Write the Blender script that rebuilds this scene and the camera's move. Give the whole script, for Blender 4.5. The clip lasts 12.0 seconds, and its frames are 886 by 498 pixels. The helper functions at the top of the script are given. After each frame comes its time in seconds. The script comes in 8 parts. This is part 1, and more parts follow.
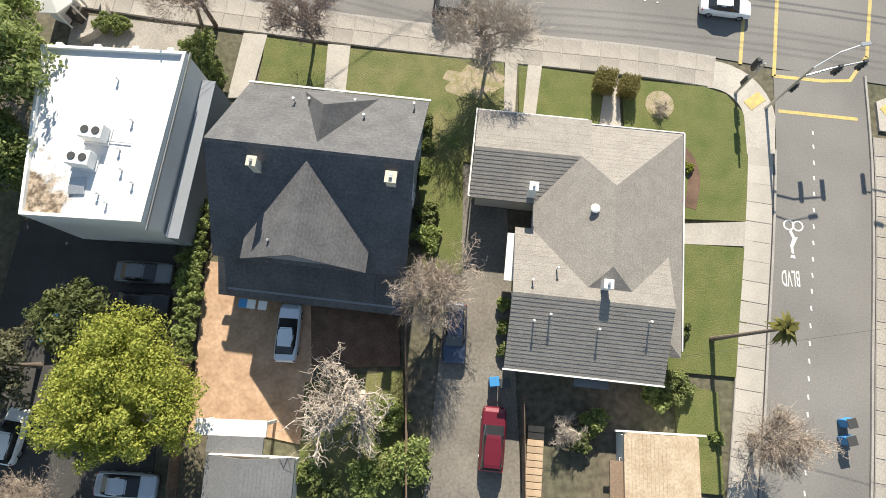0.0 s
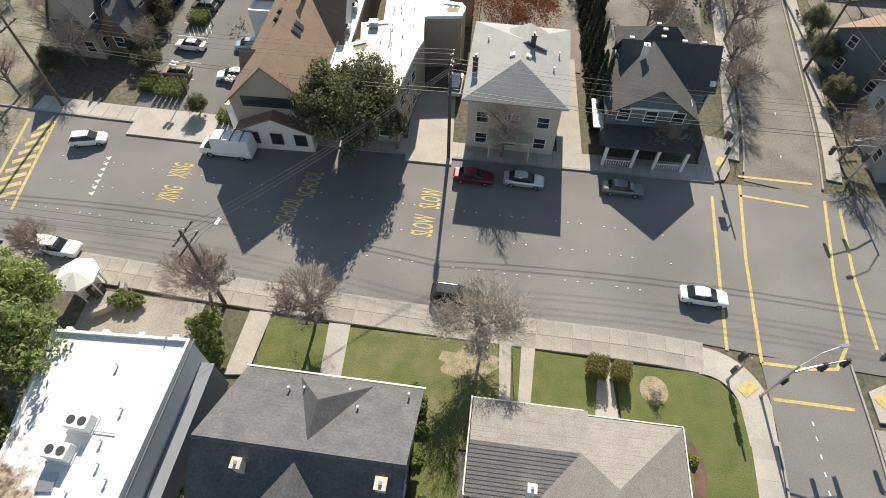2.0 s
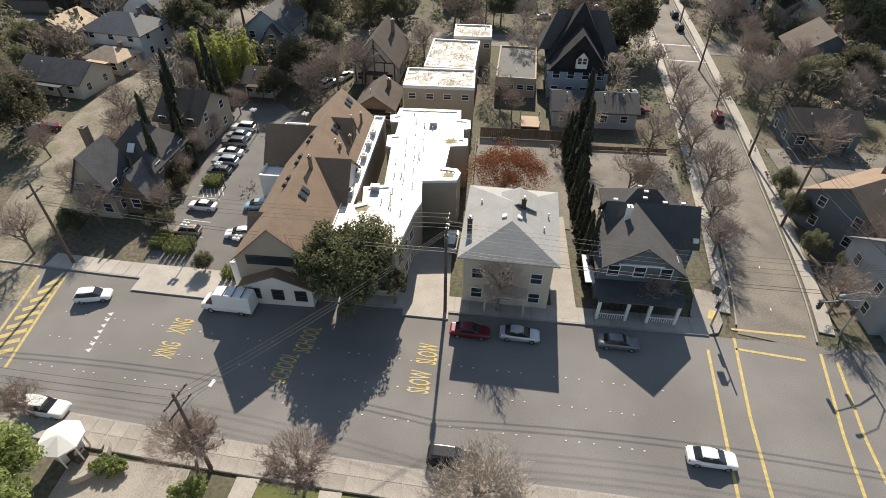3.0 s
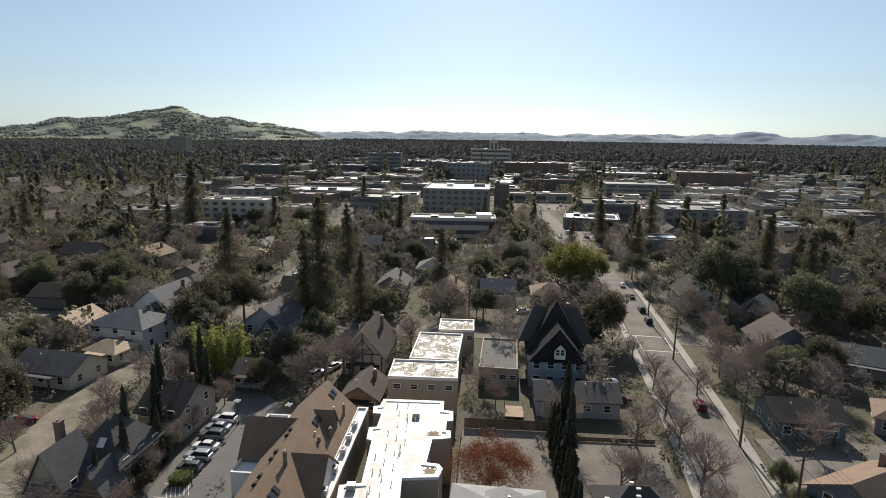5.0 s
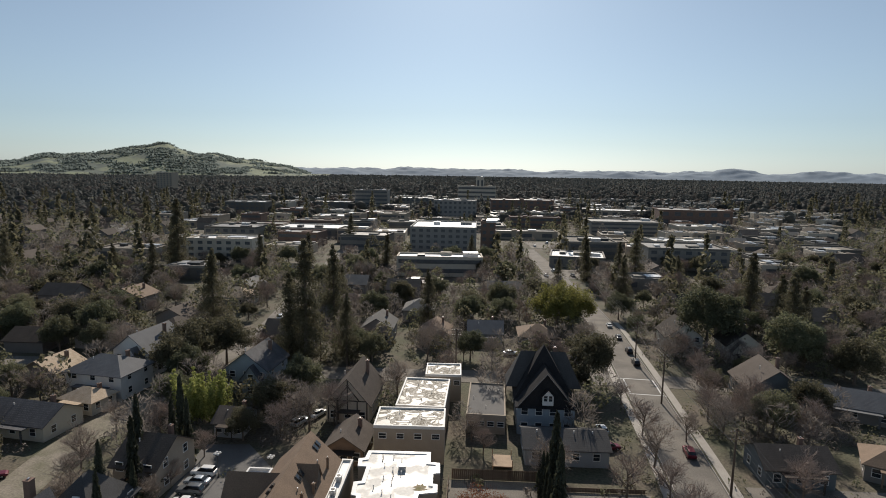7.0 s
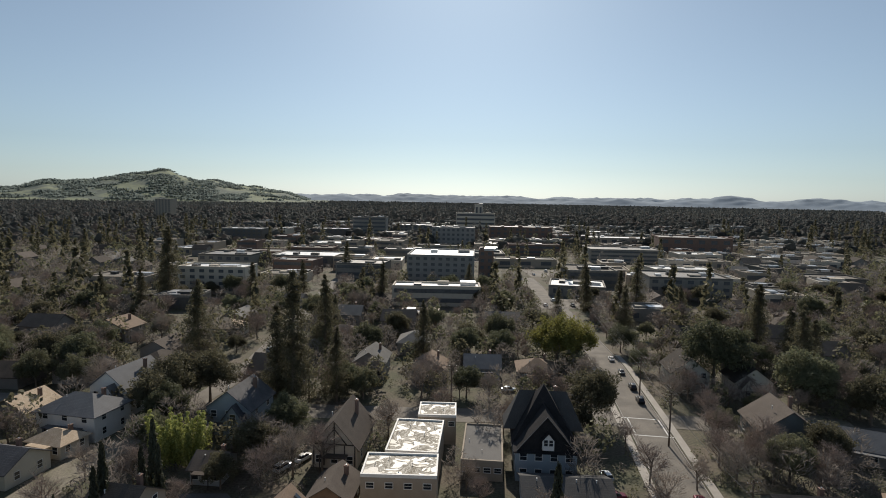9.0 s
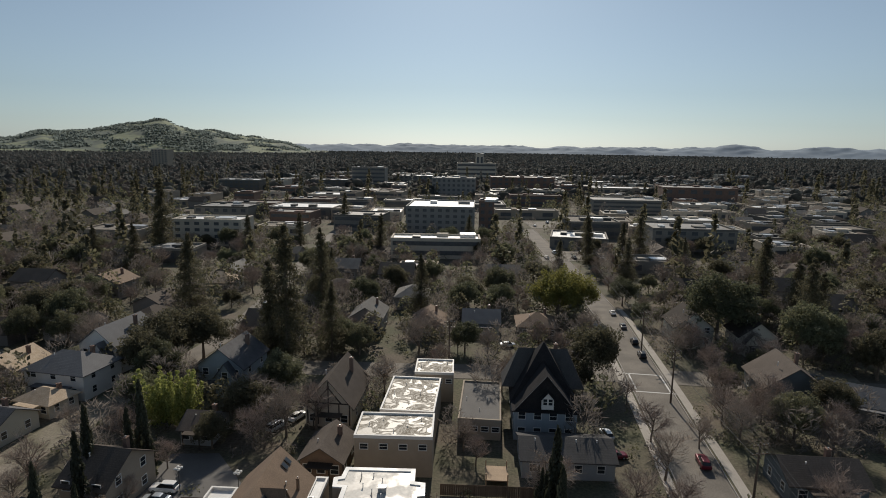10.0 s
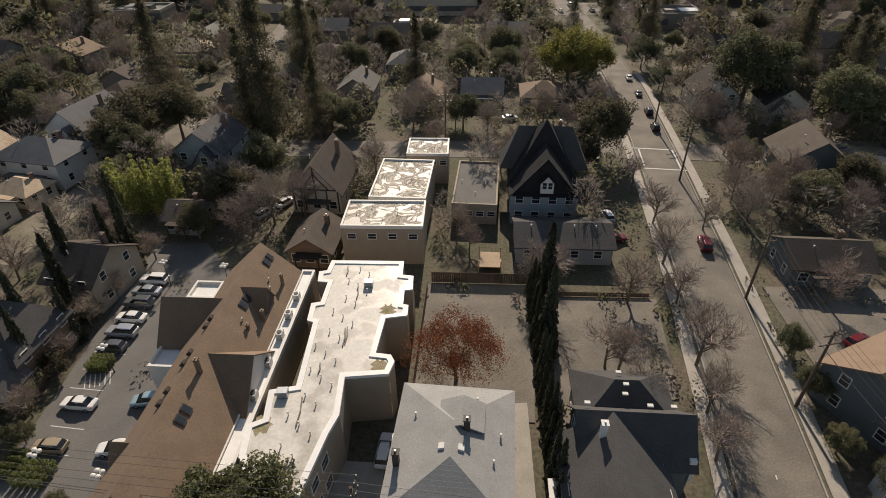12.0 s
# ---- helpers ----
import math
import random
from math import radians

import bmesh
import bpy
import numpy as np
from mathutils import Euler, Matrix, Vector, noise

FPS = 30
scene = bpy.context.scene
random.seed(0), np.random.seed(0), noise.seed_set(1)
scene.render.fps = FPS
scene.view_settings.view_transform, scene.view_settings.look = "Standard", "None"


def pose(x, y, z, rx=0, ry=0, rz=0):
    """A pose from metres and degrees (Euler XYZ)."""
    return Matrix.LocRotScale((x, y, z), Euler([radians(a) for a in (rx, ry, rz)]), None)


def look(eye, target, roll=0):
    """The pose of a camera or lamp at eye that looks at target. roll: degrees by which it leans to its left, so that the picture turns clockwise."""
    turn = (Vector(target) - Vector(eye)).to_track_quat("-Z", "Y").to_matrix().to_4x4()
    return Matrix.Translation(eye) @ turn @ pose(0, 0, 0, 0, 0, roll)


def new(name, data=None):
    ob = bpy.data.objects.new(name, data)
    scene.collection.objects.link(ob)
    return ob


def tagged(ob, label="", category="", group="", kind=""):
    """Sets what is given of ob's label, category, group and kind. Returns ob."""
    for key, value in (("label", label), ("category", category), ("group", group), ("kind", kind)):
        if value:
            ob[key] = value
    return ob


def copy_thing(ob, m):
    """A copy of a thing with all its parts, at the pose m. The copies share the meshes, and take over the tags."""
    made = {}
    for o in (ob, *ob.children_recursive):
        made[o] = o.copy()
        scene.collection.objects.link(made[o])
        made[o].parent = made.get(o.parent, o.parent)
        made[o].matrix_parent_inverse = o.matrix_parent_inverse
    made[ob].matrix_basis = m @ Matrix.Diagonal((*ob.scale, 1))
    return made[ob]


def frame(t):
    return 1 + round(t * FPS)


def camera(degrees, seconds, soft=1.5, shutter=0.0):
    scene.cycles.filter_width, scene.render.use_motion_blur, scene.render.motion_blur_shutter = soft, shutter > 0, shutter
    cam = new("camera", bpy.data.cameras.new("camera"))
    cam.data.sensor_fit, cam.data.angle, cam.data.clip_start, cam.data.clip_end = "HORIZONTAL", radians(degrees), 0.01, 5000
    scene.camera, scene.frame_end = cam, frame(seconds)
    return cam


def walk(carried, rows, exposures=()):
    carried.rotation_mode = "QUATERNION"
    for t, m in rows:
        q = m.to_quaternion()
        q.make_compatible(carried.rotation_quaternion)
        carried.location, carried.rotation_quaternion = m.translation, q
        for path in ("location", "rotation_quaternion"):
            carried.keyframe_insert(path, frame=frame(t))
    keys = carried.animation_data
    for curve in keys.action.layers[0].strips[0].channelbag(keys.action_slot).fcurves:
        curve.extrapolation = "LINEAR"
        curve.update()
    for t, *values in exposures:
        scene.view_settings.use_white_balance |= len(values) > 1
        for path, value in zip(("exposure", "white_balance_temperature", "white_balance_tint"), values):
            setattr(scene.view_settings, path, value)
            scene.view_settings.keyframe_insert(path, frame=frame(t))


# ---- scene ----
cam = camera(77.3, 12.0, soft=0.95)
PATH = [
    (0.0, pose(-0.31, -2.09, 39.45, 13.21, 0.21, -0.75)),
    (0.5, pose(-0.36, -0.77, 39.84, 17.50, -0.08, -0.42)),
    (1.0, pose(-0.38, 0.51, 40.31, 23.02, -0.39, -0.05)),
    (1.5, pose(-0.34, 1.63, 40.91, 28.84, -0.56, 0.08)),
    (2.0, pose(-0.20, 2.45, 41.48, 35.29, -0.61, 0.14)),
    (2.5, pose(-0.08, 2.79, 42.25, 42.17, -0.77, 0.43)),
    (3.0, pose(-0.03, 3.15, 43.05, 49.58, -0.54, -0.16)),
    (3.5, pose(0.00, 3.20, 43.95, 56.90, -0.51, -1.01)),
    (3.7, pose(0.05, 3.18, 44.20, 59.85, -0.50, -1.12)),
    (5.3, pose(1.35, 2.53, 44.55, 80.50, -0.74, -0.98)),
    (5.5, pose(1.37, 2.52, 44.67, 81.20, -0.72, -1.00)),
    (6.0, pose(1.27, 2.60, 45.31, 81.72, -0.76, -1.11)),
    (6.5, pose(1.22, 2.77, 45.81, 81.88, -0.84, -2.05)),
    (7.0, pose(1.22, 3.00, 46.16, 81.94, -0.87, -2.35)),
    (7.2, pose(1.25, 3.25, 46.21, 81.96, -0.87, -2.37)),
    (8.8, pose(2.20, 7.15, 46.66, 82.80, -0.98, -2.45)),
    (9.0, pose(2.36, 8.04, 46.68, 84.65, -0.97, -2.44)),
    (9.5, pose(2.79, 10.32, 46.68, 85.02, -1.02, -2.39)),
    (10.0, pose(3.43, 12.97, 46.62, 79.55, -0.78, -2.33)),
    (10.5, pose(4.20, 15.59, 46.41, 72.60, -0.43, -2.24)),
    (11.0, pose(5.04, 17.86, 46.15, 65.22, 0.09, -2.13)),
    (11.5, pose(5.86, 19.95, 46.03, 58.25, 0.55, -1.96)),
    (12.0, pose(6.47, 22.05, 46.08, 55.35, 0.59, -1.90)),
]
EXPOSURES = [(0, 1.05, 6600, 8), (1.5, 0.8, 6600, 8), (2.5, 0.85, 6700, 10), (3.5, 0.47, 6700, 12), (5.5, 0.12, 6450, 12), (7.0, -0.13, 6500, 12), (9.0, -0.17, 6500, 11), (9.5, -0.38, 6500, 10), (10.0, -0.42, 6550, 11), (10.5, -0.15, 6600, 11), (11, -0.1, 6900, 12), (12, -0.02, 7200, 15)]

walk(cam, PATH, EXPOSURES)

# ---- light ----
SUN_AZ, SUN_EL = radians(4.7), radians(34)
world = bpy.data.worlds.new("world")
scene.world = world
world.use_nodes = True
wn = world.node_tree.nodes
sky = wn.new("ShaderNodeTexSky")
sky.sky_type, sky.sun_disc = "NISHITA", False
sky.sun_elevation, sky.sun_rotation = SUN_EL, SUN_AZ
sky.air_density, sky.dust_density, sky.ozone_density = 1.0, 0.5, 2.0
pale = wn.new("ShaderNodeHueSaturation")
pale.inputs["Saturation"].default_value = 0.55
tint = wn.new("ShaderNodeMix")
tint.data_type, tint.blend_type = "RGBA", "MULTIPLY"
tint.inputs[0].default_value = 1.0
tint.inputs[7].default_value = (0.825, 0.995, 1.115, 1)
world.node_tree.links.new(sky.outputs[0], pale.inputs["Color"])
world.node_tree.links.new(pale.outputs[0], tint.inputs[6])
world.node_tree.links.new(tint.outputs[2], wn["Background"].inputs[0])
wn["Background"].inputs[1].default_value = 0.076
sun_data = bpy.data.lights.new("sun", "SUN")
sun_data.energy, sun_data.angle, sun_data.color = 5.0, radians(0.55), (1.0, 0.91, 0.78)
sun = new("sun", sun_data)
sun.matrix_world = look((0, 0, 0), (-math.sin(SUN_AZ) * math.cos(SUN_EL), -math.cos(SUN_AZ) * math.cos(SUN_EL), -math.sin(SUN_EL)))


# ---- materials ----
def mat(name, col, rough=0.8, var=0.25, scale=0.8, fine=18.0, bump=0.3, metal=0.0, col2=None, rnd=0.0, rough2=None, rows=0.0, spec=0.4, dist=0.02, trans=0.0, edge=0.14):
    """Principled surface: a broad and a fine noise mix col with col2, the fine one also lifts the surface; rows: courses a metre of height."""
    m = bpy.data.materials.new(name)
    m.use_nodes = True
    nt = m.node_tree
    n, ln = nt.nodes, nt.links.new
    b = n["Principled BSDF"]
    tc = n.new("ShaderNodeTexCoord")
    big, small = n.new("ShaderNodeTexNoise"), n.new("ShaderNodeTexNoise")
    for x, s, d in ((big, scale, 5.0), (small, fine, 3.0)):
        x.inputs["Scale"].default_value, x.inputs["Detail"].default_value = s, d
        ln(tc.outputs["Object"], x.inputs["Vector"])
    c2 = col2 or tuple(c * (1 - var) for c in col)
    ramp = n.new("ShaderNodeValToRGB")
    ramp.color_ramp.elements[0].position, ramp.color_ramp.elements[1].position = 0.5 - edge, 0.5 + edge
    ramp.color_ramp.elements[0].color, ramp.color_ramp.elements[1].color = (*c2, 1), (*col, 1)
    ln(big.outputs["Fac"], ramp.inputs[0])
    hsv = n.new("ShaderNodeHueSaturation")
    ln(ramp.outputs[0], hsv.inputs["Color"])
    mr = n.new("ShaderNodeMapRange")
    mr.inputs["To Min"].default_value, mr.inputs["To Max"].default_value = 1 - var, 1 + var
    mr.inputs["From Min"].default_value, mr.inputs["From Max"].default_value = 0.3, 0.7
    ln(small.outputs["Fac"], mr.inputs["Value"])
    val = mr.outputs[0]
    if rnd:
        oi, mr2, mul = n.new("ShaderNodeObjectInfo"), n.new("ShaderNodeMapRange"), n.new("ShaderNodeMath")
        mr2.inputs["To Min"].default_value, mr2.inputs["To Max"].default_value = 1 - rnd, 1 + rnd
        mul.operation = "MULTIPLY"
        ln(oi.outputs["Random"], mr2.inputs["Value"])
        ln(mr2.outputs[0], mul.inputs[0])
        ln(val, mul.inputs[1])
        val = mul.outputs[0]
    ln(val, hsv.inputs["Value"])
    ln(hsv.outputs[0], b.inputs["Base Color"])
    b.inputs["Roughness"].default_value, b.inputs["Metallic"].default_value = rough, metal
    b.inputs["Specular IOR Level"].default_value = spec
    if rough2 is not None:
        mr3 = n.new("ShaderNodeMapRange")
        mr3.inputs["From Min"].default_value, mr3.inputs["From Max"].default_value = 0.42, 0.58
        mr3.inputs["To Min"].default_value, mr3.inputs["To Max"].default_value = rough2, rough
        ln(big.outputs["Fac"], mr3.inputs["Value"])
        ln(mr3.outputs[0], b.inputs["Roughness"])
    if bump:
        bp = n.new("ShaderNodeBump")
        bp.inputs["Strength"].default_value, bp.inputs["Distance"].default_value = bump, dist
        h = small.outputs["Fac"]
        if rows:
            wv, sep, com, add = n.new("ShaderNodeTexWave"), n.new("ShaderNodeSeparateXYZ"), n.new("ShaderNodeCombineXYZ"), n.new("ShaderNodeMath")
            wv.wave_profile, wv.bands_direction = "SAW", "Z"
            wv.inputs["Scale"].default_value = rows
            ln(tc.outputs["Object"], sep.inputs[0])
            ln(sep.outputs[2], com.inputs[2])
            ln(com.outputs[0], wv.inputs["Vector"])
            add.operation = "ADD"
            ln(wv.outputs["Fac"], add.inputs[0])
            ln(small.outputs["Fac"], add.inputs[1])
            h = add.outputs[0]
        ln(h, bp.inputs["Height"])
        ln(bp.outputs[0], b.inputs["Normal"])
    if trans:
        b.inputs["Transmission Weight"].default_value = trans
    return m


def leaf_mat(name, col, col2, thin=0.35):
    """Leaves: matt, a little light comes through, each clump of its own tint."""
    m = bpy.data.materials.new(name)
    m.use_nodes = True
    nt = m.node_tree
    n, ln = nt.nodes, nt.links.new
    b = n["Principled BSDF"]
    ge, ramp, oi, hsv, mr = n.new("ShaderNodeNewGeometry"), n.new("ShaderNodeValToRGB"), n.new("ShaderNodeObjectInfo"), n.new("ShaderNodeHueSaturation"), n.new("ShaderNodeMapRange")
    ramp.color_ramp.elements[0].color, ramp.color_ramp.elements[1].color = (*col2, 1), (*col, 1)
    ln(ge.outputs["Random Per Island"], ramp.inputs[0])
    mr.inputs["To Min"].default_value, mr.inputs["To Max"].default_value = 0.75, 1.25
    ln(oi.outputs["Random"], mr.inputs["Value"])
    ln(ramp.outputs[0], hsv.inputs["Color"])
    ln(mr.outputs[0], hsv.inputs["Value"])
    ln(hsv.outputs[0], b.inputs["Base Color"])
    b.inputs["Roughness"].default_value, b.inputs["Specular IOR Level"].default_value = 0.65, 0.25
    tr, mix = n.new("ShaderNodeBsdfTranslucent"), n.new("ShaderNodeMixShader")
    ln(hsv.outputs[0], tr.inputs["Color"])
    mix.inputs[0].default_value = thin
    ln(b.outputs[0], mix.inputs[1])
    ln(tr.outputs[0], mix.inputs[2])
    ln(mix.outputs[0], n["Material Output"].inputs[0])
    return m


ASPHALT = mat("asphalt", (0.202, 0.193, 0.183), 0.9, 0.14, 0.12, 9, 0.2, col2=(0.155, 0.149, 0.142))
ASPHALT_OLD = mat("worn_asphalt", (0.205, 0.185, 0.158), 0.9, 0.2, 0.25, 5, 0.3, col2=(0.145, 0.132, 0.114))
ASPHALT_LOT = mat("lot_asphalt", (0.155, 0.15, 0.143), 0.9, 0.15, 0.3, 8, 0.2)
CONCRETE = mat("concrete", (0.40, 0.37, 0.33), 0.85, 0.14, 0.5, 10, 0.25, rnd=0.08)
CONCRETE_DIRTY = mat("dirty_concrete", (0.34, 0.31, 0.275), 0.85, 0.2, 0.4, 8, 0.3, rnd=0.1)
CURB = mat("curb_concrete", (0.33, 0.31, 0.29), 0.85, 0.15, 0.7, 10, 0.2)
# yard asphalt: building and tree shade is put into this dark colour
SHADE_TARMAC = mat("shade_dark_asphalt", (0.06, 0.058, 0.056), 0.88, 0.2, 0.35, 9, 0.2)
ORANGE_CONCRETE = mat("stained_orange_concrete", (0.47, 0.32, 0.215), 0.75, 0.16, 0.9, 4, 0.2, col2=(0.33, 0.215, 0.135), edge=0.2)
EARTH = mat("earth", (0.13, 0.108, 0.082), 0.95, 0.35, 0.12, 2.2, 0.5, col2=(0.085, 0.088, 0.052))
MULCH = mat("bark_mulch", (0.16, 0.10, 0.07), 0.95, 0.35, 1.0, 14, 0.6)
LAWN = mat("lawn", (0.088, 0.112, 0.03), 0.95, 0.3, 0.7, 14, 0.6, col2=(0.138, 0.142, 0.05), dist=0.08, edge=0.22)
LAWN_DRY = mat("patchy_lawn", (0.09, 0.115, 0.032), 0.95, 0.32, 0.5, 14, 0.6, col2=(0.18, 0.165, 0.075), dist=0.08, edge=0.2)
BARE_PATCH = mat("bare_dry_soil", (0.34, 0.28, 0.205), 0.95, 0.3, 1.5, 12, 0.5, col2=(0.22, 0.20, 0.10))
YELLOW = mat("yellow_road_paint", (0.55, 0.42, 0.14), 0.7, 0.15, 2.5, 12, 0.1, col2=(0.40, 0.32, 0.14))
WHITE_LINE = mat("white_road_paint", (0.62, 0.62, 0.60), 0.7, 0.15, 2.0, 12, 0.1)
SHINGLE_DARK = mat("charcoal_shingles", (0.108, 0.108, 0.113), 0.85, 0.22, 0.7, 6, 0.6, rows=1.6, col2=(0.082, 0.082, 0.087))
SHINGLE_BLACK = mat("near_black_shingles", (0.034, 0.033, 0.035), 0.92, 0.2, 0.7, 7, 0.4, rows=1.6, col2=(0.025, 0.025, 0.027), spec=0.12)
SHINGLE_TAN = mat("grey_brown_shingles", (0.242, 0.225, 0.205), 0.85, 0.26, 1.2, 13, 0.9, rows=2.4, col2=(0.212, 0.195, 0.177), dist=0.03)
SHINGLE_BROWN = mat("brown_shingles", (0.225, 0.158, 0.108), 0.85, 0.15, 0.5, 7, 0.6, rows=2.0)
SHINGLE_GREY = mat("grey_shingles", (0.155, 0.158, 0.163), 0.85, 0.14, 0.5, 7, 0.6, rows=2.0)
SHINGLE_SLATE = mat("slate_grey_shingles", (0.088, 0.087, 0.087), 0.9, 0.16, 0.5, 7, 0.5, rows=2.0, spec=0.2)
SHINGLE_LIGHT = mat("light_grey_shingles", (0.31, 0.31, 0.30), 0.8, 0.12, 0.5, 7, 0.5, rows=2.0)
SHINGLE_MIX = mat("weathered_shingles", (0.105, 0.088, 0.075), 0.9, 0.18, 0.4, 6, 0.5, rows=2.0, rnd=0.5, spec=0.2)
SHINGLE_PALE = mat("faded_grey_shingles", (0.165, 0.16, 0.15), 0.9, 0.16, 0.4, 6, 0.5, rows=2.0, rnd=0.35, spec=0.2)
SHINGLE_SANDY = mat("sandy_shingles", (0.50, 0.40, 0.29), 0.85, 0.18, 1.0, 7, 0.6, rows=2.0, col2=(0.42, 0.32, 0.22))
MEMBRANE = mat("white_roof_membrane", (0.80, 0.80, 0.78), 0.6, 0.05, 0.35, 3, 0.05, rough2=0.35, spec=0.5)
MEMBRANE_WET = mat("ponded_white_roof", (0.62, 0.60, 0.555), 0.65, 0.10, 0.42, 3, 0.06, col2=(0.46, 0.435, 0.385), rough2=0.3, spec=0.6)
def pond_mat():
    """White roof skin with meandering silt rings and shallow wet hollows."""
    m = mat("silted_white_roof", (0.66, 0.63, 0.56), 0.55, 0.08, 0.5, 4, 0.03, col2=(0.60, 0.57, 0.50))
    n, ln = m.node_tree.nodes, m.node_tree.links.new
    b = n["Principled BSDF"]
    tc, nz, rp, mx, mr = n.new("ShaderNodeTexCoord"), n.new("ShaderNodeTexNoise"), n.new("ShaderNodeValToRGB"), n.new("ShaderNodeMix"), n.new("ShaderNodeMapRange")
    nz.inputs["Scale"].default_value, nz.inputs["Detail"].default_value, nz.inputs["Distortion"].default_value = 0.42, 4.0, 1.1
    ln(tc.outputs["Object"], nz.inputs["Vector"])
    el = rp.color_ramp.elements
    el[0].position, el[0].color, el[1].position, el[1].color = 0.42, (0, 0, 0, 1), 0.62, (0.15, 0.15, 0.15, 1)
    for p, v in ((0.47, 0.9), (0.51, 0.35), (0.55, 1.0)):
        e = el.new(p)
        e.color = (v, v, v, 1)
    ln(nz.outputs["Fac"], rp.inputs[0])
    mx.data_type = "RGBA"
    old = b.inputs["Base Color"].links[0].from_socket
    ln(rp.outputs[0], mx.inputs[0])
    ln(old, mx.inputs[6])
    mx.inputs[7].default_value = (0.22, 0.19, 0.145, 1)
    ln(mx.outputs[2], b.inputs["Base Color"])
    mr.inputs["To Min"].default_value, mr.inputs["To Max"].default_value = 0.45, 1.0
    ln(rp.outputs[0], mr.inputs["Value"])
    ln(mr.outputs[0], b.inputs["Roughness"])
    return m


MEMBRANE_POND = pond_mat()
MEMBRANE_GREY = mat("grey_roof_membrane", (0.26, 0.25, 0.235), 0.75, 0.25, 0.09, 0.8, 0.05, col2=(0.15, 0.145, 0.135), rough2=0.5, rnd=0.4, spec=0.3)
STUCCO_WHITE = mat("white_stucco", (0.70, 0.68, 0.64), 0.85, 0.06, 0.6, 20, 0.2)
STUCCO_CREAM = mat("cream_stucco", (0.55, 0.49, 0.40), 0.85, 0.08, 0.6, 20, 0.2)
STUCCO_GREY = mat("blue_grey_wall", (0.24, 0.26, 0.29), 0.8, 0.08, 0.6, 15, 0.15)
STUCCO_TAN = mat("tan_wall", (0.38, 0.32, 0.25), 0.85, 0.08, 0.6, 15, 0.2)
STUCCO_DULL = mat("dull_grey_render", (0.27, 0.265, 0.25), 0.85, 0.08, 0.3, 8, 0.1)
SIDING_GREY = mat("grey_siding", (0.34, 0.36, 0.37), 0.75, 0.06, 0.5, 12, 0.5, rows=3.0)
SIDING_BLUE = mat("pale_blue_siding", (0.30, 0.345, 0.38), 0.75, 0.06, 0.5, 12, 0.5, rows=3.0)
SIDING_GREEN = mat("slate_green_siding", (0.13, 0.155, 0.165), 0.75, 0.06, 0.5, 12, 0.5, rows=3.0)
SIDING_CREAM = mat("cream_siding", (0.58, 0.54, 0.45), 0.75, 0.06, 0.5, 12, 0.5, rows=3.0)
SIDING_MIX = mat("painted_siding", (0.24, 0.22, 0.20), 0.8, 0.08, 0.5, 12, 0.4, rows=3.0, rnd=0.5)
BRICK_RED = mat("red_brick_wall", (0.205, 0.135, 0.105), 0.85, 0.15, 0.5, 10, 0.4)
FACADE = mat("office_facade", (0.21, 0.195, 0.17), 0.8, 0.08, 0.1, 1.0, 0.1, rnd=0.45)
TRIM = mat("white_trim_paint", (0.72, 0.71, 0.68), 0.6, 0.05, 1.0, 10, 0.05)
DARK_TRIM = mat("dark_trim", (0.06, 0.05, 0.045), 0.6, 0.1, 1.0, 10, 0.1)
WINDOW_GLASS = mat("window_glass", (0.03, 0.035, 0.04), 0.08, 0.1, 0.5, 2, 0.0, spec=0.6)
CAR_GLASS = mat("car_glass", (0.02, 0.022, 0.025), 0.06, 0.1, 0.5, 2, 0.0, spec=0.6)
RUBBER = mat("tyre_rubber", (0.02, 0.02, 0.02), 0.9, 0.1, 2, 20, 0.1)
METAL = mat("galvanised_metal", (0.50, 0.51, 0.52), 0.4, 0.1, 1.5, 12, 0.1, metal=0.8)
DARK_METAL = mat("dark_painted_metal", (0.06, 0.06, 0.06), 0.5, 0.1, 1.5, 12, 0.1)
WOOD_POLE = mat("weathered_pole_wood", (0.13, 0.095, 0.07), 0.9, 0.25, 2.0, 20, 0.5)
WOOD_FENCE = mat("fence_wood", (0.20, 0.14, 0.10), 0.85, 0.2, 1.0, 15, 0.4, rnd=0.2)
DECK = mat("deck_wood", (0.42, 0.31, 0.21), 0.8, 0.15, 1.0, 15, 0.3, rnd=0.1)
BARK = mat("grey_bark", (0.20, 0.16, 0.125), 0.95, 0.25, 2.0, 25, 0.6)
TWIG = mat("bare_twigs", (0.40, 0.33, 0.27), 0.95, 0.25, 1.0, 8, 0.0)
TWIG_PALE = mat("pale_twigs", (0.44, 0.38, 0.32), 0.95, 0.2, 1.0, 8, 0.0)
TWIG_RED = mat("reddish_twigs", (0.36, 0.285, 0.24), 0.95, 0.25, 1.0, 8, 0.0)
BIN_BLUE = mat("blue_plastic", (0.05, 0.24, 0.50), 0.5, 0.08, 1.5, 10, 0.05)
LEAF_LIME = leaf_mat("lime_leaves", (0.34, 0.35, 0.075), (0.21, 0.24, 0.045))
LEAF_MID = leaf_mat("evergreen_leaves", (0.185, 0.19, 0.11), (0.105, 0.112, 0.068), 0.45)
LEAF_WILLOW = leaf_mat("yellow_green_leaves", (0.30, 0.28, 0.08), (0.16, 0.16, 0.05), 0.5)
LEAF_GREEN = leaf_mat("green_leaves", (0.25, 0.28, 0.11), (0.13, 0.155, 0.06), 0.45)
LEAF_BRIGHT = leaf_mat("bright_green_leaves", (0.33, 0.38, 0.14), (0.19, 0.24, 0.08), 0.45)
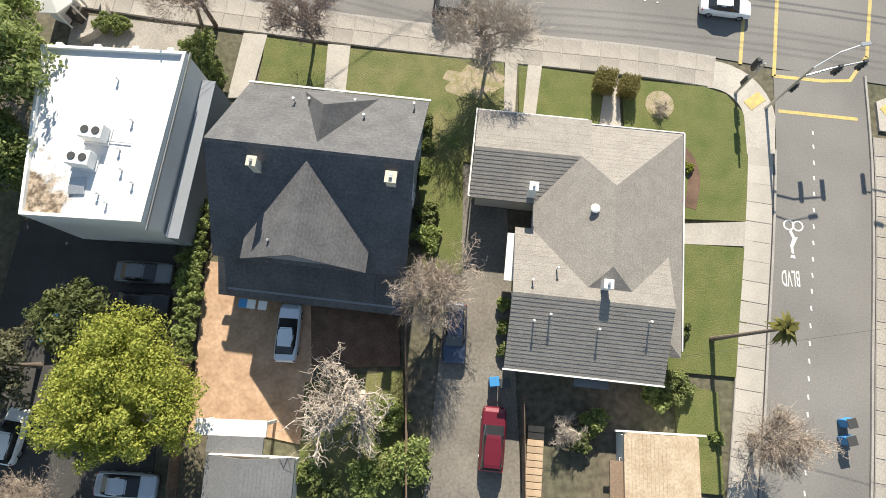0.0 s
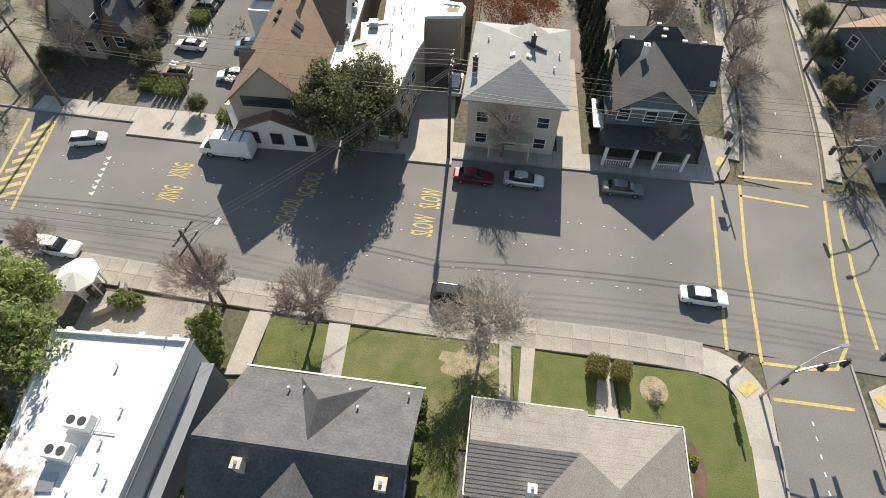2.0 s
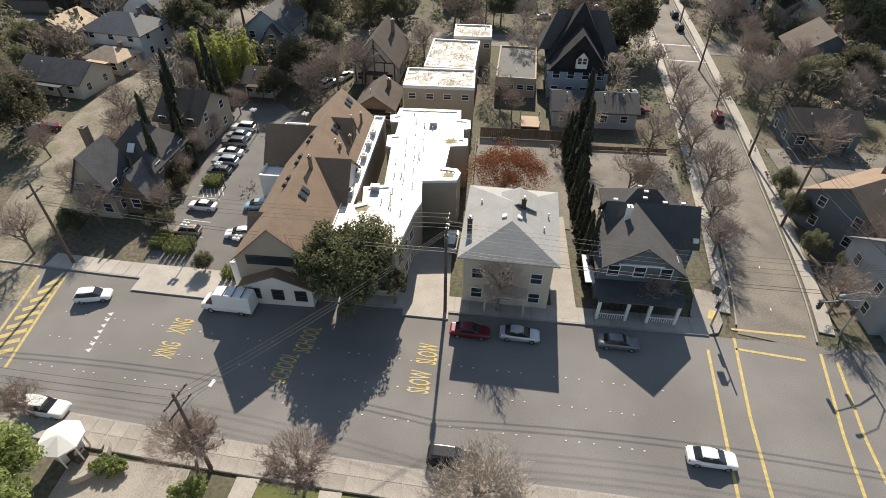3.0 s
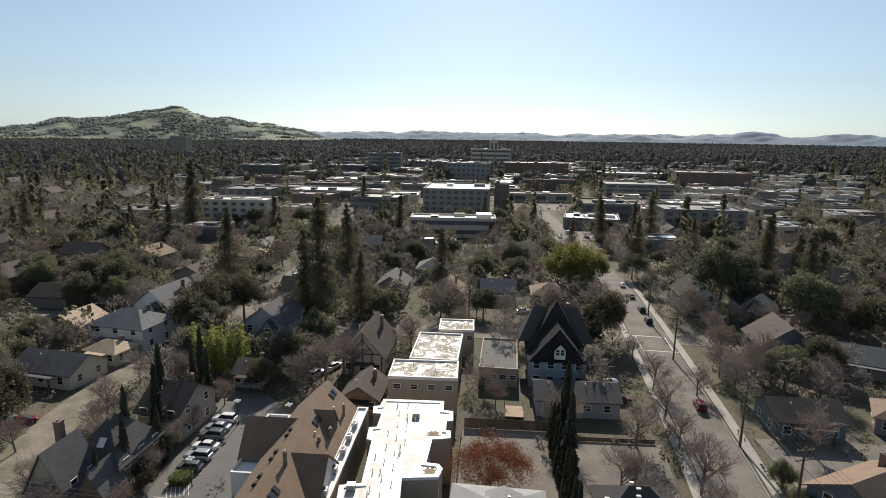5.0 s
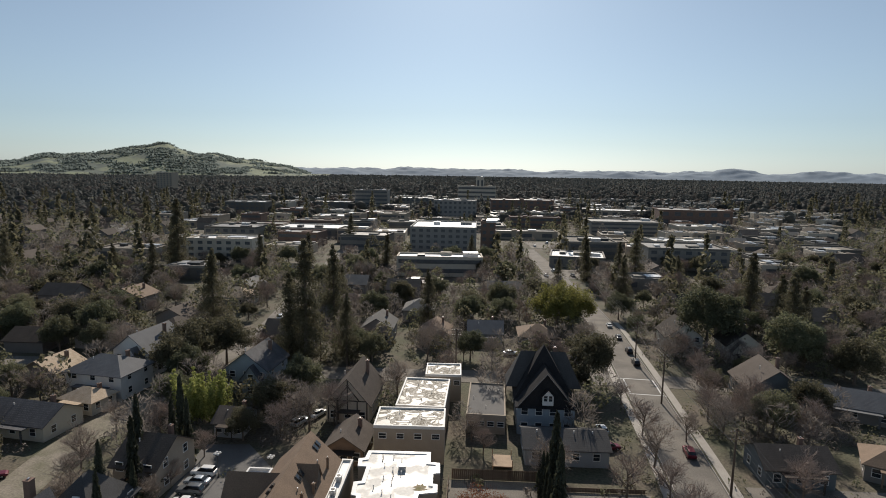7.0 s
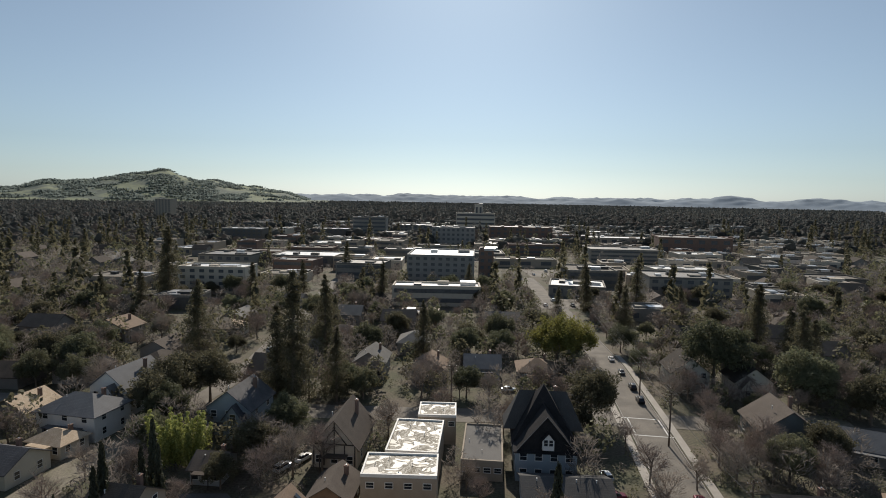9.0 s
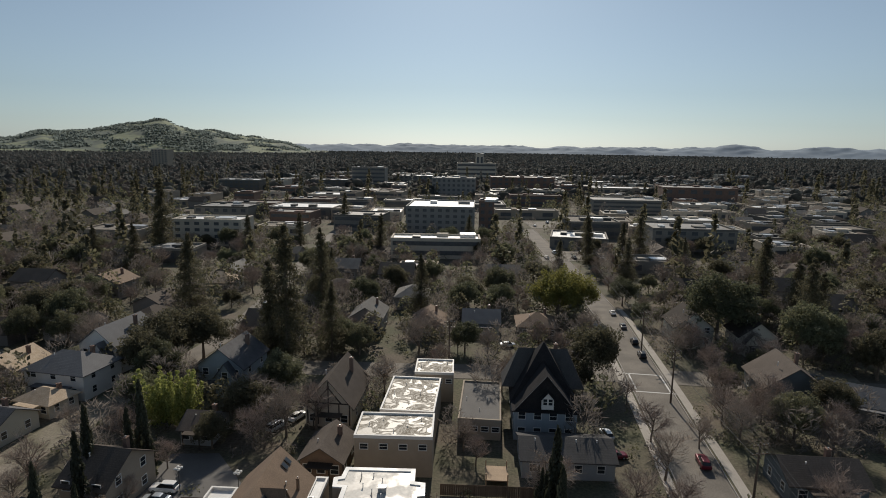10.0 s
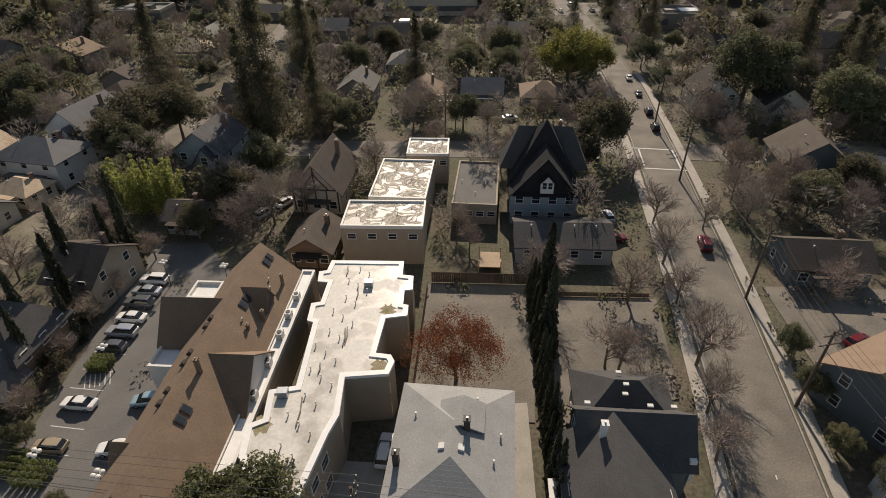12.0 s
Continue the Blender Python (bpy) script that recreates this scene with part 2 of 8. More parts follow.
LEAF_BOX = leaf_mat("olive_box_leaves", (0.36, 0.32, 0.12), (0.24, 0.22, 0.08), 0.4)
TWIG_GREY = leaf_mat("greyed_far_twigs", (0.27, 0.235, 0.205), (0.17, 0.15, 0.135), 0.4)
LEAF_OLIVE = leaf_mat("olive_leaves", (0.215, 0.21, 0.125), (0.115, 0.118, 0.07), 0.45)
LEAF_DARK = leaf_mat("dark_conifer_needles", (0.165, 0.152, 0.095), (0.085, 0.08, 0.05), 0.5)
LEAF_CYPRESS = leaf_mat("cypress_needles", (0.075, 0.08, 0.05), (0.04, 0.045, 0.03), 0.25)
# distant conifers: haze is put into this paler, greyer needle colour
LEAF_HAZED = leaf_mat("hazed_conifer_needles", (0.18, 0.185, 0.175), (0.14, 0.147, 0.14), 0.6)
FAR_GLASS = mat("dull_far_glass", (0.11, 0.115, 0.12), 0.45, 0.2, 0.2, 1.0, 0.0, spec=0.3)
LEAF_RUST = leaf_mat("rust_leaves", (0.34, 0.12, 0.05), (0.20, 0.07, 0.03))
LEAF_BAMBOO = leaf_mat("bamboo_leaves", (0.42, 0.43, 0.15), (0.22, 0.25, 0.08), 0.5)


TAKEN = []  # round plots that stand full, for the scattered trees


# ---- mesh helpers ----
def add_box(bm, x0, x1, y0, y1, z0, z1, m=None):
    vs = [bm.verts.new(p) for p in ((x0, y0, z0), (x1, y0, z0), (x1, y1, z0), (x0, y1, z0), (x0, y0, z1), (x1, y0, z1), (x1, y1, z1), (x0, y1, z1))]
    for f in ((3, 2, 1, 0), (4, 5, 6, 7), (0, 1, 5, 4), (1, 2, 6, 5), (2, 3, 7, 6), (3, 0, 4, 7)):
        bm.faces.new([vs[i] for i in f])
    if m is not None:
        for v in vs:
            v.co = m @ v.co
    return vs


def boxes(*bs):
    bm = bmesh.new()
    for b in bs:
        add_box(bm, *b)
    return bm


def bevelled(bm, w=0.03, seg=1):
    bmesh.ops.bevel(bm, geom=bm.edges[:] + bm.verts[:], offset=w, segments=seg, affect="EDGES", clamp_overlap=True)
    return bm


def add_prism(bm, profile, x0, x1, axis="x"):
    """A closed outline of (across, z) drawn out from x0 to x1."""
    a = [bm.verts.new((x0, y, z) if axis == "x" else (y, x0, z)) for y, z in profile]
    b = [bm.verts.new((x1, y, z) if axis == "x" else (y, x1, z)) for y, z in profile]
    n = len(profile)
    bm.faces.new(a)
    bm.faces.new(b[::-1])
    for i in range(n):
        bm.faces.new((a[i], b[i], b[(i + 1) % n], a[(i + 1) % n]))


def add_tube(bm, pts, radii, sides=8):
    rings = []
    for i, p in enumerate(pts):
        p = Vector(p)
        d = (Vector(pts[min(i + 1, len(pts) - 1)]) - Vector(pts[max(i - 1, 0)])).normalized()
        u = d.orthogonal().normalized()
        w = d.cross(u)
        r = radii[i] if isinstance(radii, (list, tuple)) else radii
        rings.append([bm.verts.new(p + r * (math.cos(t) * u + math.sin(t) * w)) for t in [2 * math.pi * k / sides for k in range(sides)]])
    for a, b in zip(rings, rings[1:]):
        for k in range(sides):
            bm.faces.new((a[k], a[(k + 1) % sides], b[(k + 1) % sides], b[k]))
    bm.faces.new(rings[0][::-1])
    bm.faces.new(rings[-1])


def mesh_of(name, bm, material):
    bmesh.ops.recalc_face_normals(bm, faces=bm.faces[:])
    me = bpy.data.meshes.new(name)
    bm.to_mesh(me)
    bm.free()
    me.materials.append(material)
    return me


def part(name, bm, material, parent=None, label=""):
    """Links a bmesh or a mesh as one object under a thing."""
    me = bm if isinstance(bm, bpy.types.Mesh) else mesh_of(name, bm, material)
    ob = new(name, me)
    if parent is not None:
        ob.parent = parent
    if label:
        tagged(ob, label=label)
    return ob


def thing(name, m, label, category, group="", kind=""):
    ob = new(name)
    ob.empty_display_size = 0.3
    ob.matrix_basis = m
    if category in ("house", "building", "garage"):
        TAKEN.append((m.translation.x, m.translation.y, 8.5))
    return tagged(ob, label, category, group, kind)


def solid(name, bm, material, m, label, category, group="", kind=""):
    """A thing of one mesh."""
    ob = part(name, bm, material)
    ob.matrix_basis = m
    return tagged(ob, label, category, group, kind)


def fast_mesh(name, verts, faces, material):
    me = bpy.data.meshes.new(name)
    me.from_pydata(verts.tolist(), [], faces.tolist())
    me.materials.append(material)
    return me


def along(points, width, z, bm, thick=0.02, shift=0.0):
    """A strip of even width that follows a line of (x, y); shift moves it to the line's left."""
    n = len(points)
    L, R = [], []
    for i in range(n):
        a, b = Vector(points[max(i - 1, 0)]), Vector(points[min(i + 1, n - 1)])
        d = (b - a).normalized()
        nrm = Vector((-d.y, d.x))
        c = Vector(points[i]) + nrm * shift
        L.append(c + nrm * width / 2)
        R.append(c - nrm * width / 2)
    top = [(bm.verts.new((*l, z)), bm.verts.new((*r, z))) for l, r in zip(L, R)]
    bot = [(bm.verts.new((*l, z - thick)), bm.verts.new((*r, z - thick))) for l, r in zip(L, R)]
    for i in range(n - 1):
        bm.faces.new((top[i][0], top[i + 1][0], top[i + 1][1], top[i][1]))
        bm.faces.new((top[i][0], bot[i][0], bot[i + 1][0], top[i + 1][0]))
        bm.faces.new((top[i][1], top[i + 1][1], bot[i + 1][1], bot[i][1]))
    for i in (0, n - 1):
        bm.faces.new((top[i][0], top[i][1], bot[i][1], bot[i][0]))
    return bm


def curve_line(points, step=2.0):
    """Points along a smooth line through the given ones."""
    out = []
    p = [Vector(q) for q in points]
    for i in range(len(p) - 1):
        a, b, c, d = p[max(i - 1, 0)], p[i], p[i + 1], p[min(i + 2, len(p) - 1)]
        n = max(1, round((c - b).length / step))
        for k in range(n):
            t = k / n
            out.append(0.5 * ((2 * b) + (c - a) * t + (2 * a - 5 * b + 4 * c - d) * t * t + (3 * b - a - 3 * c + d) * t ** 3))
    out.append(p[-1])
    return [tuple(q) for q in out]


def slab(points, z, thick, name, material, label, category, kind="structure"):
    """A flat piece of ground of any outline."""
    bm = bmesh.new()
    top = [bm.verts.new((x, y, z)) for x, y in points]
    bot = [bm.verts.new((x, y, z - thick)) for x, y in points]
    f = bm.faces.new(top)
    n = len(points)
    for i in range(n):
        bm.faces.new((top[i], bot[i], bot[(i + 1) % n], top[(i + 1) % n]))
    bm.normal_update()
    return tagged(part(name, bm, material), label, category, kind=kind)

# ---- builders of things ----
CACHE = {}


def cached(key, make):
    if key not in CACHE:
        CACHE[key] = make()
    return CACHE[key]


def add_window(parent, m, w=1.0, h=1.2, trim=None):
    """A window with its frame, sill and pane, set on a wall whose face looks along -y of m."""
    trim = trim or TRIM

    def frame_mesh():
        t = 0.09
        return mesh_of("window", boxes((-w / 2 - t, w / 2 + t, -0.05, 0.04, h / 2, h / 2 + t), (-w / 2 - t, w / 2 + t, -0.09, 0.04, -h / 2 - t, -h / 2), (-w / 2 - t, -w / 2, -0.05, 0.04, -h / 2, h / 2), (w / 2, w / 2 + t, -0.05, 0.04, -h / 2, h / 2), (-w / 2, w / 2, -0.035, 0.02, -0.03, 0.03)), trim)

    def pane_mesh():
        return mesh_of("pane", boxes((-w / 2, w / 2, -0.02, 0.0, -h / 2, h / 2)), WINDOW_GLASS)
    fr = part("window", cached(("wf", w, h, trim.name), frame_mesh), trim, parent)
    fr.matrix_basis = m
    part("pane", cached(("wp", w, h), pane_mesh), WINDOW_GLASS, fr)
    return fr


def roof_gable(w, d, eave, ridge, axis, over=0.45, th=0.16, courses=0.0):
    """Two slopes with a thick edge; the ridge runs along axis. courses: the step of the shingle rows, in metres down the slope."""
    L, D = (w, d) if axis == "x" else (d, w)
    D2 = D / 2 + over
    ze = eave - (ridge - eave) / (D / 2) * over
    bm = bmesh.new()
    up = []
    if courses:
        n = max(4, int(math.hypot(D2, ridge - ze) / courses))
        for i in range(n):
            a, b = i / n, (i + 1) / n
            up += [(-D2 + D2 * a, ze + (ridge - ze) * a + 0.022), (-D2 + D2 * b, ze + (ridge - ze) * b)]
        up = up + [(-y, z) for y, z in up[::-1]]
    else:
        up = [(-D2, ze), (0, ridge), (D2, ze)]
    add_prism(bm, up + [(D2, ze - th), (0, ridge - th), (-D2, ze - th)], -L / 2 - over, L / 2 + over, axis)
    return bm


def roof_hip(w, d, eave, ridge, over=0.5, th=0.14, ends=None):
    """Four slopes; ends: where a ridge along y begins and stops."""
    bm = bmesh.new()
    s = min(w, d) / 2
    ze = eave - (ridge - eave) / s * over
    a, b = w / 2 + over, d / 2 + over
    rx, ry = max(w / 2 - s, 0.02), max(d / 2 - s, 0.02)
    lo = [bm.verts.new((x, y, ze - th)) for x, y in ((-a, -b), (a, -b), (a, b), (-a, b))]
    ed = [bm.verts.new((x, y, ze)) for x, y in ((-a, -b), (a, -b), (a, b), (-a, b))]
    if w >= d:
        r = [bm.verts.new((-rx, 0, ridge)), bm.verts.new((rx, 0, ridge))]
        tops = ((ed[0], ed[1], r[1], r[0]), (ed[1], ed[2], r[1]), (ed[2], ed[3], r[0], r[1]), (ed[3], ed[0], r[0]))
    else:
        r = [bm.verts.new((0, ends[0] if ends else -ry, ridge)), bm.verts.new((0, ends[1] if ends else ry, ridge))]
        tops = ((ed[0], ed[1], r[0]), (ed[1], ed[2], r[1], r[0]), (ed[2], ed[3], r[1]), (ed[3], ed[0], r[0], r[1]))
    for f in tops:
        bm.faces.new(f)
    bm.faces.new(lo[::-1])
    for i in range(4):
        bm.faces.new((lo[i], lo[(i + 1) % 4], ed[(i + 1) % 4], ed[i]))
    return bm


def walls_of(w, d, eave, ridge, axis, hip=False):
    bm = bmesh.new()
    if hip:
        add_box(bm, -w / 2, w / 2, -d / 2, d / 2, -0.3, eave)
    else:
        L, D = (w, d) if axis == "x" else (d, w)
        add_prism(bm, [(-D / 2, -0.3), (D / 2, -0.3), (D / 2, eave), (0, ridge - 0.12), (-D / 2, eave)], -L / 2, L / 2, axis)
    return bm


def mass(parent, cx, cy, w, d, eave, ridge, axis="x", hip=False, wall=None, roof=None, over=0.45, courses=0.0, win=(2, 2), rot=0.0, trim=None, base=0.0, storeys=None, ends=None):
    """One block of a house with its walls, roof and windows, round (cx, cy) of its parent."""
    m0 = pose(cx, cy, base, 0, 0, rot)
    wa = part("wall", walls_of(w, d, eave, ridge, axis, hip), wall, parent)
    wa.matrix_basis = m0
    ro = part("roof", roof_hip(w, d, eave, ridge, over, ends=ends) if hip else roof_gable(w, d, eave, ridge, axis, over, courses=courses), roof, parent)
    ro.matrix_basis = m0
    n = storeys or max(1, int((eave + 0.4) / 2.7))
    for s in range(n):
        z = 1.55 + s * 2.75
        for i in range(win[0]):
            x = -w / 2 + w * (i + 0.5) / win[0]
            add_window(parent, m0 @ pose(x, -d / 2 - 0.01, z), 1.1, 1.25, trim)
        for i in range(win[1]):
            y = -d / 2 + d * (i + 0.5) / win[1]
            add_window(parent, m0 @ pose(w / 2 + 0.01, y, z, 0, 0, 90), 0.9, 1.2, trim)
            add_window(parent, m0 @ pose(-w / 2 - 0.01, y, z, 0, 0, -90), 0.9, 1.2, trim)
    return wa, ro


def chimney(parent, x, y, z0, z1, material=None, s=0.6):
    c = part("chimney", boxes((-s / 2, s / 2, -s / 2, s / 2, z0, z1 - 0.03), (-s / 2 - 0.06, s / 2 + 0.06, -s / 2 - 0.06, s / 2 + 0.06, z1 - 0.12, z1)), material or STUCCO_CREAM, parent)
    c.location = (x, y, 0)
    f = part("flue", boxes((-s / 6, s / 6, -s / 6, s / 6, z1, z1 + 0.16)), METAL, c)
    return c


def vent_pipe(parent, x, y, z, h=0.45, r=0.07, white=True):
    bm = bmesh.new()
    add_tube(bm, [(0, 0, -0.2), (0, 0, h), (0, 0, h + 0.01), (0, 0, h + 0.1)], [r, r, r * 1.8, r * 1.5], 8)
    v = part("roof_vent", bm, TRIM if white else METAL, parent)
    v.location = (x, y, z)
    return v


def flat_block(parent, pts, h, wall, roof, parapet=0.35, cap=None, cx=0.0, cy=0.0, rim=0.25):
    """Walls up to h with a raised edge round a flat roof; pts is the outline, anticlockwise."""
    bm = bmesh.new()
    n = len(pts)
    lo = [bm.verts.new((x, y, -0.3)) for x, y in pts]
    hi = [bm.verts.new((x, y, h)) for x, y in pts]
    for i in range(n):
        bm.faces.new((lo[i], lo[(i + 1) % n], hi[(i + 1) % n], hi[i]))
    bm.faces.new(hi)
    wa = part("wall", bm, wall, parent)
    wa.location = (cx, cy, 0)
    bm = bmesh.new()
    inn = []
    for i in range(n):
        a, b, c = Vector(pts[i - 1]), Vector(pts[i]), Vector(pts[(i + 1) % n])
        u, v = (b - a).normalized(), (c - b).normalized()
        nu, nv = Vector((-u.y, u.x)), Vector((-v.y, v.x))
        inn.append(b + (nu + nv) * rim / max(0.3, 1 + nu.dot(nv)))
    o0 = [bm.verts.new((x * 1.0, y * 1.0, h - 0.2)) for x, y in pts]
    o1 = [bm.verts.new((x, y, h + parapet)) for x, y in pts]
    i1 = [bm.verts.new((p.x, p.y, h + parapet)) for p in inn]
    i0 = [bm.verts.new((p.x, p.y, h + 0.02)) for p in inn]
    for v in o0 + o1:
        v.co.x *= 1.004
        v.co.y *= 1.004
    for i in range(n):
        j = (i + 1) % n
        for A, B in ((o0, o1), (o1, i1), (i1, i0)):
            bm.faces.new((A[i], A[j], B[j], B[i]))
    pa = part("parapet", bm, cap or wall, parent)
    pa.location = (cx, cy, 0)
    bm = bmesh.new()
    bm.faces.new([bm.verts.new((p.x, p.y, h + 0.03)) for p in inn])
    ro = part("roof", bm, roof, parent)
    ro.location = (cx, cy, 0)
    return wa, pa, ro


def rect_pts(w, d):
    return [(-w / 2, -d / 2), (w / 2, -d / 2), (w / 2, d / 2), (-w / 2, d / 2)]


# -- cars --
PAINTS = {}


def paint(name, col, metal=0.3):
    if name not in PAINTS:
        PAINTS[name] = mat(name + "_car_paint", col, 0.28, 0.03, 1.0, 30, 0.0, metal=metal, spec=0.5)
    return PAINTS[name]


def loft(sections, shape):
    """Sections along x: (x, half width, low, high), each drawn as the outline shape."""
    bm = bmesh.new()
    rings = [[bm.verts.new((x, hw * a, lo + (hi - lo) * b)) for a, b in shape] for x, hw, lo, hi in sections]
    n = len(shape)
    for p, q in zip(rings, rings[1:]):
        for i in range(n):
            bm.faces.new((p[i], p[(i + 1) % n], q[(i + 1) % n], q[i]))
    bm.faces.new(rings[0][::-1])
    bm.faces.new(rings[-1])
    return bm


BODY = [(-0.88, 0.0), (0.88, 0.0), (1.0, 0.22), (1.0, 0.68), (0.9, 0.94), (0.72, 1.0), (-0.72, 1.0), (-0.9, 0.94), (-1.0, 0.68), (-1.0, 0.22)]
CABIN = [(-1.0, 0.0), (1.0, 0.0), (0.86, 0.8), (0.76, 1.0), (-0.76, 1.0), (-0.86, 0.8)]
KINDS = {
    "sedan": (4.6, 1.8, ((-2.3, 0.78, 0.42, 0.82), (-2.15, 0.86, 0.25, 0.96), (-1.4, 0.9, 0.2, 1.0), (0.9, 0.9, 0.2, 0.96), (1.9, 0.87, 0.22, 0.84), (2.2, 0.78, 0.28, 0.72), (2.3, 0.66, 0.38, 0.6)), (-1.75, -1.0, 0.25, 1.1), 1.42),
    "suv": (4.7, 1.9, ((-2.35, 0.84, 0.5, 1.0), (-2.2, 0.92, 0.3, 1.12), (-1.2, 0.95, 0.26, 1.14), (0.9, 0.95, 0.26, 1.1), (1.95, 0.92, 0.28, 1.02), (2.25, 0.84, 0.34, 0.9), (2.35, 0.72, 0.45, 0.75)), (-2.2, -1.85, 0.25, 1.0), 1.72),
    "hatch": (4.1, 1.75, ((-2.05, 0.78, 0.4, 0.9), (-1.92, 0.85, 0.25, 0.98), (-1.2, 0.88, 0.2, 1.0), (0.8, 0.88, 0.2, 0.95), (1.65, 0.85, 0.22, 0.86), (1.95, 0.77, 0.28, 0.74), (2.05, 0.66, 0.38, 0.62)), (-1.95, -1.45, 0.25, 1.1), 1.5),
    "van": (5.6, 2.0, ((-2.8, 0.95, 0.45, 1.2), (-2.75, 1.0, 0.3, 1.3), (0.9, 1.0, 0.3, 1.3), (2.2, 0.98, 0.3, 1.22), (2.7, 0.9, 0.36, 1.0), (2.8, 0.8, 0.45, 0.8)), (-2.77, -2.7, 1.05, 2.1), 2.5),
}


def car(kind, colour, x, y, rot, label, z=0.0, group="", plain=False, size=0.88):
    """A parked car; it points along its own +x."""
    length, width, secs, (g0, g1, g2, g3), top = KINDS[kind]
    name = {"suv": "suv", "van": "van"}.get(kind, "car")
    c = thing(name, pose(x, y, z, 0, 0, rot) @ Matrix.Scale(1.0 if kind == "van" else size, 4), label, "van" if kind == "van" else "car", group)
    pm = colour
    part("body", cached(("body", kind, pm.name), lambda: mesh_of("body", bevelled(loft(secs, BODY), 0.03), pm)), pm, c)
    base = 1.25 if kind == "van" else secs[2][3] - 0.06
    hw = secs[2][1] * 0.93

    def cabin():
        bm = loft(((g0, hw * 0.9, base, base + 0.02), (g1, hw * 0.93, base, top - 0.03), (g2, hw * 0.93, base, top), (g3, hw * 0.9, base, base + 0.04)), CABIN)
        return mesh_of("glazing", bm, CAR_GLASS)

    def roofskin():
        bm = loft(((g1 - 0.12, hw * 0.66, top - 0.07, top - 0.03), (g1 + 0.12, hw * 0.74, top - 0.07, top + 0.015), ((g1 + g2) / 2, hw * 0.77, top - 0.06, top + 0.03), (g2 - 0.1, hw * 0.74, top - 0.07, top + 0.015), (g2 + 0.1, hw * 0.66, top - 0.1, top - 0.02)), CABIN)
        return mesh_of("roof", bm, pm)
    if kind == "van":
        def shell():
            return mesh_of("cargo_shell", bevelled(loft(((-2.78, 0.88, 1.2, 2.35), (-2.7, 0.95, 1.2, 2.5), (0.5, 0.95, 1.2, 2.5), (1.1, 0.93, 1.2, 2.42), (1.3, 0.92, 1.2, 2.25)), CABIN), 0.03), pm)
        part("cargo_shell", cached(("shell", pm.name), shell), pm, c)
        part("windscreen", cached("vanscreen", lambda: mesh_of("windscreen", loft(((1.28, 0.9, 1.2, 2.22), (2.1, 0.85, 1.18, 1.3)), CABIN), CAR_GLASS)), CAR_GLASS, c)
        for i in range(3):
            r = part("roof_rack_bar", boxes((-0.04, 0.04, -0.8, 0.8, 2.58, 2.63), (-0.03, 0.03, -0.76, -0.7, 2.48, 2.6), (-0.03, 0.03, 0.7, 0.76, 2.48, 2.6)), DARK_METAL, c)
            r.location.x = -2.0 + i * 1.0
    else:
        part("glazing", cached(("cabin", kind), cabin), CAR_GLASS, c)
        part("roof", cached(("roof", kind, pm.name), roofskin), pm, c)
    r = 0.33 if kind != "van" else 0.36

    def wheel_mesh():
        bm = bmesh.new()
        add_tube(bm, [(0, -0.1, 0), (0, -0.085, 0), (0, 0.085, 0), (0, 0.1, 0)], [r * 0.9, r, r, r * 0.9], 14)
        return mesh_of("wheel", bm, RUBBER)

    def rim_mesh():
        bm = bmesh.new()
        add_tube(bm, [(0, -0.108, 0), (0, 0.108, 0)], [r * 0.6, r * 0.6], 10)
        return mesh_of("rim", bm, METAL)
    for sx in (-0.3, 0.3):
        for sy in (-1, 1):
            w = part("wheel", cached(("wheel", r), wheel_mesh), RUBBER, c)
            w.location = (length * sx, sy * (width / 2 - 0.1), r)
            if not plain:
                part("rim", cached(("rim", r), rim_mesh), METAL, w)
    for sy in () if plain else (-1, 1):
        h = part("headlight", cached("headlight", lambda: mesh_of("headlight", bevelled(boxes((-0.12, 0.1, -0.16, 0.16, -0.06, 0.06)), 0.03), METAL)), METAL, c)
        h.location = (length / 2 - 0.2, sy * width * 0.33, secs[-2][3] - 0.07)
        t = part("tail_light", cached("taillight", lambda: mesh_of("tail_light", bevelled(boxes((-0.06, 0.08, -0.14, 0.14, -0.08, 0.08)), 0.02), paint("red_lens", (0.3, 0.02, 0.02), 0.0))), PAINTS["red_lens"], c)
        t.location = (-length / 2 + 0.12, sy * width * 0.38, secs[1][3] - 0.14)
    return c


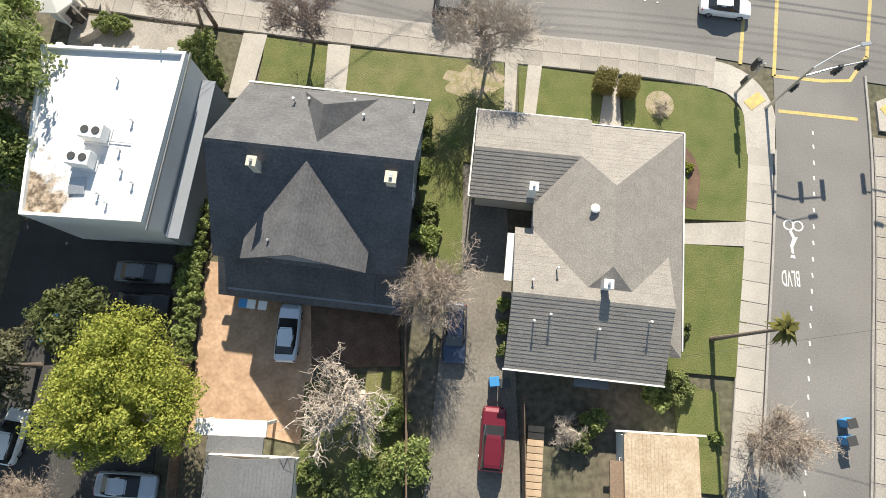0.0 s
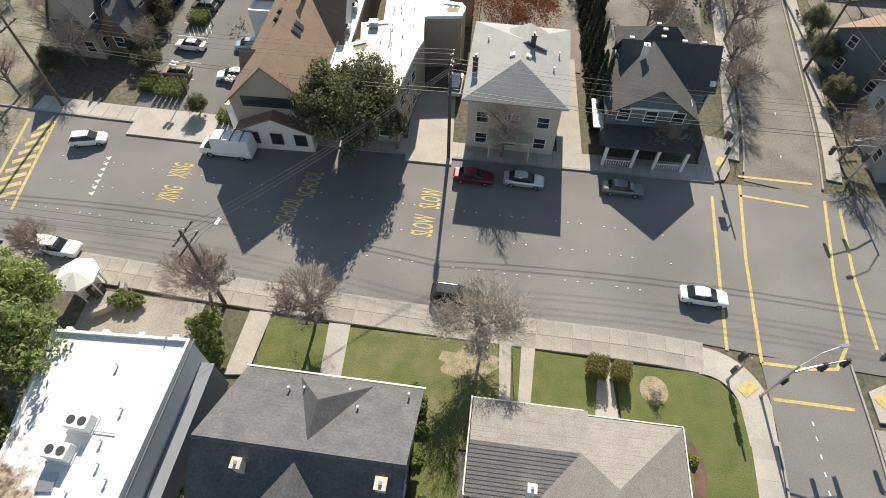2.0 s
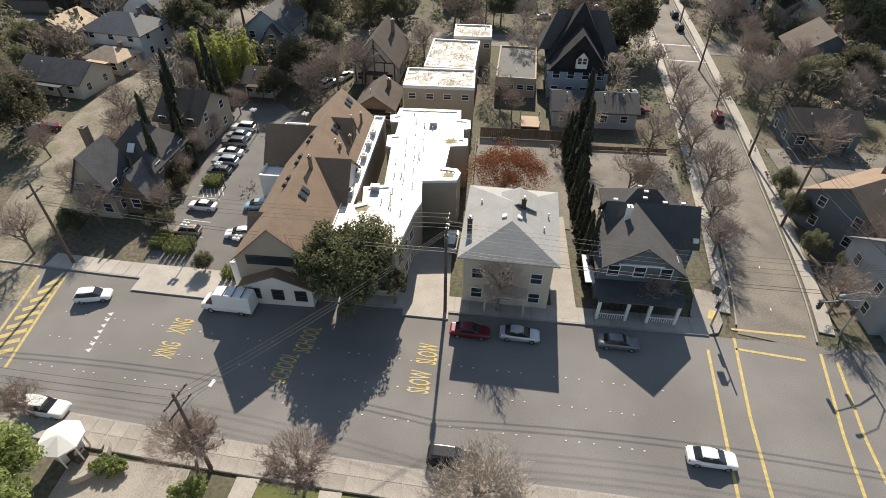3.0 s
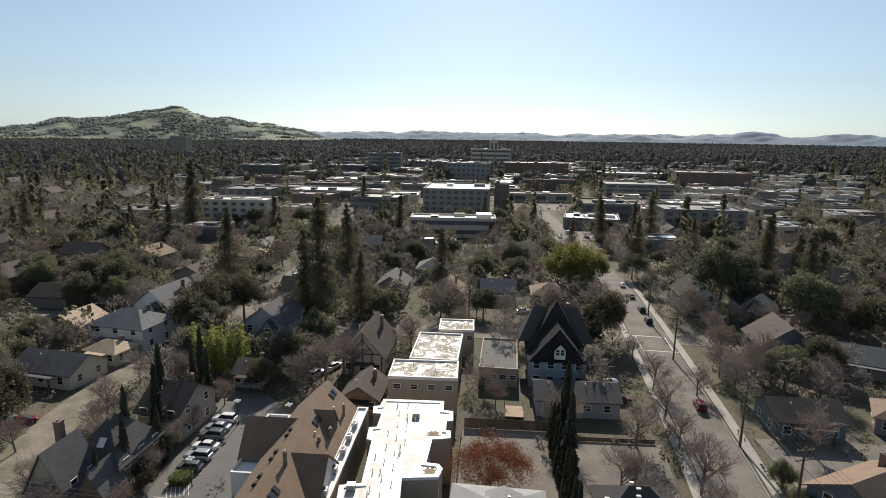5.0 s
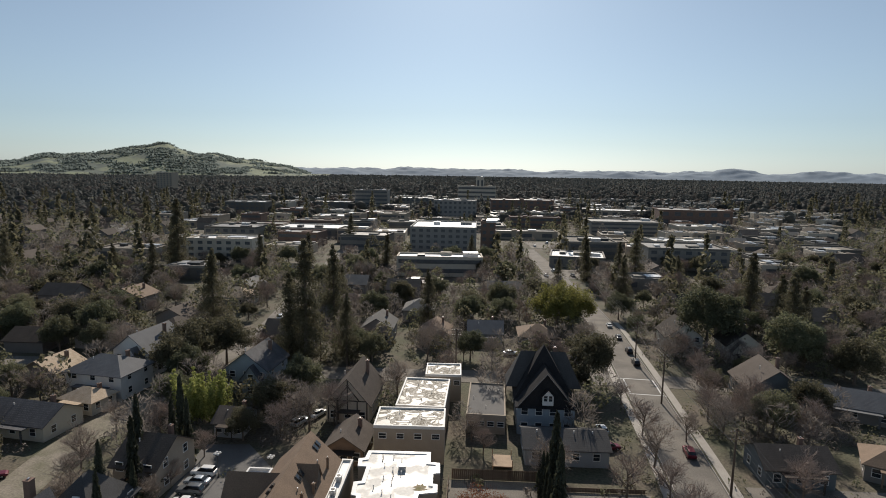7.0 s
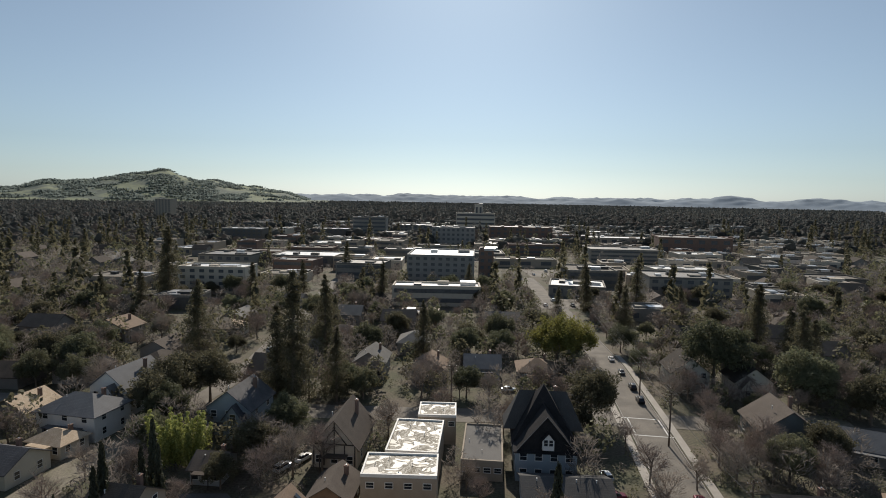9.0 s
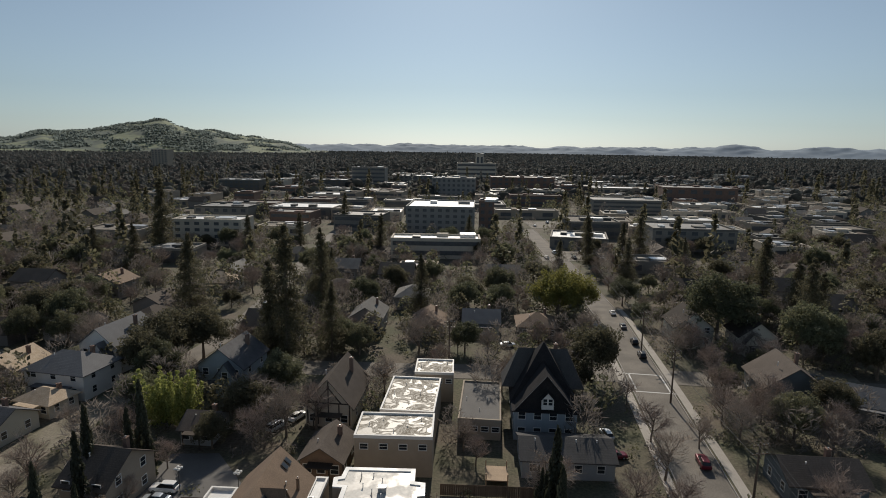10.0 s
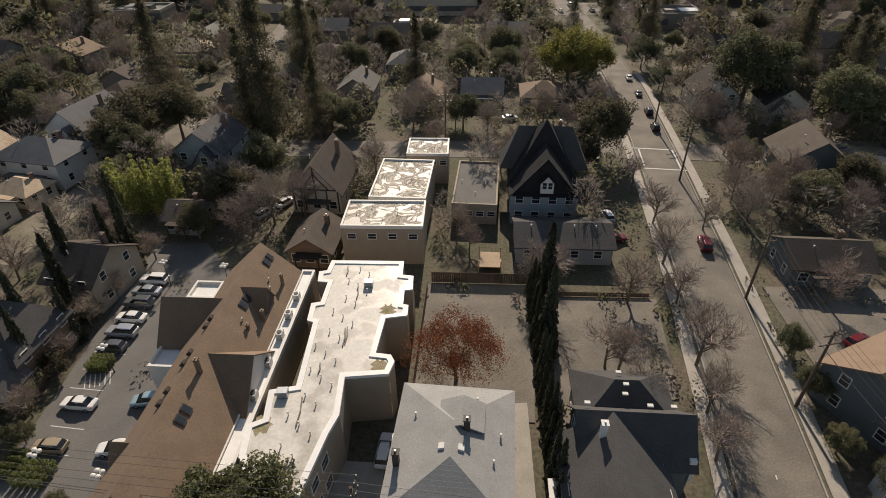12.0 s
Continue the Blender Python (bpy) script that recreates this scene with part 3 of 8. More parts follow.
# -- trees --
def branch_arrays(rng, height, spread, trunk, levels, lean=0.3, sides=4, bend=0.25, first=0.3, ratio=0.62, droop=0.0):
    """Limbs of a bare tree: thick ones and twigs, each as vertex and face lists."""
    thick, fine = ([], []), ([], [])

    def tube(pts, r0, r1, n, out):
        V, F = out
        base = len(V)
        for i, p in enumerate(pts):
            d = (pts[min(i + 1, len(pts) - 1)] - pts[max(i - 1, 0)])
            d = d / (np.linalg.norm(d) + 1e-9)
            u = np.cross(d, (0.3, 0.5, 0.81))
            u /= np.linalg.norm(u) + 1e-9
            w = np.cross(d, u)
            r = r0 + (r1 - r0) * i / (len(pts) - 1)
            for k in range(n):
                a = 2 * math.pi * k / n
                V.append(p + r * (math.cos(a) * u + math.sin(a) * w))
        for i in range(len(pts) - 1):
            for k in range(n):
                F.append((base + i * n + k, base + i * n + (k + 1) % n, base + (i + 1) * n + (k + 1) % n, base + (i + 1) * n + k))

    def grow(p, d, length, r, level):
        n = 4 if level < 2 else 3
        pts = [p]
        for i in range(n):
            d = d + rng.normal(0, bend / n * (1 + 0.5 * level), 3) + np.array((0, 0, 0.12 - droop * level)) / n
            d /= np.linalg.norm(d)
            pts.append(pts[-1] + d * length / n)
        tube(pts, r, r * 0.55, 7 if level == 0 else (sides if level < 2 else 3), thick if level < 2 else fine)
        if level >= len(levels):
            return
        for k in range(levels[level]):
            t = first + (1 - first) * (k + rng.random()) / levels[level] if level == 0 else 0.25 + 0.75 * (k + rng.random()) / levels[level]
            i = min(int(t * n), n - 1)
            q = pts[i] + (pts[i + 1] - pts[i]) * (t * n - i)
            a = rng.random() * 6.283
            out = np.array((math.cos(a), math.sin(a), 0.15))
            nd = d * 0.75 + out * spread * (1.0 if level == 0 else 0.8)
            nd /= np.linalg.norm(nd)
            grow(q, nd, length * ratio * (0.7 + 0.5 * rng.random()), max(r * 0.5, 0.012), level + 1)
    grow(np.zeros(3), np.array((rng.normal(0, lean * 0.2), rng.normal(0, lean * 0.2), 1.0)), height, trunk, 0)
    return thick, fine


def twig_haze(rng, rx, rz, mid, count, length, wide):
    """Last fine twigs that round off a bare crown: thin blades fanning up and outwards."""
    d = rng.normal(size=(count, 3))
    d /= np.linalg.norm(d, axis=1)[:, None]
    d[:, 2] = np.where(d[:, 2] < -0.45, -d[:, 2], d[:, 2])
    lump = 1 + 0.13 * np.sin(5 * np.arctan2(d[:, 1], d[:, 0]) + 9 * d[:, 2])[:, None]
    p = d * lump * (0.45 + 0.55 * rng.random((count, 1)) ** 0.5) * np.array((rx, rx, rz)) + np.array((0, 0, mid))
    u = d + rng.normal(0, 0.45, (count, 3)) + np.array((0, 0, 0.35))
    u /= np.linalg.norm(u, axis=1)[:, None]
    w = np.cross(u, rng.normal(size=(count, 3)))
    w *= wide / (np.linalg.norm(w, axis=1)[:, None] + 1e-6)
    L = length * (0.5 + rng.random((count, 1)))
    V = np.stack([p - u * L / 2 - w, p - u * L / 2 + w, p + u * L / 2 + w * 0.3, p + u * L / 2 - w * 0.3], 1).reshape(-1, 3)
    return V, np.arange(4 * count).reshape(-1, 4)


def bare_tree_mesh(seed, height=3.0, spread=0.9, trunk=0.16, levels=(6, 5, 5, 4), bark=None, twig=None, **kw):
    rng = np.random.default_rng(seed)
    ball = kw.pop("ball", None)
    (tv, tf), (fv, ff) = branch_arrays(rng, height, spread, trunk, levels, **kw)
    fv, ff = np.array(fv), np.array(ff)
    if ball:
        bv, bf = twig_haze(rng, *ball)
        fv, ff = np.concatenate([fv, bv]), np.concatenate([ff, bf + len(fv)])
    return fast_mesh("trunk", np.array(tv), np.array(tf), bark or BARK), fast_mesh("branches", fv, ff, twig or TWIG)


def leaf_cards(rng, centres, radii, per, size, flat=0.0):
    """Small leaf blades round clump centres; each clump's blades lie thick in its outer shell."""
    n = len(centres) * per
    d = rng.normal(size=(n, 3))
    d /= np.linalg.norm(d, axis=1)[:, None]
    c = np.repeat(centres, per, 0) + d * np.repeat(radii, per)[:, None] * (0.35 + 0.65 * rng.random((n, 1)) ** 0.5)
    u = rng.normal(size=(n, 3))
    u[:, 2] *= 1 - flat
    u -= d * (u * d).sum(1)[:, None] * 0.6
    u /= np.linalg.norm(u, axis=1)[:, None]
    w = np.cross(u, rng.normal(size=(n, 3)) * 0.7 + d)
    w /= np.linalg.norm(w, axis=1)[:, None]
    s = size * (0.6 + 0.8 * rng.random((n, 1)))
    V = np.stack([c - u * s, c + w * s * 0.5, c + u * s, c - w * s * 0.5], 1).reshape(-1, 3)
    return V, np.arange(4 * n).reshape(-1, 4)


def leafy_mesh(seed, rx, rz, base, clumps, per, size, material, top=None, squash=1.0, lump_r=1.0):
    """A crown of clumps in an uneven rounded body, with gaps."""
    rng = np.random.default_rng(seed)
    d = rng.normal(size=(clumps, 3))
    d /= np.linalg.norm(d, axis=1)[:, None]
    d[:, 2] = np.where(d[:, 2] < -0.35, -d[:, 2] * 0.5, d[:, 2])
    r = 0.45 + 0.5 * rng.random((clumps, 1)) ** 0.6
    lump = 1 + 0.16 * np.sin(3 * np.arctan2(d[:, 1], d[:, 0]) + seed)[:, None] + 0.1 * rng.normal(size=(clumps, 1))
    c = d * r * lump * np.array((rx, rx * squash, rz)) + np.array((0, 0, base + rz))
    V, F = leaf_cards(rng, c, rx * lump_r * (0.16 + 0.14 * rng.random(clumps)), per, size)
    return fast_mesh("crown", V, F, material)


def ragged_conifer(seed, h, r, material, rows=44, per=6):
    """Uneven tall conifer: drooping boughs of needle tufts, columnar below and tapering above."""
    rng = np.random.default_rng(seed)
    C, R = [], []
    gap = rng.random(rows)
    for i in range(rows):
        t = (i + rng.random()) / rows
        rr = r * min(1.0, 1.15 * (1 - t) ** 0.62) * (0.55 + 0.6 * gap[i]) + 0.3
        for k in range(max(3, int(per * (1.2 - 0.6 * t)))):
            a = rng.random() * 6.283
            for f in (0.3, 0.62, 0.95):
                L = rr * f * (0.8 + 0.35 * rng.random())
                C.append((L * math.cos(a), L * math.sin(a), max(1.2, h * (0.1 + 0.9 * t) - 0.22 * L * f + rng.normal(0, 0.2))))
                R.append(0.35 + 0.16 * rr)
    V, F = leaf_cards(rng, np.array(C), np.array(R), 30, 0.2)
    return fast_mesh("crown", V, F, material)


def plume_mesh(seed, rx, ry, h0, h1, stalks, material):
    """Dense upright canes of feathery leaves, each bowing outwards at its tip."""
    rng = np.random.default_rng(seed)
    C, R = [], []
    for k in range(stalks):
        a, q = rng.random() * 6.283, rng.random() ** 0.5
        x, y, h = rx * q * math.cos(a), ry * q * math.sin(a), h0 + (h1 - h0) * rng.random()
        for j in range(9):
            t = (j + 0.5) / 9
            C.append((x * (1 + 0.25 * t * t), y * (1 + 0.25 * t * t), h * (0.06 + 0.92 * t)))
            R.append(1.0 * (1 - 0.75 * t ** 2))
    V, F = leaf_cards(rng, np.array(C), np.array(R), 42, 0.2)
    return fast_mesh("crown", V, F, material)


def conifer_mesh(seed, h, r, material, rows=26, per=9, base=0.12):
    rng = np.random.default_rng(seed)
    V = []
    for i in range(rows):
        t = i / (rows - 1)
        z = h * (base + (1 - base) * t)
        rr = r * (1 - t) ** 0.75 * (0.55 + 0.7 * rng.random()) + 0.25
        for k in range(max(4, int(per * (1.15 - 0.6 * t)))):
            a = rng.random() * 6.283
            L = rr * (0.6 + 0.5 * rng.random())
            for s in range(5):
                f0, f1 = s / 5, (s + 1.3) / 5
                p, q = np.array((math.cos(a), math.sin(a), 0)), np.array((-math.sin(a), math.cos(a), 0))
                wdt = 0.16 * L * (1.1 - f0) + 0.12
                z0, z1 = z - 0.28 * L * f0 * f0 + rng.normal(0, 0.08), z - 0.28 * L * f1 * f1 - 0.25 * rng.random()
                c0, c1 = p * L * f0, p * L * f1
                tw = rng.normal(0, 0.25)
                V += [c0 + q * wdt + (0, 0, z0 + tw), c0 - q * wdt + (0, 0, z0 - tw), c1 - q * wdt * 0.5 + (0, 0, z1 - tw), c1 + q * wdt * 0.5 + (0, 0, z1 + tw)]
    V = np.array(V)
    return fast_mesh("crown", V, np.arange(len(V)).reshape(-1, 4), material)


def trunk_mesh(h, r, bark=None, bend=0.0):
    bm = bmesh.new()
    add_tube(bm, [(0, 0, -0.2), (0, 0, 0.15), (bend * 0.3, 0, h * 0.4), (bend, 0, h)], [r * 1.5, r * 1.15, r * 0.85, r * 0.35], 8)
    return mesh_of("trunk", bm, bark or BARK)


def tree(x, y, trunk, crown, label, rot=0.0, s=1.0, name="tree", category="tree", group="", z=0.0, crown_name="crown"):
    t = thing(name, Matrix.Translation((x, y, z)) @ pose(0, 0, 0, 0, 0, rot), label, category, group)
    t.scale = (s, s, s)
    if trunk:
        part("trunk", trunk, None, t)
    part(crown_name, crown, None, t)
    return t


def shrub(x, y, rx, h, material, seed, label, name="shrub", per=26, size=0.16, ry=None, z=0.05, group=""):
    me = cached(("shrub", material.name, seed % 4, round(rx, 1), round(h, 1)), lambda: leafy_mesh(seed % 4 + 11, rx, h / 2, 0.0, int(40 + 26 * rx), per, size, material, squash=(ry or rx) / rx))
    ob = solid(name, me, material, pose(x, y, z, 0, 0, seed * 57 % 360), label, "shrub", group)
    return ob


def utility_pole(x, y, h, rot, label, arms=(0.4, 1.6), transformer=False):
    p = thing("utility_pole", pose(x, y, 0, 0, 0, rot), label, "pole", "utility poles along the streets")
    bm = bmesh.new()
    add_tube(bm, [(0, 0, -0.3), (0, 0, h * 0.5), (0, 0, h)], [0.19, 0.15, 0.11], 8)
    part("pole", bm, WOOD_POLE, p)
    for a in arms:
        c = part("crossarm", bevelled(boxes((-1.2, 1.2, -0.16, -0.06, -0.06, 0.06)), 0.01), WOOD_POLE, p)
        c.location.z = h - a
        for k in (-1.05, -0.45, 0.45, 1.05):
            bm = bmesh.new()
            add_tube(bm, [(k, -0.11, 0.06), (k, -0.11, 0.12), (k, -0.11, 0.22)], [0.03, 0.06, 0.04], 6)
            part("insulator", bm, METAL, c)
    if transformer:
        bm = bmesh.new()
        add_tube(bm, [(0.35, 0, h - 3.2), (0.35, 0, h - 3.15), (0.35, 0, h - 2.2), (0.35, 0, h - 2.1)], [0.2, 0.26, 0.26, 0.15], 10)
        part("transformer", bm, METAL, p)
    return p


def wire(a, b, sag, label="dark overhead cable between poles", r=0.014):
    bm = bmesh.new()
    a, b = Vector(a), Vector(b)
    n = 14
    add_tube(bm, [a.lerp(b, i / n) - Vector((0, 0, sag * 4 * (i / n) * (1 - i / n))) for i in range(n + 1)], r, 4)
    return solid("cable", bm, DARK_METAL, Matrix.Identity(4), label, "cable", "overhead cables")


# ---- setting: ground, roads, pavements ----
bm = bmesh.new()
bmesh.ops.create_grid(bm, x_segments=40, y_segments=40, size=4900)
ground = tagged(part("ground", bm, EARTH), "brown winter earth and litter between the lots", "ground", kind="structure")
ground.location.z = -0.06

NEAR_CURB = curve_line(((-75, 38.5), (-33, 31.2), (-17.2, 28.4), (0.5, 25.6), (14.9, 23.7), (21.5, 22.5)))
FAR_CURB = curve_line(((-78, 56), (-40, 49.3), (-25, 47.2), (-10, 44.6), (5, 42.8), (18, 41.3), (27.5, 40.2)))


def between(near, far, z, name, material, label, n=36):
    """A sheet between two lines."""
    bm = bmesh.new()

    def at(line, t):
        i = min(int(t * (len(line) - 1)), len(line) - 2)
        f = t * (len(line) - 1) - i
        return Vector(line[i]).lerp(Vector(line[i + 1]), f)
    rows = [[bm.verts.new((*at(near, k / n).lerp(at(far, k / n), j / 6), z)) for j in range(7)] for k in range(n + 1)]
    for a, b in zip(rows, rows[1:]):
        for j in range(6):
            bm.faces.new((a[j], b[j], b[j + 1], a[j + 1]))
    bmesh.ops.recalc_face_normals(bm, faces=bm.faces[:])
    return tagged(part(name, bm, material), label, "road", kind="structure")


ROAD_S = NEAR_CURB + [(26, 21.5), (34, 20.0), (48, 17.5), (70, 14)]
ROAD_N = FAR_CURB + [(34, 39.5), (44, 38.2), (56, 36.5), (80, 33)]
between(curve_line(ROAD_S, 4), curve_line(ROAD_N, 4), 0.0, "road", ASPHALT, "grey asphalt main street with worn wheel tracks")
CROSS_NEAR = curve_line(((29.4, 21), (28.6, 14), (27.4, 7), (26.0, 0), (24, -10), (20, -28)))
CROSS_FAR = curve_line(((34.2, 39.5), (36.8, 48.5), (40.6, 66), (44.2, 84), (47.4, 102), (50.0, 117), (54.0, 142), (57.5, 168), (62, 230), (66, 330)))
tagged(part("road", along(CROSS_NEAR, 7.0, 0.004, bmesh.new()), ASPHALT), "side street of grey asphalt with lane dashes", "road", kind="structure")
tagged(part("road", along(CROSS_FAR, 7.4, 0.004, bmesh.new()), ASPHALT_OLD), "worn side street under bare trees", "road", kind="structure")
PALE_STREET = mat("pale_dusty_street", (0.25, 0.22, 0.178), 0.9, 0.25, 0.3, 3, 0.3, col2=(0.155, 0.145, 0.10))
ALLEY = curve_line(((-47, 44), (-52, 58), (-55.5, 75), (-56.5, 90), (-53.5, 106), (-49, 124), (-44.5, 145), (-43, 168), (-43, 245), (-42, 330)))
tagged(part("road", along([q for q in ALLEY if q[1] < 126], 7.0, 0.006, bmesh.new()), PALE_STREET), "narrow sunlit side street with pale verges", "road", kind="structure")
tagged(part("road", along([q for q in ALLEY if q[1] > 124], 5.5, 0.008, bmesh.new()), ASPHALT_OLD), "narrow street on between the far gardens", "road", kind="structure")
BACK_STREET = curve_line(((-120, 134), (-60, 131), (-44, 128), (0, 124), (47, 121), (100, 112), (160, 104)))
tagged(part("road", along(BACK_STREET, 7.5, 0.002, bmesh.new()), ASPHALT_OLD), "quiet back street behind the houses", "road", kind="structure")


def slabs_along(line, width, shift, z, step, name, material, label, rows=1):
    """A pavement of single concrete slabs with open joints, each slab a piece of its own."""
    base = tagged(part(name, along(line, width + 0.06, z - 0.03, bmesh.new(), 0.16, shift), CURB), label, "pavement", kind="structure")
    pts = [Vector(p) for p in line]
    lens = [0.0]
    for a, b in zip(pts, pts[1:]):
        lens.append(lens[-1] + (b - a).length)

    def at(s):
        for i in range(len(pts) - 1):
            if s <= lens[i + 1]:
                break
        return pts[i].lerp(pts[i + 1], (s - lens[i]) / max(lens[i + 1] - lens[i], 1e-6)), (pts[i + 1] - pts[i]).normalized()
    n = int(lens[-1] / step)
    wr = width / rows
    me = cached(("slab", step, wr, material.name), lambda: mesh_of("slab", bevelled(boxes((-step / 2 + 0.012, step / 2 - 0.012, -wr / 2 + 0.012, wr / 2 - 0.012, -0.05, 0.0)), 0.008), material))
    for k in range(n):
        c, d = at((k + 0.5) * lens[-1] / n)
        nrm = Vector((-d.y, d.x))
        for r in range(rows):
            q = c + nrm * (shift + (r - (rows - 1) / 2) * wr)
            ob = part("slab", me, material, base)
            ob.matrix_basis = pose(q.x, q.y, z + 0.002 * ((k * 7 + r) % 3), 0, 0, math.degrees(math.atan2(d.y, d.x)))
    return base


slabs_along([p for p in NEAR_CURB if -42 < p[0] < 21.6], 2.6, -1.45, 0.15, 1.5, "pavement", CONCRETE_DIRTY, "pale concrete pavement of wide slabs along the near side of the street", 2)
slabs_along([p for p in FAR_CURB if -46 < p[0]], 2.2, 1.25, 0.15, 1.6, "pavement", CONCRETE, "concrete pavement along the far side of the street")
slabs_along([p for p in CROSS_NEAR if p[1] < 15], 1.9, -4.75, 0.15, 1.5, "pavement", CONCRETE, "concrete pavement beside the corner house lawn")
slabs_along([p for p in CROSS_NEAR if p[1] < 17], 1.6, 4.6, 0.15, 1.5, "pavement", CONCRETE_DIRTY, "concrete pavement on the shaded side of the side street")
for line, s, lab in ((CROSS_FAR[2:], 5.0, "narrow concrete pavement with a planted verge"), (CROSS_FAR[2:], -5.0, "concrete pavement under the utility lines")):
    tagged(part("pavement", along([p for p in line if p[1] < 170], 1.5, 0.12, bmesh.new(), 0.14, s), CONCRETE), lab, "pavement", kind="structure")
for line, s, lab in (([p for p in NEAR_CURB], -0.08, "near"), (FAR_CURB, 0.08, "far"), (CROSS_NEAR, 3.6, "b"), (CROSS_NEAR[4:], -3.6, "a"), (CROSS_FAR[1:], 3.8, "c"), (CROSS_FAR[1:], -3.8, "d")):
    tagged(part("curb", along(line, 0.16, 0.14, bmesh.new(), 0.2, s), CURB), "grey concrete curb step", "curb", kind="structure")
# rounded street corners
for cx, cy, r, a0, lab in ((20.4, 17.2, 5.0, 0, "corner pavement with a ramp"), ):
    pts = [(cx + r * math.cos(radians(a0 + 8 * k)), cy + r * math.sin(radians(a0 + 8 * k))) for k in range(12)]
    inner = [(cx + 2.6 * math.cos(radians(a0 + 8 * k)), cy + 2.6 * math.sin(radians(a0 + 8 * k))) for k in range(11, -1, -1)]
    slab([(cx + 2.4, cy - 3.0), (cx + r - 0.5, cy - 3.0)] + pts + inner, 0.148, 0.2, "pavement", CONCRETE, "rounded corner pavement with a curb ramp", "pavement")
slab([(27.0, 40.3), (28.6, 40.6), (29.6, 42.0), (30.2, 46.5), (28.4, 47.0), (26.5, 43.0)], 0.147, 0.2, "pavement", CONCRETE_DIRTY, "corner pavement with a yellow ramp plate", "pavement")
slab([(33.2, 16.0), (36.0, 15.5), (38.5, 18.2), (35.0, 19.0), (33.4, 18.4)], 0.147, 0.2, "pavement", CONCRETE, "corner pavement beyond the side street", "pavement")
for x, y, r in ((24.0, 18.6, 35), (28.9, 43.0, 60), (34.3, 17.4, 120)):
    solid("ramp_plate", bevelled(boxes((-0.75, 0.75, -0.45, 0.45, 0, 0.02)), 0.006), YELLOW, pose(x, y, 0.15, 0, 0, r), "yellow ribbed tactile plate in the corner ramp", "ramp plate")

# road paint
PAINT_Z = 0.012


def stripe(points, width, material, label, dash=0.0, gap=0.0):
    bm = bmesh.new()
    if dash:
        pts = [Vector(p) for p in curve_line(points, 0.5)]
        s = 0.0
        run = []
        for a, b in zip(pts, pts[1:]):
            if s % (dash + gap) < dash:
                run.append(a)
            elif len(run) > 1:
                along([tuple(p) for p in run], width, PAINT_Z, bm, 0.008)
                run = []
            else:
                run = []
            s += (b - a).length
    else:
        along(points, width, PAINT_Z, bm, 0.008)
    return tagged(part("road_marking", bm, material), label, "road marking", kind="structure")


for pts in (((30.2, 41.2), (37.4, 40.2)), ((29.6, 38.6), (35.9, 37.2)), ((25.9, 20.8), (29.7, 20.3), (31.8, 20.3), (33.5, 22.4)), ((25.8, 17.8), (31.8, 17.0)), ((25.9, 20.8), (27.8, 31), (30.0, 40.0)), ((23.4, 21.9), (24.6, 28), (26.8, 38.5)), ((33.5, 22.3), (35.1, 29), (37.8, 38)), ((35.8, 22.0), (36.9, 29), (38.9, 37.0))):
    stripe(pts, 0.28, YELLOW, "thick yellow crosswalk line")
stripe(((-44.9, 48.8), (-44.1, 36.4)), 0.3, YELLOW, "yellow edge of a zebra crossing")
stripe(((-41.9, 48.4), (-41.1, 36.0)), 0.3, YELLOW, "yellow edge of a zebra crossing")
for k in range(9):
    stripe(((-44.2 + 0.1 * k, 37.2 + 1.25 * k), (-41.6 - 0.05 * k, 38.2 + 1.25 * k)), 0.55, YELLOW, "slanted yellow bar of a zebra crossing")
for k in range(7):
    bm = bmesh.new()
    bm.faces.new([bm.verts.new(p) for p in ((0, 0, 0), (0.55, 0.28, 0), (0.55, -0.28, 0))][::-1])
    solid("yield_triangle", bm, WHITE_LINE, pose(-34.6, 38.2 + 0.8 * k, PAINT_Z, 0, 0, -8), "white yield triangle painted on asphalt", "road marking", "yield triangles", "structure")
MID = [(p[0], p[1] + 8.6) for p in NEAR_CURB]
def lane_dots(line, shift, label):
    """Small raised lane dots, in spaced runs."""
    bm, s = bmesh.new(), 0.0
    for a, b in zip(line, line[1:]):
        n = max(1, int(math.dist(a, b) / 0.5))
        for i in range(n):
            s += 0.5
            if s % 4.5 < 2.6 and s % 1.0 < 0.5:
                x, y = a[0] + (b[0] - a[0]) * i / n, a[1] + (b[1] - a[1]) * i / n + shift
                add_box(bm, x - 0.08, x + 0.08, y - 0.05, y + 0.05, 0.003, 0.03)
    return tagged(part("lane_dots", bm, WHITE_LINE), label, "road marking", kind="structure")


for q in (4.3, 7.75, 10.95):
    lane_dots(NEAR_CURB, q, "white raised dots along the lane")
bm = bmesh.new()
for i, p in enumerate(curve_line([q for q in CROSS_NEAR if q[1] < 16], 0.25)):
    if i % 5 == 0:
        add_box(bm, p[0] - 0.75, p[0] - 0.63, p[1] - 0.17, p[1] + 0.17, 0.004, 0.014)
tagged(part("road_marking", bm, WHITE_LINE), "short white lane dashes of the side street", "road marking", kind="structure")
stripe([p for p in CROSS_FAR if 43 < p[1] < 64], 0.11, WHITE_LINE, "white lane dashes of the side street", 0.5, 1.2)


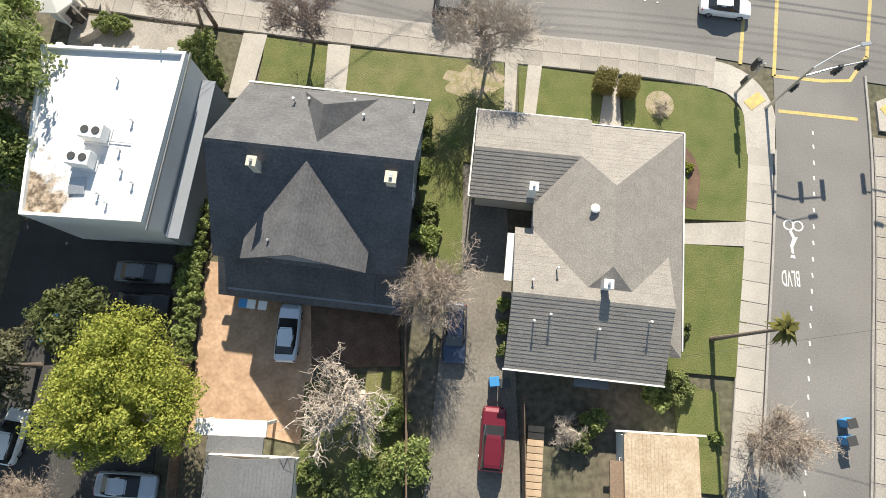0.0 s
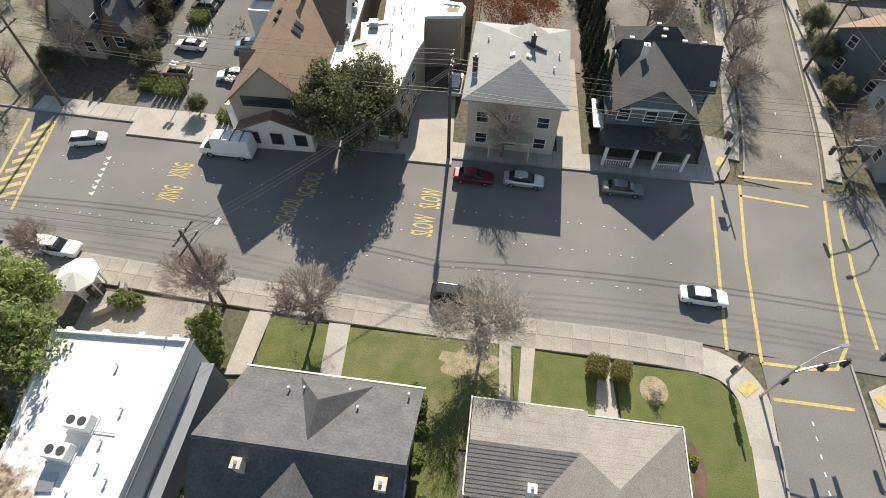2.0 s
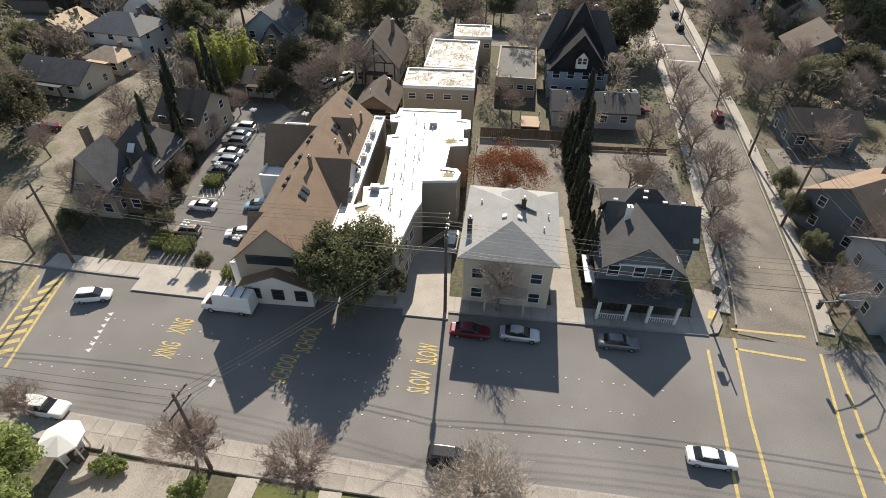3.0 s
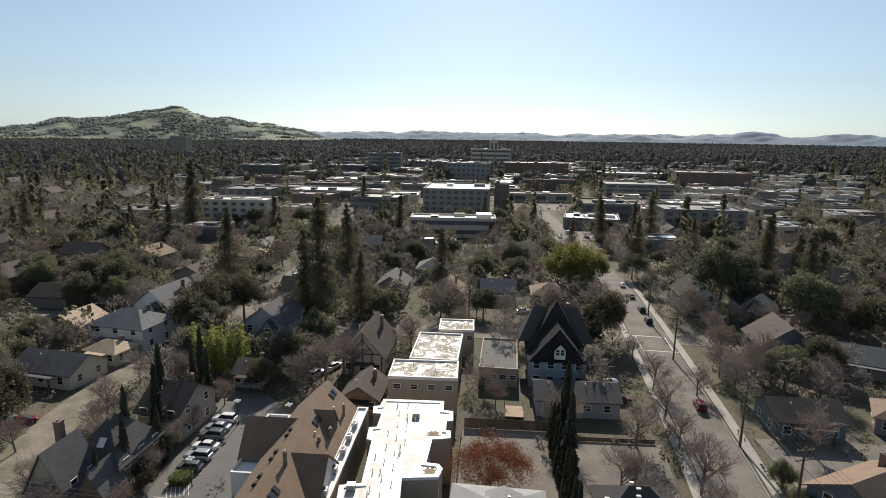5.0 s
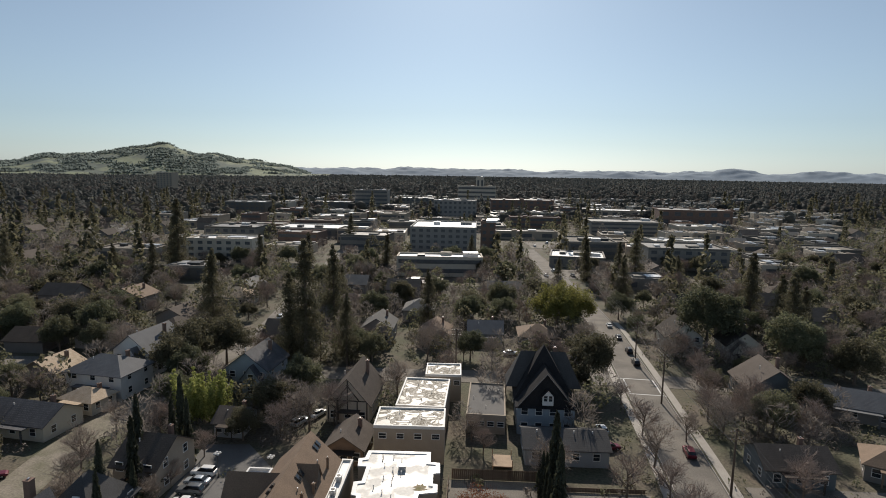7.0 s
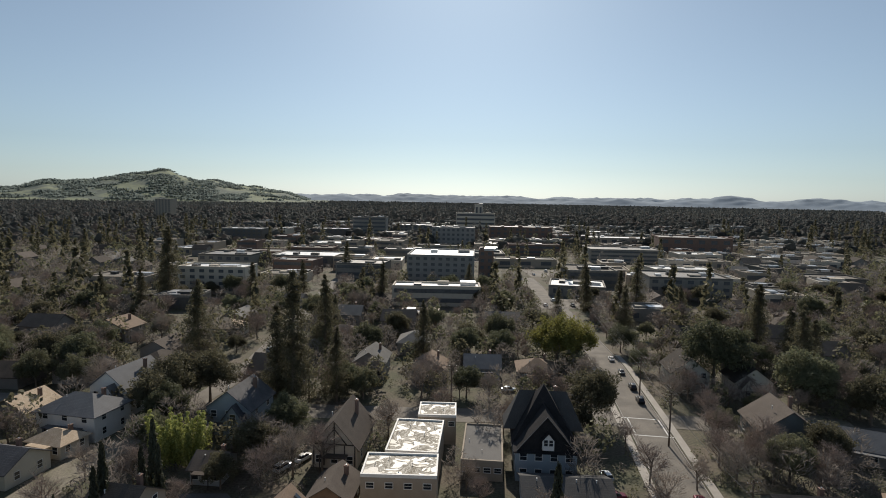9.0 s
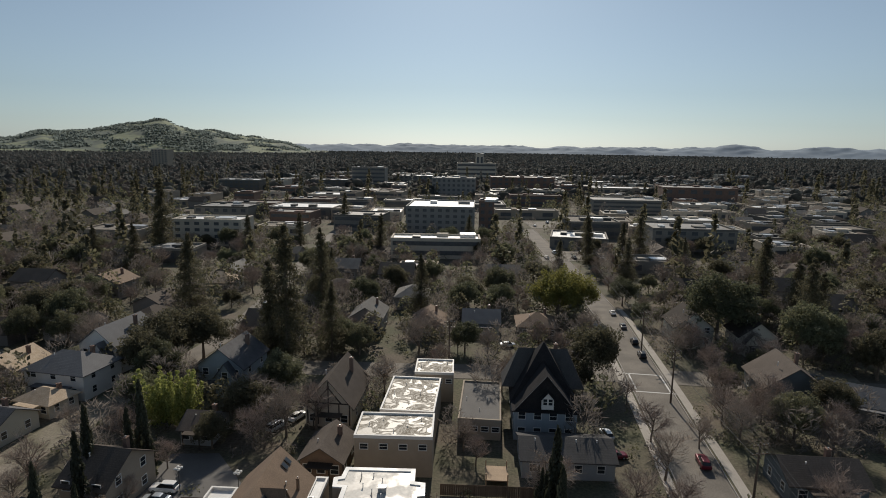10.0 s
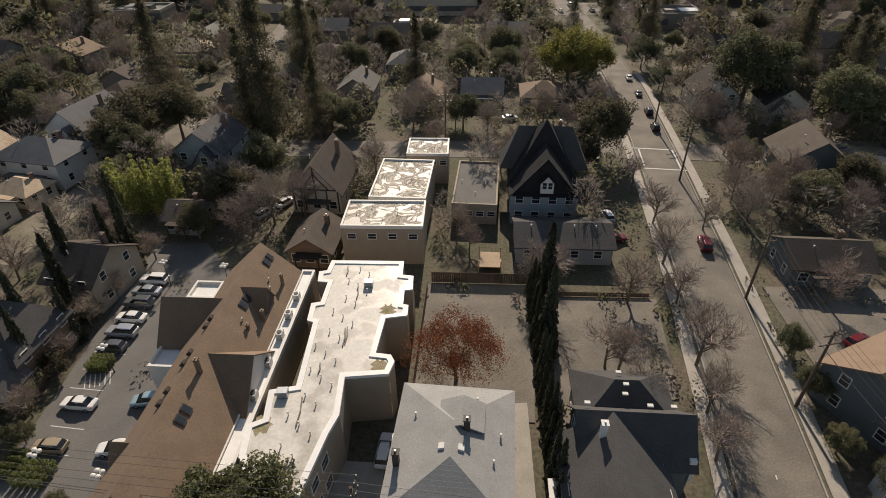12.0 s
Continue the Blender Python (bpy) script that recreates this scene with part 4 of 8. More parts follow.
def road_text(word, x, y, rot, w, h, material, label):
    """Stretched letters on the road, of a given width and length."""
    cu = bpy.data.curves.new(word.lower(), "FONT")
    cu.body, cu.align_x, cu.align_y, cu.resolution_u, cu.offset = word, "CENTER", "CENTER", 2, 0.012
    tmp = bpy.data.objects.new("t", cu)
    me = bpy.data.meshes.new_from_object(tmp)
    bpy.data.objects.remove(tmp)
    me.materials.append(material)
    xs = [v.co.x for v in me.vertices]
    ys = [v.co.y for v in me.vertices]
    sx, sy = w / (max(xs) - min(xs)), h / (max(ys) - min(ys))
    for v in me.vertices:
        v.co.x *= sx
        v.co.y *= sy
    ob = new("road_lettering", me)
    ob.matrix_basis = pose(x, y, PAINT_Z + 0.004, 0, 0, rot)
    return tagged(ob, label, "road marking", kind="structure")


for y0 in (112.5, 121.5):
    stripe(((46.0, y0 + 0.6), (53.6, y0 - 0.8)), 0.35, WHITE_LINE, "pale crosswalk line at the back street")
stripe(((46.4, 114.0), (47.8, 122.0)), 0.3, WHITE_LINE, "pale crosswalk line at the back street")
stripe(((52.6, 112.0), (54.0, 120.5)), 0.3, WHITE_LINE, "pale crosswalk line at the back street")
road_text("XING", -26.5, 38.2, 80, 2.0, 2.1, YELLOW, "yellow word XING painted on the asphalt")
road_text("XING", -26.3, 41.3, 80, 2.0, 2.1, YELLOW, "yellow word XING painted on the asphalt")
road_text("SLOW", -1.6, 34.5, 81, 2.5, 2.1, YELLOW, "yellow word SLOW painted on the asphalt")
road_text("SLOW", -0.9, 37.8, 81, 2.5, 2.1, YELLOW, "yellow word SLOW painted on the asphalt")
road_text("SCHOOL", -14.6, 36.1, 78, 3.4, 1.9, YELLOW, "yellow word SCHOOL painted on the asphalt")
road_text("SCHOOL", -13.0, 39.6, 78, 3.4, 1.9, YELLOW, "yellow word SCHOOL painted on the asphalt, in tree shade")
road_text("BLVD", 24.7, 4.7, 176, 1.3, 1.2, WHITE_LINE, "white word BLVD painted on the asphalt")
bk = thing("bicycle_marking", pose(25.3, 7.4, PAINT_Z + 0.004, 0, 0, -8), "white bicycle symbol painted on the asphalt", "road marking", kind="structure")
for dx, dy in ((-0.25, 1.2), (0.3, 1.2)):
    bm = bmesh.new()
    for k in range(14):
        a, b = radians(k * 360 / 14), radians((k + 1) * 360 / 14)
        bm.faces.new([bm.verts.new((r * math.cos(t), r * math.sin(t), 0)) for r, t in ((0.42, a), (0.42, b), (0.3, b), (0.3, a))])
    w = part("wheel_ring", bm, WHITE_LINE, bk)
    w.location = (dx * 1.2, dy, 0.004 if dx > 0 else 0)
bm = bmesh.new()
for q in (((-0.12, 0.85), (-0.3, 0.7), (-0.05, 0.2), (0.14, 0.3)), ((-0.05, 0.2), (-0.22, -0.35), (0.0, -0.45), (0.34, 0.35), (0.14, 0.3)), ((-0.22, -0.35), (-0.12, -0.95), (0.06, -0.95), (0.0, -0.45)), ((-0.16, -1.05), (-0.22, -1.3), (0.16, -1.3), (0.1, -1.05))):
    bm.faces.new([bm.verts.new((x, y, 0.006)) for x, y in q])
bmesh.ops.recalc_face_normals(bm, faces=bm.faces[:])
part("rider_bars", bm, WHITE_LINE, bk)

# lawns, drives and lots
slab([(-15.0, 16.5), (-9.7, 15.5), (-9.2, 23.9), (-14.3, 24.8)], 0.13, 0.2, "lawn", LAWN, "short green lawn before the dark-roofed house", "lawn")
slab([(-8.2, 15.0), (4.6, 13.5), (4.7, 22.2), (-7.6, 23.7)], 0.132, 0.2, "lawn", LAWN_DRY, "green lawn with a dry brown patch", "lawn")
slab([(5.6, 15.5), (11.6, 15.0), (12.7, 20.9), (5.8, 22.0)], 0.13, 0.2, "lawn", LAWN, "mown lawn before the corner house", "lawn")
slab([(13.6, 15.0), (16.2, 14.0), (17.0, 9.2), (22.2, 8.9), (23.2, 15.5), (23.0, 17.6), (21.9, 19.2), (20.2, 19.9), (17.8, 20.2), (13.9, 20.7)], 0.134, 0.2, "lawn", LAWN, "mown green lawn round the corner house", "lawn")
slab([(14.5, -1.7), (20.4, -2.3), (21.9, 6.9), (17.0, 7.3), (15.5, 7.0)], 0.13, 0.2, "lawn", LAWN, "mown lawn strip beside the pavement", "lawn")
slab([(15.2, -9.5), (18.0, -9.8), (18.4, -3.2), (15.4, -2.6)], 0.13, 0.2, "lawn", LAWN, "small lawn before the tan-roofed house", "lawn")
slab([(-1.8, 5.5), (1.0, 5.2), (1.3, 14.5), (-2.2, 15.0)], 0.129, 0.2, "lawn", LAWN, "grass between two houses", "lawn")
for a, b, c, d, lab in (((-17.0, 19.5), (-15.2, 19.5), (-14.2, 25.0), (-16.1, 25.2), "concrete path to the dark-roofed house"), ((-9.6, 17.0), (-8.0, 16.8), (-7.5, 23.9), (-9.3, 24.1), "concrete path between lawns"), ((4.3, 15.0), (5.1, 15.0), (5.8, 22.4), (4.8, 22.5), "concrete wheel strip"), ((5.6, 15.0), (6.5, 15.0), (7.7, 22.0), (6.6, 22.2), "concrete wheel strip"), ((11.3, 14.5), (13.4, 14.5), (13.6, 20.9), (12.7, 21.0), "concrete path to the corner house door"), ((16.8, 7.3), (22.3, 7.0), (22.4, 8.9), (16.8, 8.8), "concrete path from the pavement to the side door")):
    slab([a, b, c, d], 0.145, 0.2, "path", CONCRETE, lab, "path")
slab([(-17.6, 6.5), (-15.6, 6.3), (-9.0, 5.0), (-10.0, -6.3), (-13.2, -5.6), (-17.8, -5.4)], 0.05, 0.1, "driveway", ORANGE_CONCRETE, "stained orange-brown concrete driveway", "driveway")
# this yard takes the dark mulch colour in place of the house's shade
slab([(-9.9, 4.8), (-3.6, 4.0), (-3.4, -1.2), (-9.6, -1.2)], 0.06, 0.1, "yard", MULCH, "back yard, house shade put into its dark mulch colour", "yard")
slab([(-2.4, -14), (1.2, 14.2), (4.4, 14.0), (4.7, -14)], 0.03, 0.1, "driveway", ASPHALT_OLD, "worn asphalt driveway between two houses", "driveway")
slab([(-34, -12), (-20.0, -12), (-19.8, 8.6), (-31.5, 9.8)], 0.02, 0.1, "parking_lot", SHADE_TARMAC, "asphalt yard behind the flat-roofed building, shade put into its dark colour", "parking lot")
slab([(-30.5, 21.0), (-20.5, 20.5), (-20.0, 25.8), (-30.0, 27.2)], 0.1, 0.2, "forecourt", CONCRETE_DIRTY, "concrete forecourt before the white building", "forecourt")
slab([(-34.0, 49.6), (-20.2, 48.0), (-19.6, 82.0), (-27.0, 92.0), (-34.4, 92.0)], 0.03, 0.1, "parking_lot", ASPHALT_LOT, "asphalt parking lot with white bay lines", "parking lot")
slab([(-33.6, 46.4), (-23.0, 44.9), (-23.0, 49.2), (-33.0, 50.6)], 0.155, 0.2, "driveway_apron", CONCRETE, "broad concrete driveway apron", "driveway")
slab([(-3.8, 42.9), (1.0, 42.3), (1.6, 53.5), (-3.2, 54.0)], 0.158, 0.2, "driveway", CONCRETE, "sunlit concrete driveway between the buildings", "driveway")
slab([(11.9, 42.6), (14.5, 42.3), (16.0, 60), (13.6, 60)], 0.157, 0.2, "driveway", CONCRETE, "narrow concrete driveway beside the grey house", "driveway")
slab([(3.6, 58.5), (16.4, 57.6), (20.0, 79.6), (5.8, 80.6)], 0.04, 0.1, "parking_lot", ASPHALT_OLD, "bare asphalt yard behind the grey house", "parking lot")
slab([(18.6, 57), (32.0, 60), (35.2, 76), (21.4, 77)], 0.04, 0.1, "parking_lot", ASPHALT_OLD, "worn paved yard with raised timber beds", "parking lot")
slab([(48, 56), (66, 56), (72, 76), (50, 78)], 0.03, 0.1, "parking_lot", ASPHALT_OLD, "worn gravel drive beside the grey house", "parking lot")
for k in range(9):
    stripe(((-32.4, 53.2 + 3.0 * k), (-28.8, 52.6 + 3.0 * k)) if k in (1, 2, 3) else ((-33.0, 53.4 + 2.7 * k), (-29.2, 52.8 + 2.7 * k)), 0.1, WHITE_LINE, "white parking bay line").location.z = 0.03
for k in range(6):
    stripe(((-32.2 + 0.5 * k, 65.9 + 0.1 * k), (-31.4 + 0.5 * k, 64.0 + 0.1 * k)), 0.1, WHITE_LINE, "white hatching of a no-parking strip").location.z = 0.034

# ---- the near block ----
# white flat-roofed building
def litter_roof():
    """White roof skin with rotted leaves and silt washed into its low corner."""
    m = mat("littered_white_roof", (0.66, 0.66, 0.665), 0.6, 0.05, 0.35, 3, 0.05)
    n, ln = m.node_tree.nodes, m.node_tree.links.new
    b = n["Principled BSDF"]
    tc, mp, ln_, nz, ad, rp, mx, fine, br = (n.new(x) for x in ("ShaderNodeTexCoord", "ShaderNodeMapping", "ShaderNodeVectorMath", "ShaderNodeTexNoise", "ShaderNodeMath", "ShaderNodeValToRGB", "ShaderNodeMix", "ShaderNodeTexNoise", "ShaderNodeValToRGB"))
    mp.inputs["Location"].default_value, mp.inputs["Scale"].default_value = (1.2, 1.45, 0), (0.34, 0.3, 0)
    ln_.operation = "LENGTH"
    nz.inputs["Scale"].default_value, nz.inputs["Detail"].default_value, nz.inputs["Roughness"].default_value = 0.9, 9.0, 0.7
    fine.inputs["Scale"].default_value, fine.inputs["Detail"].default_value = 3.0, 6.0
    ad.operation, ad.inputs[1].default_value = "MULTIPLY_ADD", 2.6
    ln(tc.outputs["Object"], mp.inputs["Vector"])
    ln(mp.outputs[0], ln_.inputs[0])
    ln(tc.outputs["Object"], nz.inputs["Vector"])
    ln(tc.outputs["Object"], fine.inputs["Vector"])
    ln(nz.outputs["Fac"], ad.inputs[0])
    ln(ln_.outputs["Value"], ad.inputs[2])
    e = rp.color_ramp.elements
    e[0].position, e[0].color, e[1].position, e[1].color = 0.0, (1, 1, 1, 1), 1.0, (0, 0, 0, 1)
    sc = n.new("ShaderNodeMapRange")
    sc.inputs["From Min"].default_value, sc.inputs["From Max"].default_value = 1.75, 2.15
    ln(ad.outputs[0], sc.inputs["Value"])
    ln(sc.outputs[0], rp.inputs[0])
    q = br.color_ramp.elements
    q[0].position, q[0].color, q[1].position, q[1].color = 0.4, (0.11, 0.08, 0.055, 1), 0.62, (0.40, 0.32, 0.24, 1)
    ln(fine.outputs["Fac"], br.inputs[0])
    mx.data_type = "RGBA"
    old = b.inputs["Base Color"].links[0].from_socket
    ln(rp.outputs[0], mx.inputs[0])
    ln(old, mx.inputs[6])
    ln(br.outputs[0], mx.inputs[7])
    ln(mx.outputs[2], b.inputs["Base Color"])
    return m


MEMBRANE_LITTER = litter_roof()
wb = thing("commercial_building", pose(-22.7, 14.2, 0), "white flat-roofed commercial building with leaf stains and roof units", "building")
flat_block(wb, [(-4.1, -5.9), (3.6, -6.5), (5.3, 5.3), (-4.5, 6.0)], 6.1, STUCCO_WHITE, MEMBRANE_LITTER, 0.3, TRIM, rim=0.18)
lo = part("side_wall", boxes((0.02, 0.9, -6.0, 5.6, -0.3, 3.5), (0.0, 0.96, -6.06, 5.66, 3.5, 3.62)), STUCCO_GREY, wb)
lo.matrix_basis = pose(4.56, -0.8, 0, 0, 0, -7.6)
fl = part("flashing", boxes((0.0, 0.06, -6.3, 6.3, 5.75, 5.95)), METAL, wb)
fl.matrix_basis = pose(4.52, -0.7, 0, 0, 0, -7.6)
for x, y in ((0.1, -0.6), (-0.5, -2.4)):
    u = part("roof_unit", bevelled(boxes((-0.75, 0.75, -0.5, 0.5, 0.12, 0.95), (-0.85, 0.85, -0.6, 0.6, 0.0, 0.12)), 0.03), TRIM, wb)
    u.matrix_basis = pose(x, y, 6.13, 0, 0, -9)
    for sy in (-0.36, 0.36):
        bm = bmesh.new()
        add_tube(bm, [(sy, 0, 0.95), (sy, 0, 1.0)], 0.26, 14)
        part("fan_grille", bm, DARK_METAL, u)
part("curb_pad", bevelled(boxes((-1.3, -0.3, -4.6, -3.5, 6.13, 6.28)), 0.02), METAL, wb)
for x, y in ((2.2, 0.4), (1.6, -1.6), (1.9, -3.0), (2.7, -3.9), (0.9, 3.4), (0.6, -4.6), (1.2, -5.2)):
    vent_pipe(wb, x, y, 6.13, 0.35, 0.06)
bm = bmesh.new()
add_tube(bm, [(0.7, -1.0, 6.24), (2.3, -1.2, 6.24)], 0.035, 5)
part("roof_pipe", bm, METAL, wb)
for x in (-3.4, -0.8, 1.8, 4.2):
    part("scupper", bevelled(boxes((x - 0.22, x + 0.22, 6.02 - 0.071 * (x + 4.6), 6.32 - 0.071 * (x + 4.6), 5.7, 6.3)), 0.03), TRIM, wb)
add_window(wb, pose(-1.0, 6.1, 1.8, 0, 0, 175), 1.4, 1.4)

# dark-roofed house
hb = thing("house", pose(-8.35, 11.5, -1.3, 0, 0, -7.5) @ Matrix.Diagonal((0.99, 1.033, 1, 1)), "large house with charcoal shingle roof and cross gables", "house")
mass(hb, 0, 0, 12.0, 11.2, 5.5, 9.7, "x", wall=STUCCO_GREY, roof=SHINGLE_DARK, over=0.5, courses=0.24, win=(3, 3), storeys=2)
mass(hb, -0.1, -3.1, 7.4, 5.6, 6.5, 9.3, "y", wall=STUCCO_GREY, roof=SHINGLE_DARK, over=0.4, courses=0.24, win=(3, 0), storeys=2)
mass(hb, 0.3, 1.6, 4.9, 8.0, 5.65, 9.2, hip=True, wall=STUCCO_GREY, roof=SHINGLE_DARK, over=0.2, win=(0, 0))
for a, b in ((-6.6, -4.0), (-4.0, 4.4), (4.4, 6.3)):
    bm = bmesh.new()
    add_prism(bm, [(-8.3, 2.7), (-5.5, 4.3), (-5.5, 4.15), (-8.3, 2.55)], a, b - 0.02)
    part("porch_roof", bm, SHINGLE_DARK, hb)
part("porch_wall", boxes((-5.9, 5.9, -7.9, -5.6, -0.3, 3.0)), STUCCO_GREY, hb)
chimney(hb, -3.2, -1.2, 7.0, 10.0, STUCCO_CREAM, 0.5)
chimney(hb, 5.2, -1.1, 7.0, 9.6, STUCCO_CREAM, 0.6)
for x, y, z in ((2.5, 3.6, 7.0), (-1.5, 4.6, 6.4), (-2.5, 4.4, 6.6), (1.6, 4.9, 6.3), (5.6, 5.2, 6.1), (-2.0, -5.3, 7.6), (-0.4, -5.2, 8.2)):
    vent_pipe(hb, x, y, z, 0.4, 0.06, y > 0)
for x in (-4.8, -4.2, -3.4):
    b = part("awning", bevelled(boxes((-0.3, 0.3, -0.3, 0.3, 0, 0.05)), 0.01), BIN_BLUE if x < -4.5 else TRIM, hb)
    b.location = (x, -8.7, 2.6)
    part("awning_bracket", boxes((-0.02, 0.02, -0.3, 0.6, -0.06, 0.0)), METAL, b)
g = part("gutter", boxes((-6.6, 6.6, 6.16, 6.28, 5.1, 5.2)), TRIM, hb)

# corner house
hc = thing("house", pose(9.1, 6.45, 0, 0, 0, -7.0) @ Matrix.Diagonal((0.975, 0.975, 1, 1)), "single-storey corner house with grey-brown shingle roof", "house")
mass(hc, -4.0, 6.2, 7.4, 5.9, 3.2, 4.15, "x", wall=STUCCO_CREAM, roof=SHINGLE_TAN, over=0.45, courses=0.26, win=(0, 1), storeys=1)
mass(hc, 0.5, -3.9, 9.6, 8.8, 3.2, 4.75, "x", wall=STUCCO_CREAM, roof=SHINGLE_TAN, over=0.45, courses=0.26, win=(3, 3), storeys=1)
mass(hc, 1.6, 1.2, 9.6, 15.2, 3.2, 5.0, "y", hip=True, wall=STUCCO_CREAM, roof=SHINGLE_TAN, over=0.45, win=(0, 4), storeys=1)
part("porch_roof", boxes((-5.2, -4.4, -2.8, 0.6, 2.5, 2.62)), TRIM, hc)
part("porch_roof", boxes((0.0, 2.3, -9.4, -8.2, 2.5, 2.6)), SHINGLE_GREY, hc)
for dz, a in ((3.02, (-8.2, -0.1, 9.58, 9.66)), (3.02, (-3.7, 6.9, 9.27, 9.35)), (3.02, (6.88, 6.96, -6.4, 9.3)), (3.02, (-8.3, -8.2, 2.9, 9.7)), (3.02, (-8.25, -3.9, 2.85, 2.95)), (3.02, (-4.85, 5.8, -8.85, -8.75))):
    part("gutter", boxes((*a[:2], *a[2:], dz - 0.1, dz + 0.06)), TRIM, hc)
chimney(hc, -3.9, 3.4, 3.0, 4.9, TRIM, 0.5)
chimney(hc, 1.2, -2.9, 4.0, 5.6, TRIM, 0.5)
bm = bmesh.new()
add_tube(bm, [(0, 0, -0.2), (0, 0, 0.12), (0, 0, 0.22), (0, 0, 0.27)], [0.22, 0.22, 0.32, 0.2], 14)
v = part("roof_vent", bm, TRIM, hc)
v.location = (0.3, 2.3, 4.6)
for x, y, z in ((-3.5, -3.0, 4.4), (-1.9, -2.0, 4.3), (-2.2, -5.1, 4.3), (1.0, -5.7, 4.1), (4.2, -4.9, 4.4), (-3.2, -5.6, 4.1)):
    vent_pipe(hc, x, y, z, 0.5, 0.05)
d = part("door", bevelled(boxes((-0.5, 0.5, -0.05, 0.05, 0, 2.05)), 0.01), DARK_TRIM, hc)
d.matrix_basis = pose(6.14, 0.9, 0.1, 0, 0, 90)
k = part("door_handle", boxes((0.36, 0.42, -0.12, -0.05, 0.95, 1.05)), METAL, d)

# grey garage and tan-roofed house
hg = thing("garage", pose(-12.8, -10.2, 0, 0, 0, -3), "grey shingle-roofed garage with white fascia at the driveway's end", "garage")
mass(hg, 0, 0, 5.0, 6.5, 2.7, 4.1, "y", wall=STUCCO_WHITE, roof=SHINGLE_GREY, over=0.3, courses=0.24, win=(1, 1), storeys=1)
part("porch_roof", boxes((-2.9, 0.7, 3.66, 4.7, 2.4, 2.55), (-2.8, -2.6, 4.4, 4.6, -0.2, 2.4)), SHINGLE_GREY, hg)
part("canopy", boxes((-3.8, 0.8, 4.7, 5.7, 2.35, 2.5), (-3.7, -3.5, 5.4, 5.6, -0.2, 2.35), (0.5, 0.7, 5.4, 5.6, -0.2, 2.35)), TRIM, hg)
part("fascia", boxes((-2.6, 2.6, 3.56, 3.64, 2.55, 2.75)), TRIM, hg)
ht = thing("house", pose(12.5, -9.9, 0, 0, 0, -4), "small house with sandy shingle roof and white fascia", "house")
mass(ht, 0.5, 0, 4.1, 8.0, 2.8, 4.0, "y", wall=STUCCO_WHITE, roof=SHINGLE_SANDY, over=0.3, courses=0.22, win=(1, 2), storeys=1)
part("porch_roof", boxes((-2.7, -1.2, -3.0, 2.5, 2.3, 2.42)), SHINGLE_BROWN, ht)
part("bay", bevelled(boxes((-3.0, -1.4, -4.0, -2.4, -0.2, 2.5)), 0.04), STUCCO_WHITE, ht)
part("fascia", boxes((-2.4, 3.3, 4.28, 4.38, 2.5, 2.75)), TRIM, ht)

# small corner kiosk with a curved wall before the white building
ki = thing("kiosk", pose(-30.2, 27.2, 0, 0, 0, -25), "small white kiosk beside the street", "kiosk")
bm = bmesh.new()
add_tube(bm, [(0, 0, 2.3), (0, 0, 2.45), (0, 0, 2.95), (0, 0, 3.0)], [1.75, 1.75, 0.3, 0.1], 8)
part("roof", bm, TRIM, ki)
part("body", bevelled(boxes((-1.1, 0.3, -1.0, 1.0, 0, 2.3)), 0.05), STUCCO_WHITE, ki)
for k in range(3):
    o = part("post", boxes((-0.06, 0.06, -0.06, 0.06, 0, 2.3)), TRIM, ki)
    o.location = (1.3 * math.cos(k - 1), 1.3 * math.sin(k - 1), 0)
part("counter", bevelled(boxes((0.3, 1.3, -0.5, 0.5, 0, 0.95)), 0.03), DARK_TRIM, ki)
bm = bmesh.new()
pts = [(2.2 * math.cos(radians(a)), 2.2 * math.sin(radians(a))) for a in range(-80, 60, 14)]
along(pts, 0.35, 0.8, bm, 0.9)
solid("curved_wall", bm, CONCRETE_DIRTY, pose(-29.4, 26.8, 0), "curved low concrete planter wall", "wall")

# cars
WHITE, SILVER, BLACK = paint("white", (0.78, 0.78, 0.77), 0.0), paint("silver", (0.52, 0.56, 0.60), 0.5), paint("black", (0.025, 0.025, 0.03), 0.2)
REDP, BLUEP, GREYP, TEAL = paint("dark_red", (0.14, 0.015, 0.028), 0.2), paint("navy", (0.05, 0.07, 0.12), 0.3), paint("grey", (0.16, 0.17, 0.18), 0.4), paint("pale_blue", (0.35, 0.48, 0.55), 0.3)
car("sedan", paint("pale_silver_blue", (0.62, 0.68, 0.74), 0.3), -11.2, 1.2, 86, "silver-blue sedan parked on the orange driveway", 0.05)
car("suv", BLUEP, 0.4, 1.0, -93, "dark SUV parked under a bare tree", 0.03)
car("suv", REDP, 2.8, -6.0, 84, "dark red SUV parked on the asphalt drive", 0.03)
car("sedan", GREYP, -21.7, 5.6, -4, "dark sedan parked in a shaded yard", 0.02)
car("sedan", BLACK, -21.7, 3.4, -4, "black sedan parked in a shaded yard", 0.02)
car("sedan", SILVER, -21.3, -8.6, -4, "silver sedan parked under a tree", 0.02)
car("hatch", WHITE, -29.4, -5.4, 80, "white hatchback parked half under a tree", 0.02)
car("sedan", WHITE, 22.6, 26.7, -9, "white sedan standing on the street")
car("suv", BLACK, 1.2, 26.6, -8, "black SUV parked under a bare street tree")
car("suv", WHITE, -34.5, 31.3, -9, "white SUV parked at the curb")
car("sedan", REDP, 3.2, 40.4, -8, "dark red sedan parked at the far curb in shade")
car("sedan", SILVER, 8.2, 40.0, -8, "silver sedan parked at the far curb")
car("sedan", GREYP, 17.9, 39.0, -7, "grey sedan parked at the far curb")
